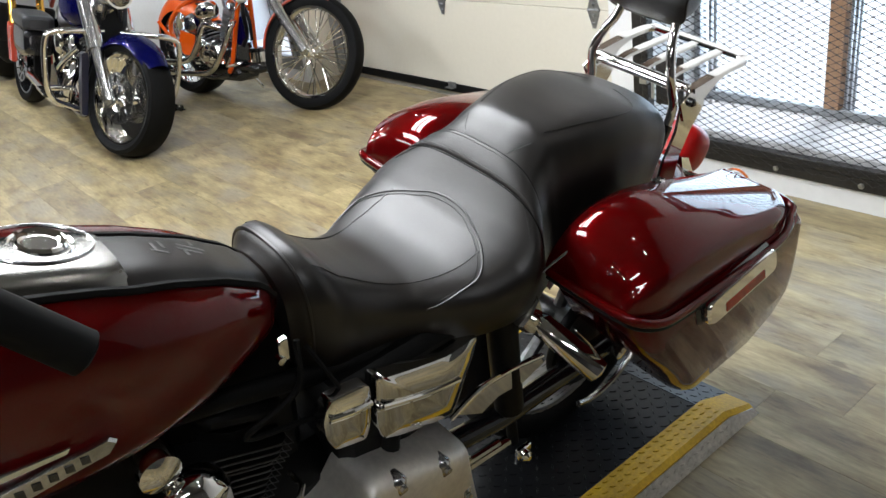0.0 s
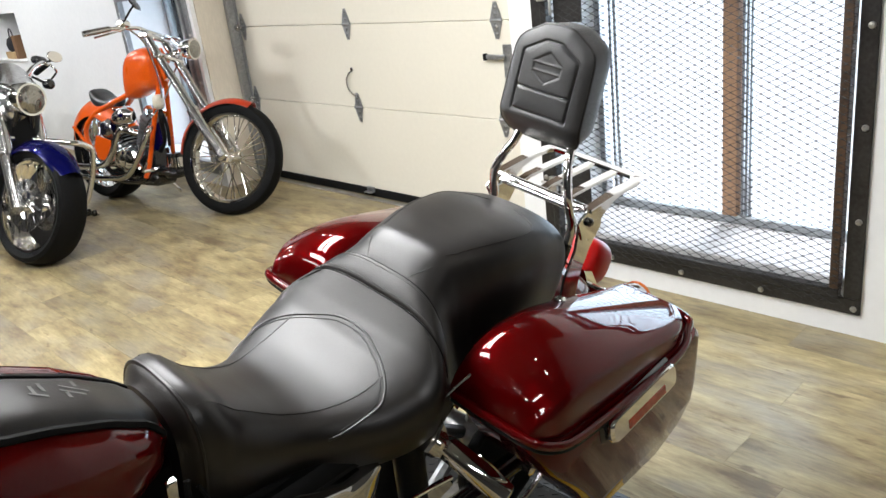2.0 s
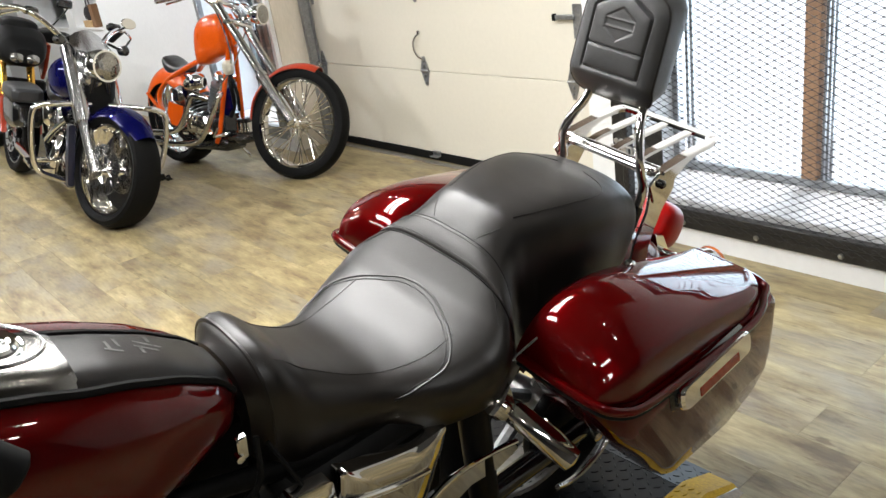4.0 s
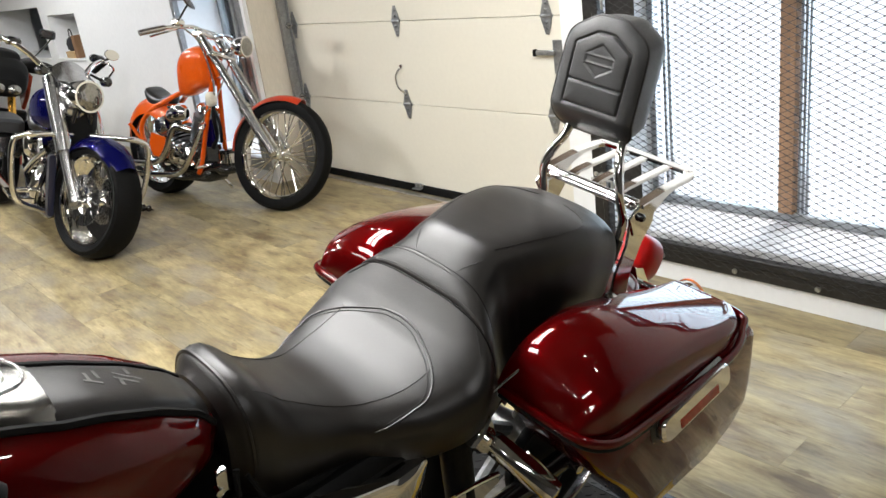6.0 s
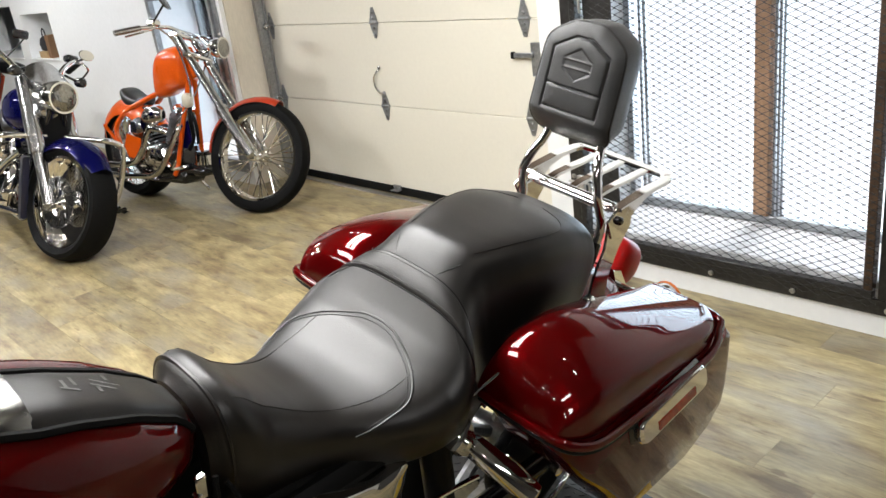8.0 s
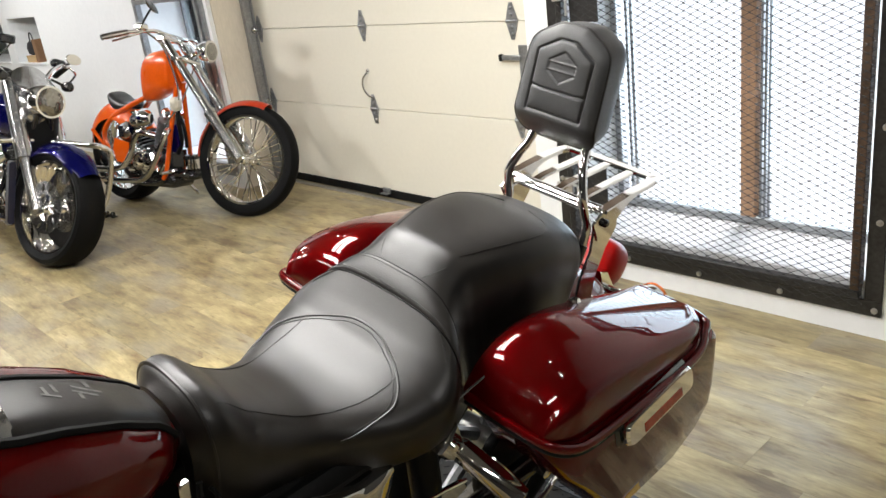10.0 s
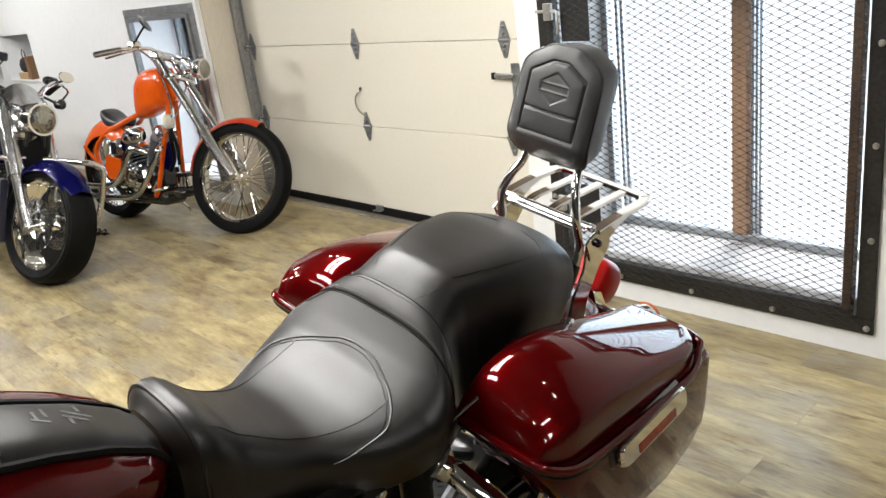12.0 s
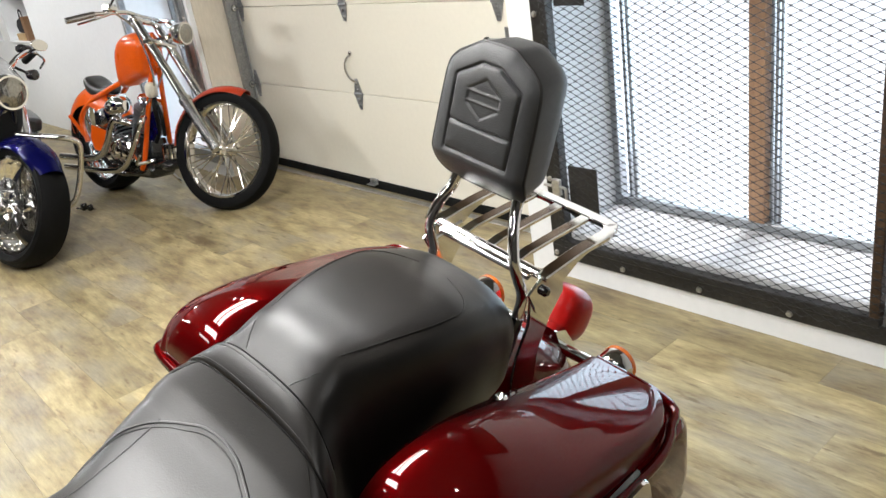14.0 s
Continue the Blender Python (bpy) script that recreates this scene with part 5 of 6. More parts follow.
part("belt_cover", cat(prism([(-0.150, 0.514), (-0.093, 0.541), (-0.012, 0.537), (0.076, 0.519), (0.087, 0.497), (0.033, 0.479), (-0.045, 0.487), (-0.089, 0.473)], 0.158, 0.170, 0.005), tube([(0.167, -0.160, 0.512), (0.170, -0.093, 0.543), (0.170, -0.012, 0.540), (0.170, 0.076, 0.520)], 0.005, 8, 4)), chrome, bike, "curved chrome bracket")
peg = part("footpeg", tube([(0.183, 0.022, 0.653), (0.190, 0.025, 0.650), (0.198, 0.028, 0.646), (0.30, 0.053, 0.600), (0.312, 0.056, 0.594), (0.316, 0.057, 0.592)], [0.012, 0.020, 0.023, 0.024, 0.022, 0.012], 18, 0, 1.0), chrome, bike, "chrome passenger footpeg")
part("peg_mount", cat(prism([(0.010, 0.720), (0.024, 0.69), (0.036, 0.645), (0.024, 0.622), (-0.012, 0.646), (-0.032, 0.674), (-0.010, 0.690)], 0.172, 0.200, 0.006), tube([(0.12, 0.0, 0.69), (0.19, 0.01, 0.675)], 0.014, 10), shifted(turned([(0.009, 0), (0.009, 0.006), (0.004, 0.009)], 12, "x"), 0.200, 0.004, 0.672)), chrome, peg, "chrome clevis")
# highlight under the saddlebag's lip, shaped as a thin chrome strip
part("lip_glint", tube([(0.297, -0.010, 0.722), (0.300, 0.024, 0.678), (0.302, 0.060, 0.622), (0.302, 0.078, 0.588)], [0.003, 0.006, 0.007, 0.004], 10, 5, 0.4), chrome, peg, "thin curved chrome strip for the glint under the bag's lip")
part("shift_rod", cat(tube([(0.15, -0.20, 0.34), (0.16, -0.02, 0.335)], 0.008, 8), tube([(0.14, -0.16, 0.30), (0.15, 0.02, 0.30)], 0.011, 8)), chrome, bike, "thin chrome rods")
part("coil_cover", cat(shifted(turned([(0.034, 0), (0.036, 0.02), (0.03, 0.04), (0.012, 0.05), (0.002, 0.052)], 24, "x"), 0.08, -0.645, 0.725), box(0.06, 0.10, -0.675, -0.615, 0.69, 0.74, 0.01)), chrome, bike, "chrome coil cover")
part("horn_cover", shifted(turned([(0.06, 0), (0.062, 0.02), (0.05, 0.045), (0.02, 0.06), (0.002, 0.062)], 28, "x"), 0.10, -0.615, 0.632), chrome, bike, "chrome dome cover")
part("wiring", cat(tube([(0.12, -0.42, 0.83), (0.14, -0.44, 0.76), (0.12, -0.52, 0.70), (0.12, -0.40, 0.66)], 0.005, 6, 6), tube([(0.11, -0.40, 0.80), (0.15, -0.38, 0.74), (0.13, -0.36, 0.69)], 0.004, 6, 6)), black_seal, bike, "black cables")
part("tank_bolt", cat(box(0.118, 0.128, -0.452, -0.436, 0.81, 0.85, 0.002), shifted(turned([(0.007, 0), (0.007, 0.012), (0.003, 0.014)], 10, "x"), 0.118, -0.45, 0.815)), chrome, bike)
part("grab_wire", tube([(0.196, 0.004, 0.766), (0.198, 0.02, 0.775), (0.206, 0.078, 0.798), (0.204, 0.092, 0.805)], 0.0026, 6, 5), chrome, bike, "thin chrome wire")
# ---- front end ----
FY, FZ = -1.36, 0.36
fork_m = pose(0, FY, FZ)
front = part("front_wheel", moved(cat(turned([(0.235, -0.05), (0.222, -0.045), (0.212, 0), (0.222, 0.045), (0.235, 0.05), (0.22, 0.04), (0.2, 0), (0.22, -0.04)], 40, "x", True), turned([(0.03, -0.06), (0.04, -0.02), (0.04, 0.02), (0.03, 0.06)], 20, "x")), fork_m), alloy, bike, "alloy front wheel")
part("tyre", moved(turned(tyre_profile(0.31, 0.13), 48, "x", True), fork_m), rubber, front, "black front tyre")
for k in range(5):
    a = 2 * math.pi * k / 5
    part("spoke", moved(tube([(0, 0.03 * math.cos(a), 0.03 * math.sin(a)), (0.01, 0.21 * math.cos(a), 0.21 * math.sin(a))], 0.015, 8), fork_m), alloy, front)
for s in (1, -1):
    part("fork_leg", cat(tube([(0.1 * s, FY, FZ), (0.1 * s, FY + 0.15, FZ + 0.33)], 0.03, 14), tube([(0.1 * s, FY + 0.15, FZ + 0.33), (0.1 * s, -1.03, 1.02)], 0.022, 14)), chrome, bike, "chrome fork leg")
part("triple_clamp", cat(box(-0.12, 0.12, -1.07, -0.99, 1.0, 1.04, 0.012), box(-0.12, 0.12, -1.14, -1.06, 0.84, 0.88, 0.012), tube([(0, -1.09, 0.84), (0, -1.02, 1.04)], 0.03, 12)), black_gloss, bike)
part("front_fender", loft([[(0.075 * t, FY + (0.335 - 0.05 * abs(t) ** 3 - d) * math.cos(a), FZ + (0.335 - 0.05 * abs(t) ** 3 - d) * math.sin(a)) for d, ts in ((0, range(-6, 7)), (0.005, range(6, -7, -1))) for t in (q / 6 for q in ts)] for a in (radians(20 + 120 * i / 28) for i in range(29))]), red_paint, bike, "dark red front fender")
lamp_m = pose(0, -1.20, 0.93)
hl = part("headlamp", moved(turned([(0.03, 0.10), (0.075, 0.07), (0.09, 0.01), (0.09, -0.03), (0.084, -0.04)], 28, "y"), lamp_m), chrome, bike, "round chrome headlamp")
part("lens", moved(turned([(0.083, -0.036), (0.05, -0.05), (0.002, -0.056)], 28, "y"), lamp_m), lens_glass, hl, "clear headlamp lens")
part("lamp_bracket", tube([(0, -1.11, 0.93), (0, -1.04, 0.95)], 0.02, 8), black_gloss, bike)
far_bar = part("handlebar", mirrored(tube([(0.25, -0.84, 1.25), (0.22, -0.93, 1.27), (0.12, -1.04, 1.20), (0.0, -1.08, 1.19)], 0.0125, 12, 6)), chrome, bike, "chrome handlebar")
part("grip", mirrored(tube([(0.303, -0.718, 1.122), (0.30, -0.722, 1.126), (0.27, -0.784, 1.198), (0.25, -0.84, 1.25)], [0.012, 0.021, 0.02, 0.02], 16)), grip_rubber, far_bar, "black rubber grip")
part("riser", cat(*[tube([(0.05 * s, -1.03, 1.03), (0.05 * s, -1.075, 1.19)], 0.016, 10) for s in (1, -1)]), chrome, bike, "chrome handlebar riser")
part("side_stand", tube([(0.12, -0.55, 0.24), (0.22, -0.5, 0.06), (0.265, -0.49, 0.0)], 0.012, 8), black_gloss, bike, "black side stand")


# ---- motorcycles further back ----
def wheel_of(parent, name, r, w, rim_mat, spokes, axle, m, disc=0, cast=0, label=""):
    """A wheel with tyre, rim, hub and spokes or a cast centre."""
    rr = r - 0.07
    hub = part(name, moved(cat(turned([(0.022, -w * 0.5), (0.035, -w * 0.45), (0.03, -w * 0.2), (0.03, w * 0.2), (0.035, w * 0.45), (0.022, w * 0.5)], 18, "x")), m), rim_mat, parent, label)
    part("tyre", moved(turned([(rr, -w * 0.40), (rr + 0.03, -w * 0.5), (r - 0.018, -w * 0.46), (r - 0.004, -w * 0.26), (r, 0), (r - 0.004, w * 0.26), (r - 0.018, w * 0.46), (rr + 0.03, w * 0.5), (rr, w * 0.40)], 56, "x", True), m), rubber, hub, "black tyre")
    part("rim", moved(turned([(rr + 0.006, -w * 0.40), (rr - 0.012, -w * 0.40), (rr - 0.022, -w * 0.2), (rr - 0.022, w * 0.2), (rr - 0.012, w * 0.40), (rr + 0.006, w * 0.40), (rr + 0.003, 0)], 56, "x", True), m), rim_mat, hub, "bright rim")
    if spokes:
        sp = []
        for k in range(spokes):
            a = 2 * math.pi * k / spokes
            b = a + (0.32 if k % 2 else -0.32)
            s = 1 if k % 4 < 2 else -1
            sp.append(tube([(s * w * 0.42, 0.03 * math.cos(a), 0.03 * math.sin(a)), (s * w * 0.06, (rr - 0.018) * math.cos(b), (rr - 0.018) * math.sin(b))], 0.0034, 6))
        p = part("spokes", moved(cat(*sp), m), chrome, hub, "crossed wire spokes")
        p["kind"] = "stuff"
    for k in range(cast):
        a = 2 * math.pi * k / cast
        part("cast_spoke", moved(tube([(0, 0.03 * math.cos(a), 0.03 * math.sin(a)), (0.012, rr * 0.5 * math.cos(a + 0.15), rr * 0.5 * math.sin(a + 0.15)), (0.02, (rr - 0.015) * math.cos(a), (rr - 0.015) * math.sin(a))], 0.02, 8, 4, 0.6), m), rim_mat, hub)
    if cast:
        part("web", moved(turned([(rr - 0.01, 0.0), (rr * 0.6, 0.012), (0.04, 0.02), (0.04, -0.02), (rr * 0.6, -0.012)], 40, "x", True), m), rim_mat, hub)
    if disc:
        part("brake_disc", moved(cat(turned([(0.075, disc), (0.145, disc), (0.145, disc * 1.06), (0.075, disc * 1.06)], 36, "x", True),
                                     *[tube([(disc, 0.03 * math.cos(a), 0.03 * math.sin(a)), (disc, 0.085 * math.cos(a + 0.4), 0.085 * math.sin(a + 0.4))], 0.007, 6) for a in (2 * math.pi * k / 6 for k in range(6))]), m), dull_chrome, hub, "drilled steel brake disc")
        holes = part("disc_slots", moved(cat(*[tube([(disc * 1.065, 0.093 * math.cos(a), 0.093 * math.sin(a)), (disc * 1.065, 0.11 * math.cos(a + 0.1), 0.11 * math.sin(a + 0.1)), (disc * 1.065, 0.13 * math.cos(a + 0.14), 0.13 * math.sin(a + 0.14))], 0.0055, 6) for a in (2 * math.pi * k / 10 for k in range(10))]), m), black_gloss, hub, "dark slots of the brake disc")
        holes["kind"] = "stuff"
    return hub


def arc_fender(cy, cz, r, w, a0, a1, m=None, crown=0.035, thick=0.004):
    rings = []
    for i in range(29):
        a = radians(a0 + (a1 - a0) * i / 28)
        taper = min(1.0, 0.72 + 0.28 * min(i, 28 - i) / 5)

        def row(d):
            out = []
            for k in range(13):
                t = -1 + 2 * k / 12
                rr = r - crown * abs(t) ** 2.6 - d
                out.append((w * taper * t, cy + rr * math.cos(a), cz + rr * math.sin(a)))
            return out
        rings.append(row(0) + row(thick)[::-1])
    g = loft(rings)
    return moved(g, m) if m else g


def blob(rows, n=24, e=0.8):
    """A smooth body from rows of (y, centre z, half-width, half-height)."""
    ys = [rows[0][0] + (rows[-1][0] - rows[0][0]) * (0.5 - 0.5 * math.cos(math.pi * i / 30)) for i in range(31)]
    rings = []
    for y in ys:
        c, w, h = lerp_table(rows, y)
        rings.append([(max(w, 0.002) * math.copysign(abs(math.cos(a)) ** e, math.cos(a)), y, c + max(h, 0.002) * math.copysign(abs(math.sin(a)) ** e, math.sin(a))) for a in (2 * math.pi * k / n for k in range(n))])
    return loft(rings)


def v_twin(parent, y, z, case_mat, head_mat, size=1.0):
    """Two finned cylinders on a crankcase, with pushrods, carburettor and covers."""
    eng = part("engine", cat(box(-0.10 * size, 0.10 * size, y - 0.16 * size, y + 0.17 * size, z, z + 0.17 * size, 0.04), box(-0.09, 0.09, y + 0.14 * size, y + 0.34 * size, z + 0.02, z + 0.18 * size, 0.03)), case_mat, parent, "polished V-twin engine case")
    for dy, lean in ((0.09, -22), (-0.09, 22)):
        m = pose(0, y + dy * size, z + 0.15 * size, lean, 0, 0)
        prof = [(0.05, -0.02)]
        for k in range(9):
            zz = k * 0.02 * size
            prof += [(0.05, zz), (0.08 * size, zz + 0.002), (0.08 * size, zz + 0.006), (0.05, zz + 0.008)]
        c = part("cylinder", moved(turned(prof, 20), m), head_mat, eng, "finned cylinder barrel")
        part("rocker_box", moved(box(-0.062, 0.062, -0.06, 0.06, 0.18 * size, 0.235 * size, 0.02), m), chrome, eng, "chrome rocker box")
        for x in (-0.062, -0.045):
            part("pushrod", moved(tube([(x, 0.03 if lean > 0 else -0.03, -0.05), (x * 0.7, 0.02 if lean > 0 else -0.02, 0.18 * size)], 0.008, 8), m), chrome, eng)
    part("cam_cover", shifted(turned([(0.07, 0), (0.072, -0.025), (0.06, -0.035), (0.02, -0.038), (0.002, -0.038)], 26, "x"), -0.095 * size, y - 0.02, z + 0.085), chrome, eng, "round chrome timing cover")
    part("cam_chest", prism([(y - 0.14, z + 0.04), (y - 0.1, z + 0.15), (y + 0.1, z + 0.16), (y + 0.15, z + 0.05), (y, z + 0.0)], -0.125 * size, -0.085, 0.01), chrome, eng)
    part("air_cleaner", shifted(turned([(0.04, 0), (0.065, -0.01), (0.07, -0.04), (0.06, -0.055), (0.002, -0.06)], 26, "x"), -0.10 * size, y, z + 0.28 * size), chrome, eng, "round chrome air cleaner")
    return eng


# ---- orange chopper: origin under its front wheel ----
chop = thing("chopper_motorcycle", pose(-0.588, -0.588, 0, 0, 0, 102) @ pose(0, 0, 0, 0, 8, 0) @ Matrix.Scale(1.02, 4), "orange custom chopper with long chrome fork and wire wheels", "motorcycle")
R1 = 0.338
steer = pose(-0.011, 0.016, R1 - 0.018, -39.6, 0, 0) @ pose(0, 0, 0, 0, 0, 18.9) @ pose(0, 0, 0, 39.6, 0, 0) @ pose(0, 0, -R1)
wheel_of(chop, "front_wheel", R1, 0.095, chrome, 40, 0, steer @ pose(0, 0, R1), label="tall wire-spoked front wheel")
for s in (1, -1):
    f = part("fork_leg", moved(cat(tube([(0.085 * s, 0.0, R1), (0.085 * s, 0.224, R1 + 0.27)], 0.034, 14), tube([(0.085 * s, 0.215, R1 + 0.26), (0.085 * s, 0.595, 1.07)], 0.025, 14), tube([(0.085 * s, 0.213, R1 + 0.257), (0.085 * s, 0.23, R1 + 0.277)], 0.037, 14)), steer), dull_chrome, chop, "long chrome fork leg")
    part("axle_clamp", moved(cat(box(0.07 * s - 0.02, 0.07 * s + 0.03, -0.03, 0.03, R1 - 0.03, R1 + 0.035, 0.01)), steer), chrome, f)
for y, z in ((0.48, 0.93), (0.585, 1.055)):
    part("triple_clamp", moved(cat(box(-0.115, 0.115, y - 0.035, y + 0.035, z - 0.018, z + 0.018, 0.012)), steer), chrome, chop, "chrome fork clamp")
part("front_fender", arc_fender(0, R1, R1 + 0.02, 0.062, 2, 112, steer), dark_orange, chop, "slim red-orange front fender")
part("caliper", moved(box(-0.075, -0.035, 0.06, 0.13, R1 + 0.04, R1 + 0.12, 0.012), steer), dull_chrome, chop, "brake caliper")
lampm = steer @ pose(0, 0.315, 0.988)
hl = part("headlamp", moved(turned([(0.015, 0.085), (0.048, 0.06), (0.065, 0.01), (0.067, -0.018), (0.062, -0.023)], 28, "y"), lampm), chrome, chop, "round chrome headlamp")
part("lens", moved(turned([(0.061, -0.019), (0.048, -0.026), (0.024, -0.031), (0.002, -0.033)], 28, "y"), lampm), lens_glass, hl, "clear headlamp lens")
part("lamp_bracket", moved(tube([(0, 0.39, 0.98), (0, 0.50, 0.95)], 0.014, 8), steer), chrome, chop)
hb = part("handlebar", moved(tube([(-0.42, 0.69, 1.005), (-0.33, 0.64, 1.044), (-0.16, 0.60, 1.085), (-0.07, 0.59, 1.085), (0.07, 0.59, 1.085), (0.16, 0.60, 1.085), (0.33, 0.64, 1.044), (0.42, 0.69, 1.005)], 0.0125, 10, 5), steer), chrome, chop, "chrome drag handlebar")
for s in (1, -1):
    part("grip", moved(tube([(0.33 * s, 0.64, 1.044), (0.39 * s, 0.672, 1.018), (0.46 * s, 0.71, 0.987)], [0.017, 0.019, 0.017], 12), steer), dull_chrome, hb, "ribbed chrome grip")
    part("master_cylinder", moved(box(0.24 * s - 0.035, 0.24 * s + 0.035, 0.59, 0.65, 1.07, 1.115, 0.012), steer), chrome, hb)
    part("lever", moved(tube([(0.25 * s, 0.60, 1.06), (0.34 * s, 0.60, 1.02), (0.44 * s, 0.65, 0.97)], 0.006, 6, 4), steer), chrome, hb)
part("mirror", moved(cat(tube([(-0.24, 0.62, 1.10), (-0.25, 0.57, 1.16), (-0.24, 0.55, 1.20)], 0.006, 8, 4), shifted(moved(turned([(0.002, 0.014), (0.045, 0.01), (0.055, 0), (0.05, -0.004)], 20, "y"), pose(0, 0, 0, -35, 0, 20) @ Matrix.Diagonal((1.55, 1, 0.95, 1))), -0.24, 0.55, 1.215)), steer), black_gloss, chop, "small oval mirror")
part("fuel_tank", blob([(0.585, 0.84, 0.02, 0.04), (0.602, 0.855, 0.075, 0.105), (0.649, 0.855, 0.092, 0.13), (0.736, 0.845, 0.096, 0.14), (0.822, 0.82, 0.094, 0.145), (0.865, 0.795, 0.085, 0.125), (0.903, 0.735, 0.06, 0.07), (0.929, 0.7, 0.02, 0.02)], 26, 0.68), orange_paint, chop, "rounded orange fuel tank")
part("filler_cap", shifted(turned([(0.03, 0), (0.03, 0.012), (0.02, 0.018), (0.002, 0.019)], 18), 0.03, 0.75, 0.975), chrome, chop)
part("frame", cat(tube([(0, 0.57, 0.86), (0, 0.80, 0.77), (0, 0.95, 0.70)], 0.022, 10),
                  *[tube([(0.02 * s, 0.92, 0.70), (0.07 * s, 1.05, 0.642), (0.10 * s, 1.20, 0.575), (0.115 * s, 1.30, 0.47), (0.12 * s, 1.26, 0.33)], 0.0165, 10, 5) for s in (1, -1)],
                  *[tube([(0.018 * s, 0.585, 0.81), (0.06 * s, 0.645, 0.52), (0.095 * s, 0.70, 0.25), (0.10 * s, 0.74, 0.18)], 0.0155, 10, 6) for s in (1, -1)],
                  tube([(0, 0.53, 0.79), (0, 0.60, 0.97)], 0.03, 12)), orange_paint, chop, "orange rigid tube frame")
part("lower_rail", cat(*[tube([(0.10 * s, 0.74, 0.18), (0.102 * s, 0.80, 0.155), (0.11 * s, 1.0, 0.15), (0.115 * s, 1.22, 0.30)], 0.016, 10, 5) for s in (1, -1)]), black_gloss, chop, "black lower frame rail")
v_twin(chop, 0.885, 0.20, black_gloss, alloy, 1.13)
part("teardrop_cover", moved(blob([(0.70, 0.575, 0.02, 0.03), (0.74, 0.575, 0.05, 0.052), (0.80, 0.57, 0.055, 0.055), (0.87, 0.56, 0.04, 0.042), (0.93, 0.55, 0.01, 0.012)], 20, 0.9), pose(-0.15, 0.02, 0)), chrome, chop, "teardrop chrome air cleaner cover")
part("exhaust_pipe", tube([(-0.12, 0.74, 0.46), (-0.155, 0.785, 0.482), (-0.17, 0.835, 0.488), (-0.175, 0.88, 0.44), (-0.175, 0.95, 0.34), (-0.175, 1.04, 0.265), (-0.175, 1.20, 0.235), (-0.175, 1.52, 0.23)], 0.022, 14, 6), chrome, chop, "fat chrome exhaust pipe")
part("exhaust_pipe", tube([(-0.11, 0.62, 0.50), (-0.15, 0.59, 0.484), (-0.16, 0.63, 0.42), (-0.165, 0.72, 0.30), (-0.175, 0.82, 0.20), (-0.18, 1.0, 0.17), (-0.18, 1.48, 0.165)], 0.019, 14, 6), chrome, chop, "fat chrome exhaust pipe")
part("oil_tank", box(-0.125, 0.10, 1.02, 1.17, 0.40, 0.565, 0.045), dull_chrome, chop, "grey metal oil tank")
# added black block in place of the deep shade below the engine
part("underside_filler", box(-0.09, 0.09, 0.66, 1.16, 0.12, 0.21, 0.02), black_gloss, chop, "black block added for the shade under the engine")
part("gearbox_cover", shifted(turned([(0.075, 0.02), (0.078, -0.012), (0.06, -0.03), (0.03, -0.036), (0.002, -0.037)], 24, "x"), -0.115, 0.93, 0.30), chrome, chop, "round chrome gearbox cover")
part("oil_filter", cat(shifted(turned([(0.05, -0.06), (0.052, 0.05), (0.03, 0.055)], 18, "z"), 0.0, 0.56, 0.28), box(-0.07, 0.09, 0.50, 0.68, 0.175, 0.235, 0.02)), black_gloss, chop, "black oil filter on a bracket")
part("filter_band", shifted(turned([(0.0535, -0.03), (0.0535, 0.03)], 18, "z"), 0.0, 0.56, 0.275), chrome, chop, "chrome filter band")
part("regulator_plate", prism([(0.62, 0.53), (0.70, 0.50), (0.72, 0.36), (0.66, 0.345), (0.60, 0.40)], -0.05, -0.035, 0.006), blue_paint, chop, "dark blue cover plate")
part("wiring", cat(tube([(-0.03, 0.60, 0.62), (-0.05, 0.585, 0.54), (-0.03, 0.60, 0.42), (-0.04, 0.64, 0.34)], 0.014, 8, 5), tube([(-0.02, 0.62, 0.6), (-0.03, 0.56, 0.5), (-0.02, 0.57, 0.38)], 0.011, 8, 5)), black_engine, chop, "black wiring loom")
part("horn", shifted(blob([(-0.035, 0, 0.012, 0.02), (-0.02, 0, 0.03, 0.04), (0.02, 0.0, 0.034, 0.045), (0.04, 0, 0.012, 0.02)], 16, 0.7), -0.05, 0.585, 0.655), box_pale, chop, "cream plastic cover")
part("seat", blob([(1.02, 0.68, 0.02, 0.008), (1.06, 0.655, 0.05, 0.025), (1.12, 0.635, 0.07, 0.035), (1.19, 0.645, 0.085, 0.05), (1.245, 0.675, 0.085, 0.05), (1.28, 0.70, 0.07, 0.035), (1.30, 0.705, 0.03, 0.008)], 20, 0.7), leather, chop, "low black solo seat with a raised rear lip")
wheel_of(chop, "rear_wheel", 0.315, 0.17, chrome, 40, 0, pose(0, 1.235, 0.315), label="wide wire-spoked rear wheel")
part("inner_fender", box(-0.06, 0.06, 0.98, 1.10, 0.24, 0.60, 0.02), black_engine, chop, "black battery box and inner fender")
part("rear_fender", arc_fender(1.235, 0.315, 0.36, 0.115, 12, 150, None, 0.11), orange_paint, chop, "orange rear fender")
for s in (1, -1):
    part("fender_strut", tube([(0.118 * s, 1.26, 0.34), (0.12 * s, 1.43, 0.49)], 0.012, 8), orange_paint, chop)
part("side_panel", prism([(1.03, 0.41), (1.18, 0.44), (1.215, 0.36), (1.19, 0.28), (1.06, 0.27)], -0.127, -0.118, 0.002), orange_paint, chop, "orange side panel")
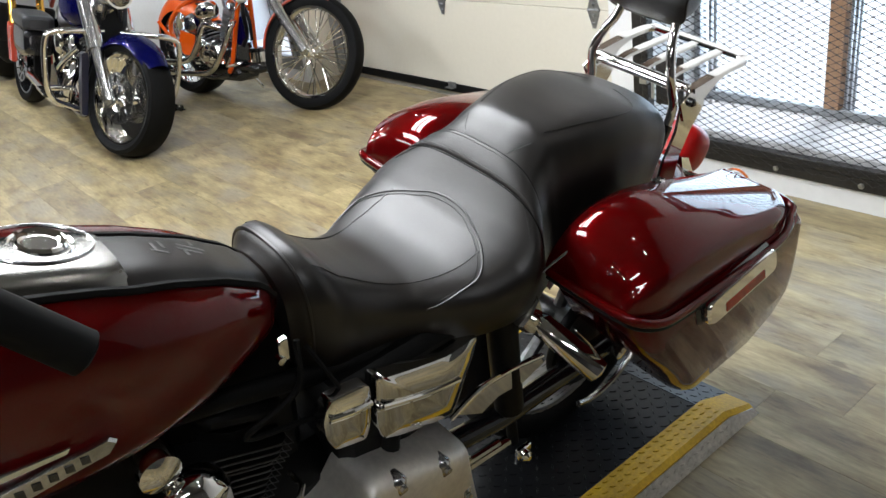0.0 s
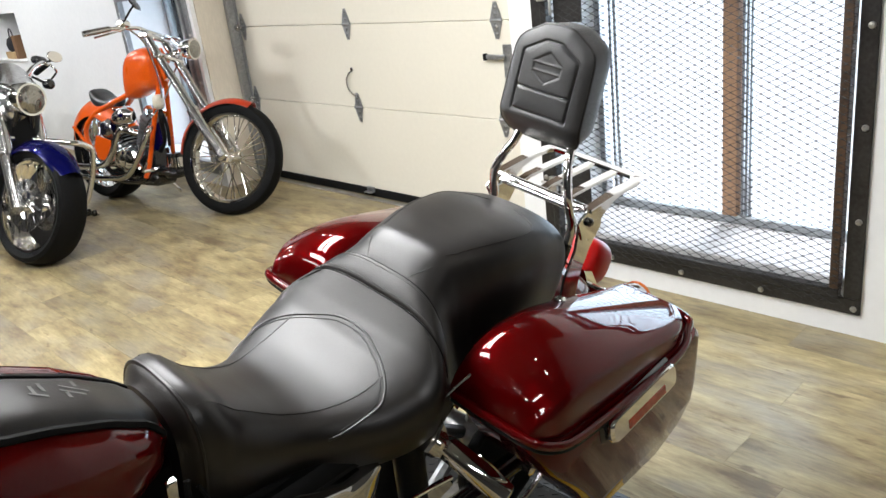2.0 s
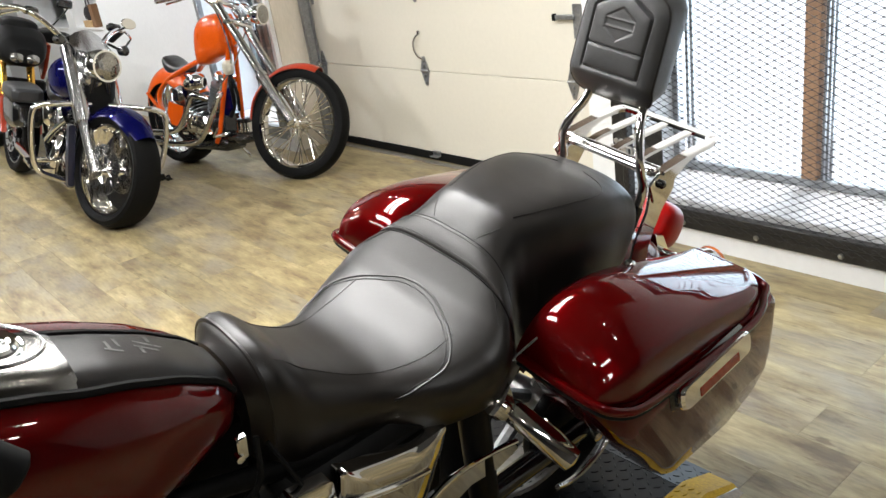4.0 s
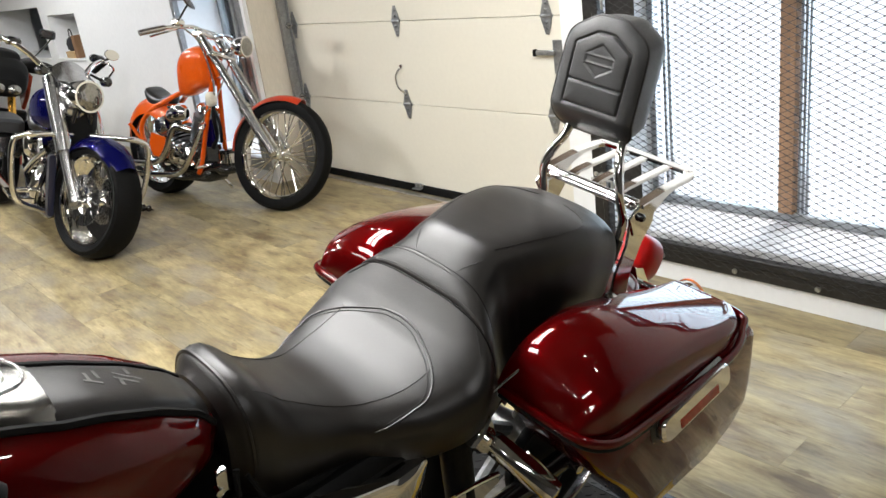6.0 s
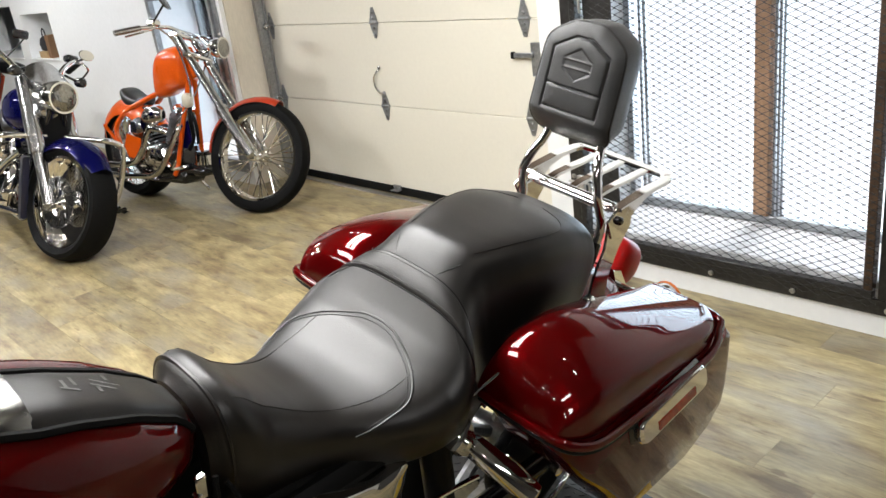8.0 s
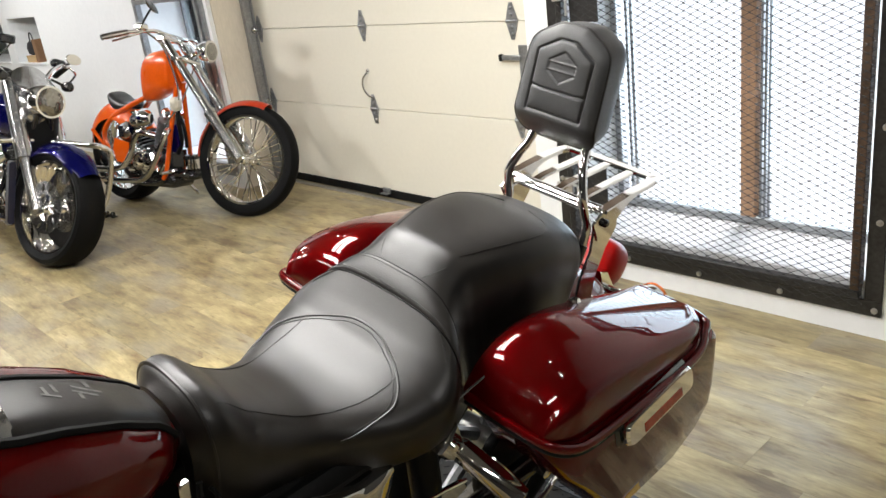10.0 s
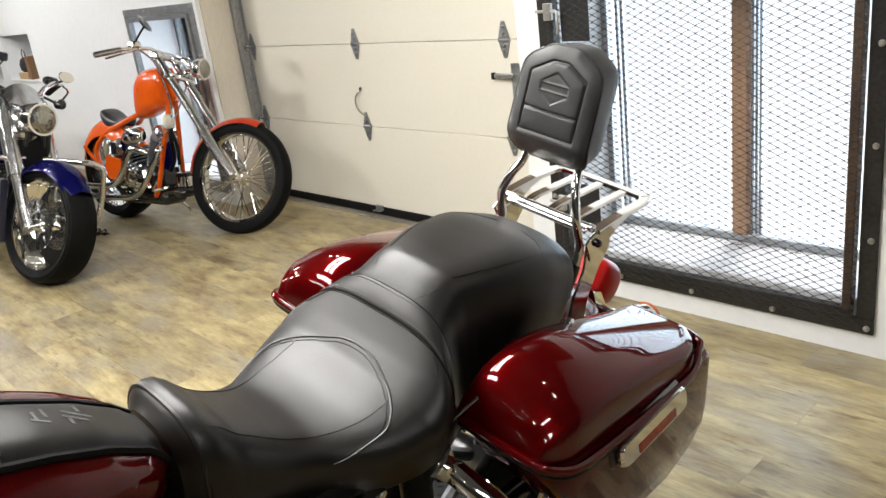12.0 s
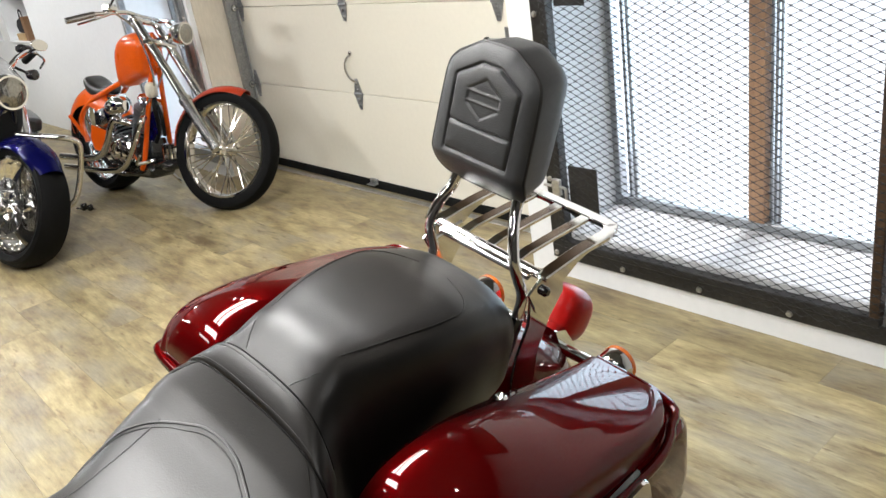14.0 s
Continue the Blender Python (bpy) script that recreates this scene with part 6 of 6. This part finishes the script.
part("foot_control", cat(tube([(-0.08, 0.62, 0.24), (-0.22, 0.60, 0.24)], 0.012, 8), tube([(-0.22, 0.60, 0.24), (-0.24, 0.52, 0.30)], 0.007, 6)), chrome, chop)
part("cable", cat(tube([tuple(steer @ Vector((-0.22, 0.61, 1.075))), (-0.10, 0.57, 0.99), (-0.05, 0.55, 0.7), (-0.08, 0.7, 0.5)], 0.006, 6, 6), tube([(0.05, 0.60, 1.04), (0.1, 0.5, 1.0), (0.02, 0.55, 0.75), (0.0, 0.75, 0.5)], 0.005, 6, 6)), dull_chrome, chop, "braided cables")
part("side_stand", tube([(0.1, 0.85, 0.18), (0.2, 0.80, 0.04), (0.225, 0.80, -0.03)], 0.01, 8), chrome, chop)

# ---- blue cruiser: origin under its front wheel ----
cru = thing("cruiser_motorcycle", pose(-0.808, -1.777, 0.0, 0, 0, 83) @ pose(0, 0, 0, 0, 17, 0), "deep blue cruiser with chrome engine guard and round headlamp", "motorcycle")
R2 = 0.328
turn2 = (pose(-0.808, -1.777, 0.0, 0, 0, 83) @ pose(0, 0, 0, 0, 17, 0)).inverted() @ pose(-0.746, -1.705, 0.008, 0, 0, 101.5) @ pose(0, 0, 0, 0, 19.5, 0) @ pose(0, 0.119, R2 - 0.008, -24.7, 0, 0) @ pose(0, 0, 0, 0, 0, 3.8) @ pose(0, 0, 0, 24.7, 0, 0) @ pose(0, 0, -R2)
wheel_of(cru, "front_wheel", R2, 0.165, chrome, 0, 0, turn2 @ pose(0, 0, R2), disc=-0.075, cast=6, label="chrome cast front wheel")
for s in (1, -1):
    f = part("fork_leg", moved(cat(tube([(0.11 * s, 0.02, R2 - 0.02), (0.11 * s, 0.165, 0.60)], 0.033, 14), tube([(0.11 * s, 0.16, 0.585), (0.11 * s, 0.352, 1.0)], 0.046, 16)), turn2), dull_chrome, cru, "thick satin chrome fork leg")
    part("fork_cap", moved(turned([(0.03, 0), (0.03, 0.015), (0.012, 0.025)], 14), turn2 @ pose(0.11 * s, 0.352, 1.0, -25)), chrome, f)
    part("caliper", moved(box(0.085 * s - 0.02, 0.085 * s + 0.02, 0.05, 0.12, R2 + 0.0, R2 + 0.10, 0.012), turn2), dull_chrome, f)
part("front_fender", arc_fender(0, R2, R2 + 0.035, 0.098, 28, 146, turn2, 0.065), blue_paint, cru, "deep blue valanced front fender")
fm = turn2 @ pose(0, 0.19, 0.912)
hl = part("headlamp", moved(turned([(0.03, 0.14), (0.08, 0.10), (0.094, 0.03), (0.096, -0.05), (0.090, -0.062)], 32, "y"), fm), chrome, cru, "large round chrome headlamp")
part("lens", moved(turned([(0.089, -0.056), (0.07, -0.068), (0.035, -0.078), (0.002, -0.08)], 32, "y"), fm), lens_glass, hl, "clear headlamp lens")
part("lamp_nacelle", moved(blob([(0.17, 0.86, 0.03, 0.03), (0.20, 0.87, 0.085, 0.09), (0.27, 0.88, 0.11, 0.11), (0.36, 0.91, 0.12, 0.11), (0.43, 0.95, 0.07, 0.06)], 22, 0.75), turn2), dull_chrome, cru, "chrome headlamp nacelle")
part("fairing_screen", moved(loft([[(x, 0.24 + k * 0.1, 0.985 + k * (0.13 - x * x * 4)) for x in (-0.13 + 0.26 * i / 10 for i in range(11))] + [(x, 0.246 + k * 0.1, 0.985 + k * (0.13 - x * x * 4)) for x in (0.13 - 0.26 * i / 10 for i in range(11))] for k in (0, 0.5, 1.0)]), turn2), dull_chrome, cru, "small pale headlamp cowl")
for s in (1, -1):
    part("turn_signal", moved(cat(turned([(0.004, 0.05), (0.028, 0.03), (0.03, -0.01), (0.02, -0.02), (0.002, -0.022)], 18, "y"), tube([(0, 0.02, 0), (-0.08 * s, 0.05, 0.03)], 0.008, 8)), turn2 @ pose(0.2 * s, 0.279, 1.03)), black_gloss, cru, "black turn signal")
part("lower_cowl", moved(box(0.02, 0.065, 0.24, 0.28, 0.72, 0.80, 0.012), turn2), dark_orange, cru, "small red panel between the fork legs")
part("steering_neck", box(-0.09, 0.09, 0.32, 0.42, 0.45, 0.86, 0.03), black_engine, cru, "black steering neck and horn bracket")
hb = part("handlebar", moved(tube([(-0.41, 0.72, 1.15), (-0.37, 0.58, 1.185), (-0.30, 0.49, 1.184), (-0.2, 0.44, 1.127), (-0.09, 0.39, 1.04), (0.09, 0.39, 1.04), (0.2, 0.44, 1.127), (0.30, 0.49, 1.184), (0.37, 0.58, 1.185), (0.41, 0.72, 1.15)], 0.016, 10, 5), turn2), chrome, cru, "chrome handlebar")
for s in (1, -1):
    part("grip", moved(tube([(0.38 * s, 0.60, 1.182), (0.41 * s, 0.72, 1.15), (0.42 * s, 0.76, 1.14)], 0.022, 12), turn2), grip_rubber, hb, "black grip")
    part("lever", moved(tube([(0.33 * s, 0.48, 1.17), (0.40 * s, 0.52, 1.14), (0.46 * s, 0.66, 1.10)], 0.007, 6, 4), turn2), chrome, hb)
    if s > 0:
        part("mirror", moved(cat(tube([(0.27 * s, 0.47, 1.165), (0.26 * s, 0.42, 1.17), (0.27 * s, 0.37, 1.185)], 0.007, 8, 5), shifted(moved(turned([(0.002, 0.02), (0.04, 0.014), (0.052, 0), (0.048, -0.004)], 22, "y"), Matrix.Diagonal((1.0, 1, 0.62, 1))), 0.275 * s, 0.36, 1.205)), turn2), chrome, cru, "chrome mirror")
for s in (-0.3, 0.22):
    part("master_cylinder", moved(box(s, s + 0.08, 0.46, 0.52, 1.16, 1.205, 0.012), turn2), black_gloss, cru)
part("fuel_tank", moved(blob([(0.38, 0.82, 0.04, 0.04), (0.44, 0.81, 0.12, 0.11), (0.55, 0.80, 0.165, 0.14), (0.72, 0.79, 0.18, 0.145), (0.88, 0.77, 0.155, 0.12), (1.0, 0.74, 0.09, 0.07), (1.06, 0.73, 0.02, 0.02)], 26, 0.85), pose(-0.035, 0, 0)), blue_paint, cru, "deep blue fuel tank")
for s in (1, -1):
    part("engine_guard", tube([(0.05 * s, 0.32, 0.68), (0.22 * s, 0.26, 0.68), (0.315 * s, 0.255, 0.67), (0.36 * s, 0.256, 0.625), (0.36 * s, 0.28, 0.42), (0.325 * s, 0.30, 0.30), (0.22 * s, 0.40, 0.24), (0.10 * s, 0.46, 0.20)], 0.0165, 12, 6), chrome, cru, "bent chrome engine guard")
    part("lower_fairing", prism([(0.30, 0.56), (0.36, 0.56), (0.42, 0.34), (0.40, 0.18), (0.33, 0.20)], 0.15 * s - 0.018, 0.15 * s + 0.018, 0.01), material("dark_blue_plastic", (0.006, 0.008, 0.025), 0.35, vary=0.2), cru, "dark blue leg shield")
v_twin(cru, 0.66, 0.22, black_gloss, dull_chrome, 1.18)
part("air_box", moved(blob([(0.86, 0.55, 0.03, 0.05), (0.89, 0.55, 0.05, 0.08), (0.99, 0.55, 0.05, 0.08), (1.03, 0.55, 0.03, 0.05)], 20, 0.9), pose(-0.17, 0, 0)), chrome, cru, "oval chrome side cover")
part("highway_peg", cat(tube([(-0.34, 0.29, 0.36), (-0.20, 0.33, 0.355)], 0.015, 10), tube([(-0.15, 0.47, 0.57), (-0.2, 0.62, 0.48), (-0.22, 0.74, 0.41)], 0.02, 12, 5)), chrome, cru, "chrome rods behind the guard")
for s in (1, -1):
    bag_side = part("saddlebag", moved(blob([(1.33, 0.49, 0.06, 0.05), (1.35, 0.49, 0.09, 0.08), (1.50, 0.48, 0.10, 0.10), (1.85, 0.48, 0.10, 0.10), (1.95, 0.48, 0.06, 0.07)], 28, 0.4), pose(0.25 * s, 0.0, 0)), black_gloss, cru, "hard glossy black saddlebag, its lid greyed for sheen")
    part("lid", moved(blob([(1.32, 0.61, 0.06, 0.03), (1.34, 0.615, 0.095, 0.045), (1.50, 0.62, 0.106, 0.05), (1.85, 0.62, 0.106, 0.05), (1.96, 0.615, 0.06, 0.03)], 28, 0.45), pose(0.25 * s, 0, 0)), lid_sheen, bag_side, "black saddlebag lid, its sheen put into a grey colour")
    part("lid_seam", moved(tube([(-0.1, 1.38, 0.574), (-0.103, 1.5, 0.574), (-0.103, 1.8, 0.574)], 0.004, 6), pose(0.25 * s, 0.0, 0)), black_gloss, bag_side)
part("frame", cat(*[tube([(0.03 * s, 0.30, 0.85), (0.09 * s, 0.42, 0.5), (0.12 * s, 0.48, 0.18), (0.13 * s, 1.1, 0.18), (0.13 * s, 1.5, 0.34)], 0.018, 10, 5) for s in (1, -1)]), black_gloss, cru, "black frame")
part("exhaust_pipe", tube([(-0.13, 0.6, 0.5), (-0.2, 0.55, 0.34), (-0.22, 0.8, 0.2), (-0.24, 1.9, 0.2)], 0.035, 12, 6), chrome, cru, "chrome exhaust pipe")
part("floorboard", box(-0.34, -0.2, 0.55, 0.85, 0.26, 0.285, 0.006), black_gloss, cru)
part("seat", blob([(1.00, 0.70, 0.04, 0.02), (1.06, 0.66, 0.11, 0.04), (1.18, 0.64, 0.15, 0.045), (1.32, 0.68, 0.14, 0.045), (1.55, 0.71, 0.11, 0.04), (1.62, 0.71, 0.04, 0.02)], 22, 0.8), leather, cru, "black seat")
wheel_of(cru, "rear_wheel", 0.32, 0.15, chrome, 0, 0, pose(0, 1.62, 0.32), cast=6, label="chrome cast rear wheel")
part("rear_fender", arc_fender(1.62, 0.32, 0.36, 0.10, -5, 150, None, 0.05), blue_paint, cru, "deep blue rear fender")
part("side_stand", tube([(0.12, 0.9, 0.2), (0.21, 0.86, 0.04), (0.235, 0.86, -0.03)], 0.011, 8), black_gloss, cru)

# ---- black and orange street motorcycle ----
st = thing("street_motorcycle", pose(-3.03, -1.72, 0.015, 0, 0, 85) @ pose(0, 0, 0, 0, 20, 0), "black and orange street motorcycle with gold fork", "motorcycle")
turn3 = pose(0, 0.0, 0, 0, 0, 6)
wheel_of(st, "front_wheel", 0.30, 0.12, black_gloss, 0, 0, turn3 @ pose(0, 0, 0.30), disc=-0.07, cast=5, label="black cast front wheel")
for s in (1, -1):
    f = part("fork_leg", moved(tube([(0.10 * s, 0.10, 0.52), (0.10 * s, 0.31, 1.0)], 0.029, 14), turn3), gold_metal, st, "gold fork tube")
    part("fork_guard", moved(prism([(-0.02, 0.30), (0.05, 0.30), (0.13, 0.54), (0.12, 0.58), (0.05, 0.56)], 0.125 * s - 0.02, 0.125 * s + 0.02, 0.008), turn3), dark_orange, f, "orange fork guard")
    part("shroud", prism([(0.22, 0.98), (0.50, 1.02), (0.60, 0.84), (0.42, 0.70), (0.30, 0.80)], 0.20 * s - 0.015, 0.20 * s + 0.015, 0.008), dark_orange, st, "orange tank shroud")
    part("mirror", moved(cat(tube([(0.26 * s, 0.30, 1.12), (0.33 * s, 0.28, 1.22), (0.38 * s, 0.28, 1.30)], 0.006, 8, 4), box(0.34 * s - 0.06, 0.34 * s + 0.06, 0.25, 0.28, 1.28, 1.35, 0.012)), turn3), black_gloss, st, "black mirror")
part("front_fender", arc_fender(0, 0.34, 0.34, 0.085, 35, 140, turn3, 0.05), black_engine, st, "black front fender")
part("headlamp_shell", moved(blob([(-0.01, 0.88, 0.07, 0.05), (0.04, 0.91, 0.15, 0.11), (0.14, 0.95, 0.19, 0.15), (0.28, 0.98, 0.17, 0.13), (0.36, 1.0, 0.08, 0.06)], 22, 0.75), turn3), grip_rubber, st, "black headlamp shell")
for s in (1, -1):
    part("headlamp_lens", moved(blob([(-0.04, 0.0, 0.01, 0.01), (-0.02, 0.0, 0.045, 0.035), (0.03, 0.01, 0.05, 0.04)], 16, 0.8), turn3 @ pose(0.055 * s, 0.0, 0.86)), lens_glass, st, "clear headlamp lens")
for s in (1, -1):
    part("hand_guard", moved(blob([(0.26, 1.03, 0.02, 0.02), (0.29, 1.04, 0.11, 0.045), (0.36, 1.05, 0.13, 0.05), (0.42, 1.05, 0.05, 0.03)], 18, 0.7), turn3 @ pose(0.30 * s, 0, 0)), grip_rubber, st, "black hand guard")
part("instrument_cowl", moved(blob([(0.12, 1.06, 0.06, 0.03), (0.16, 1.09, 0.13, 0.05), (0.28, 1.11, 0.12, 0.05), (0.34, 1.1, 0.05, 0.03)], 18, 0.7), turn3), grip_rubber, st, "black instrument cowl")
part("radiator", box(-0.20, 0.20, 0.24, 0.30, 0.42, 0.70, 0.015), black_engine, st, "dark radiator with shroud")
part("handlebar", moved(tube([(-0.40, 0.54, 1.07), (-0.26, 0.42, 1.10), (-0.1, 0.35, 1.04), (0.1, 0.35, 1.04), (0.26, 0.42, 1.10), (0.40, 0.54, 1.07)], 0.018, 10, 5), turn3), black_gloss, st, "black handlebar")
part("fuel_tank", blob([(0.30, 0.9, 0.08, 0.06), (0.40, 0.93, 0.20, 0.14), (0.60, 0.93, 0.21, 0.14), (0.80, 0.86, 0.12, 0.08), (0.90, 0.82, 0.04, 0.03)], 22, 0.85), grip_rubber, st, "black fuel tank")
part("engine", cat(box(-0.17, 0.17, 0.34, 0.80, 0.24, 0.62, 0.05)), black_engine, st, "black engine block")
part("seat", blob([(0.84, 0.80, 0.06, 0.02), (0.95, 0.79, 0.13, 0.035), (1.2, 0.83, 0.12, 0.04), (1.4, 0.88, 0.06, 0.02)], 18, 0.8), leather, st, "black seat")
wheel_of(st, "rear_wheel", 0.31, 0.17, black_gloss, 0, 0, pose(0, 1.42, 0.31), cast=5, label="black cast rear wheel")
part("swingarm", cat(*[tube([(0.11 * s, 0.75, 0.40), (0.12 * s, 1.42, 0.31)], 0.025, 8) for s in (1, -1)]), dull_chrome, st)
part("side_stand", tube([(0.1, 0.7, 0.25), (0.2, 0.66, 0.04), (0.225, 0.66, -0.03)], 0.011, 8), black_gloss, st)

# ---- small parking dolly part on the floor ----
puck = thing("floor_bracket", pose(-1.53, -1.155, 0.0, 0, 0, 20), "small black and steel bracket lying on the floor", "bracket")
part("bar", tube([(-0.09, 0, 0.008), (0.07, 0.01, 0.008)], 0.007, 8), dull_chrome, puck)
part("clamp", cat(box(-0.03, 0.0, -0.02, 0.02, 0.0, 0.045, 0.008), box(0.03, 0.055, -0.018, 0.018, 0.0, 0.04, 0.008)), black_gloss, puck)


# ---- floor planks, each a piece of its own near the camera ----
PLW, PLL = 0.178, 1.21
floor_ob = bpy.data.objects["floor"]


plank_mesh = {}
far_planks = []
rng = random.Random(7)
y = WY - 48 * PLW
rows = []
while y < -0.001:
    rows.append((y, min(PLW, -y), LEFT, RIGHT) if y < WY - 0.01 else (y, min(PLW, -y), REC0, REC1))
    y += PLW
for y, top, xa, xb in rows:
    x = xa - rng.choice((0.0, 0.31, 0.62, 0.93, 0.17, 0.78))
    while x < xb:
        a, b = max(x, xa), min(x + PLL, xb)
        x += PLL
        if b - a < 0.01:
            continue
        g = box(0.0002, b - a - 0.0002, 0.0002, top - 0.0002, -0.006, 0.0, 0.0004)
        if a < -2.7 or y < -4.75:
            far_planks.append(shifted(g, a, y, 0))
            continue
        key = (round(b - a, 3), round(top, 3))
        if key not in plank_mesh:
            ob = part("plank", g, plank_wood, floor_ob, flat=True)
            plank_mesh[key] = ob.data
        else:
            ob = new("plank", plank_mesh[key])
            ob.parent = floor_ob
        ob.location = (a, y, 0)
p = part("far_planks", cat(*far_planks), plank_wood, floor_ob, "vinyl oak planks further off", flat=True)
p["kind"] = "stuff"
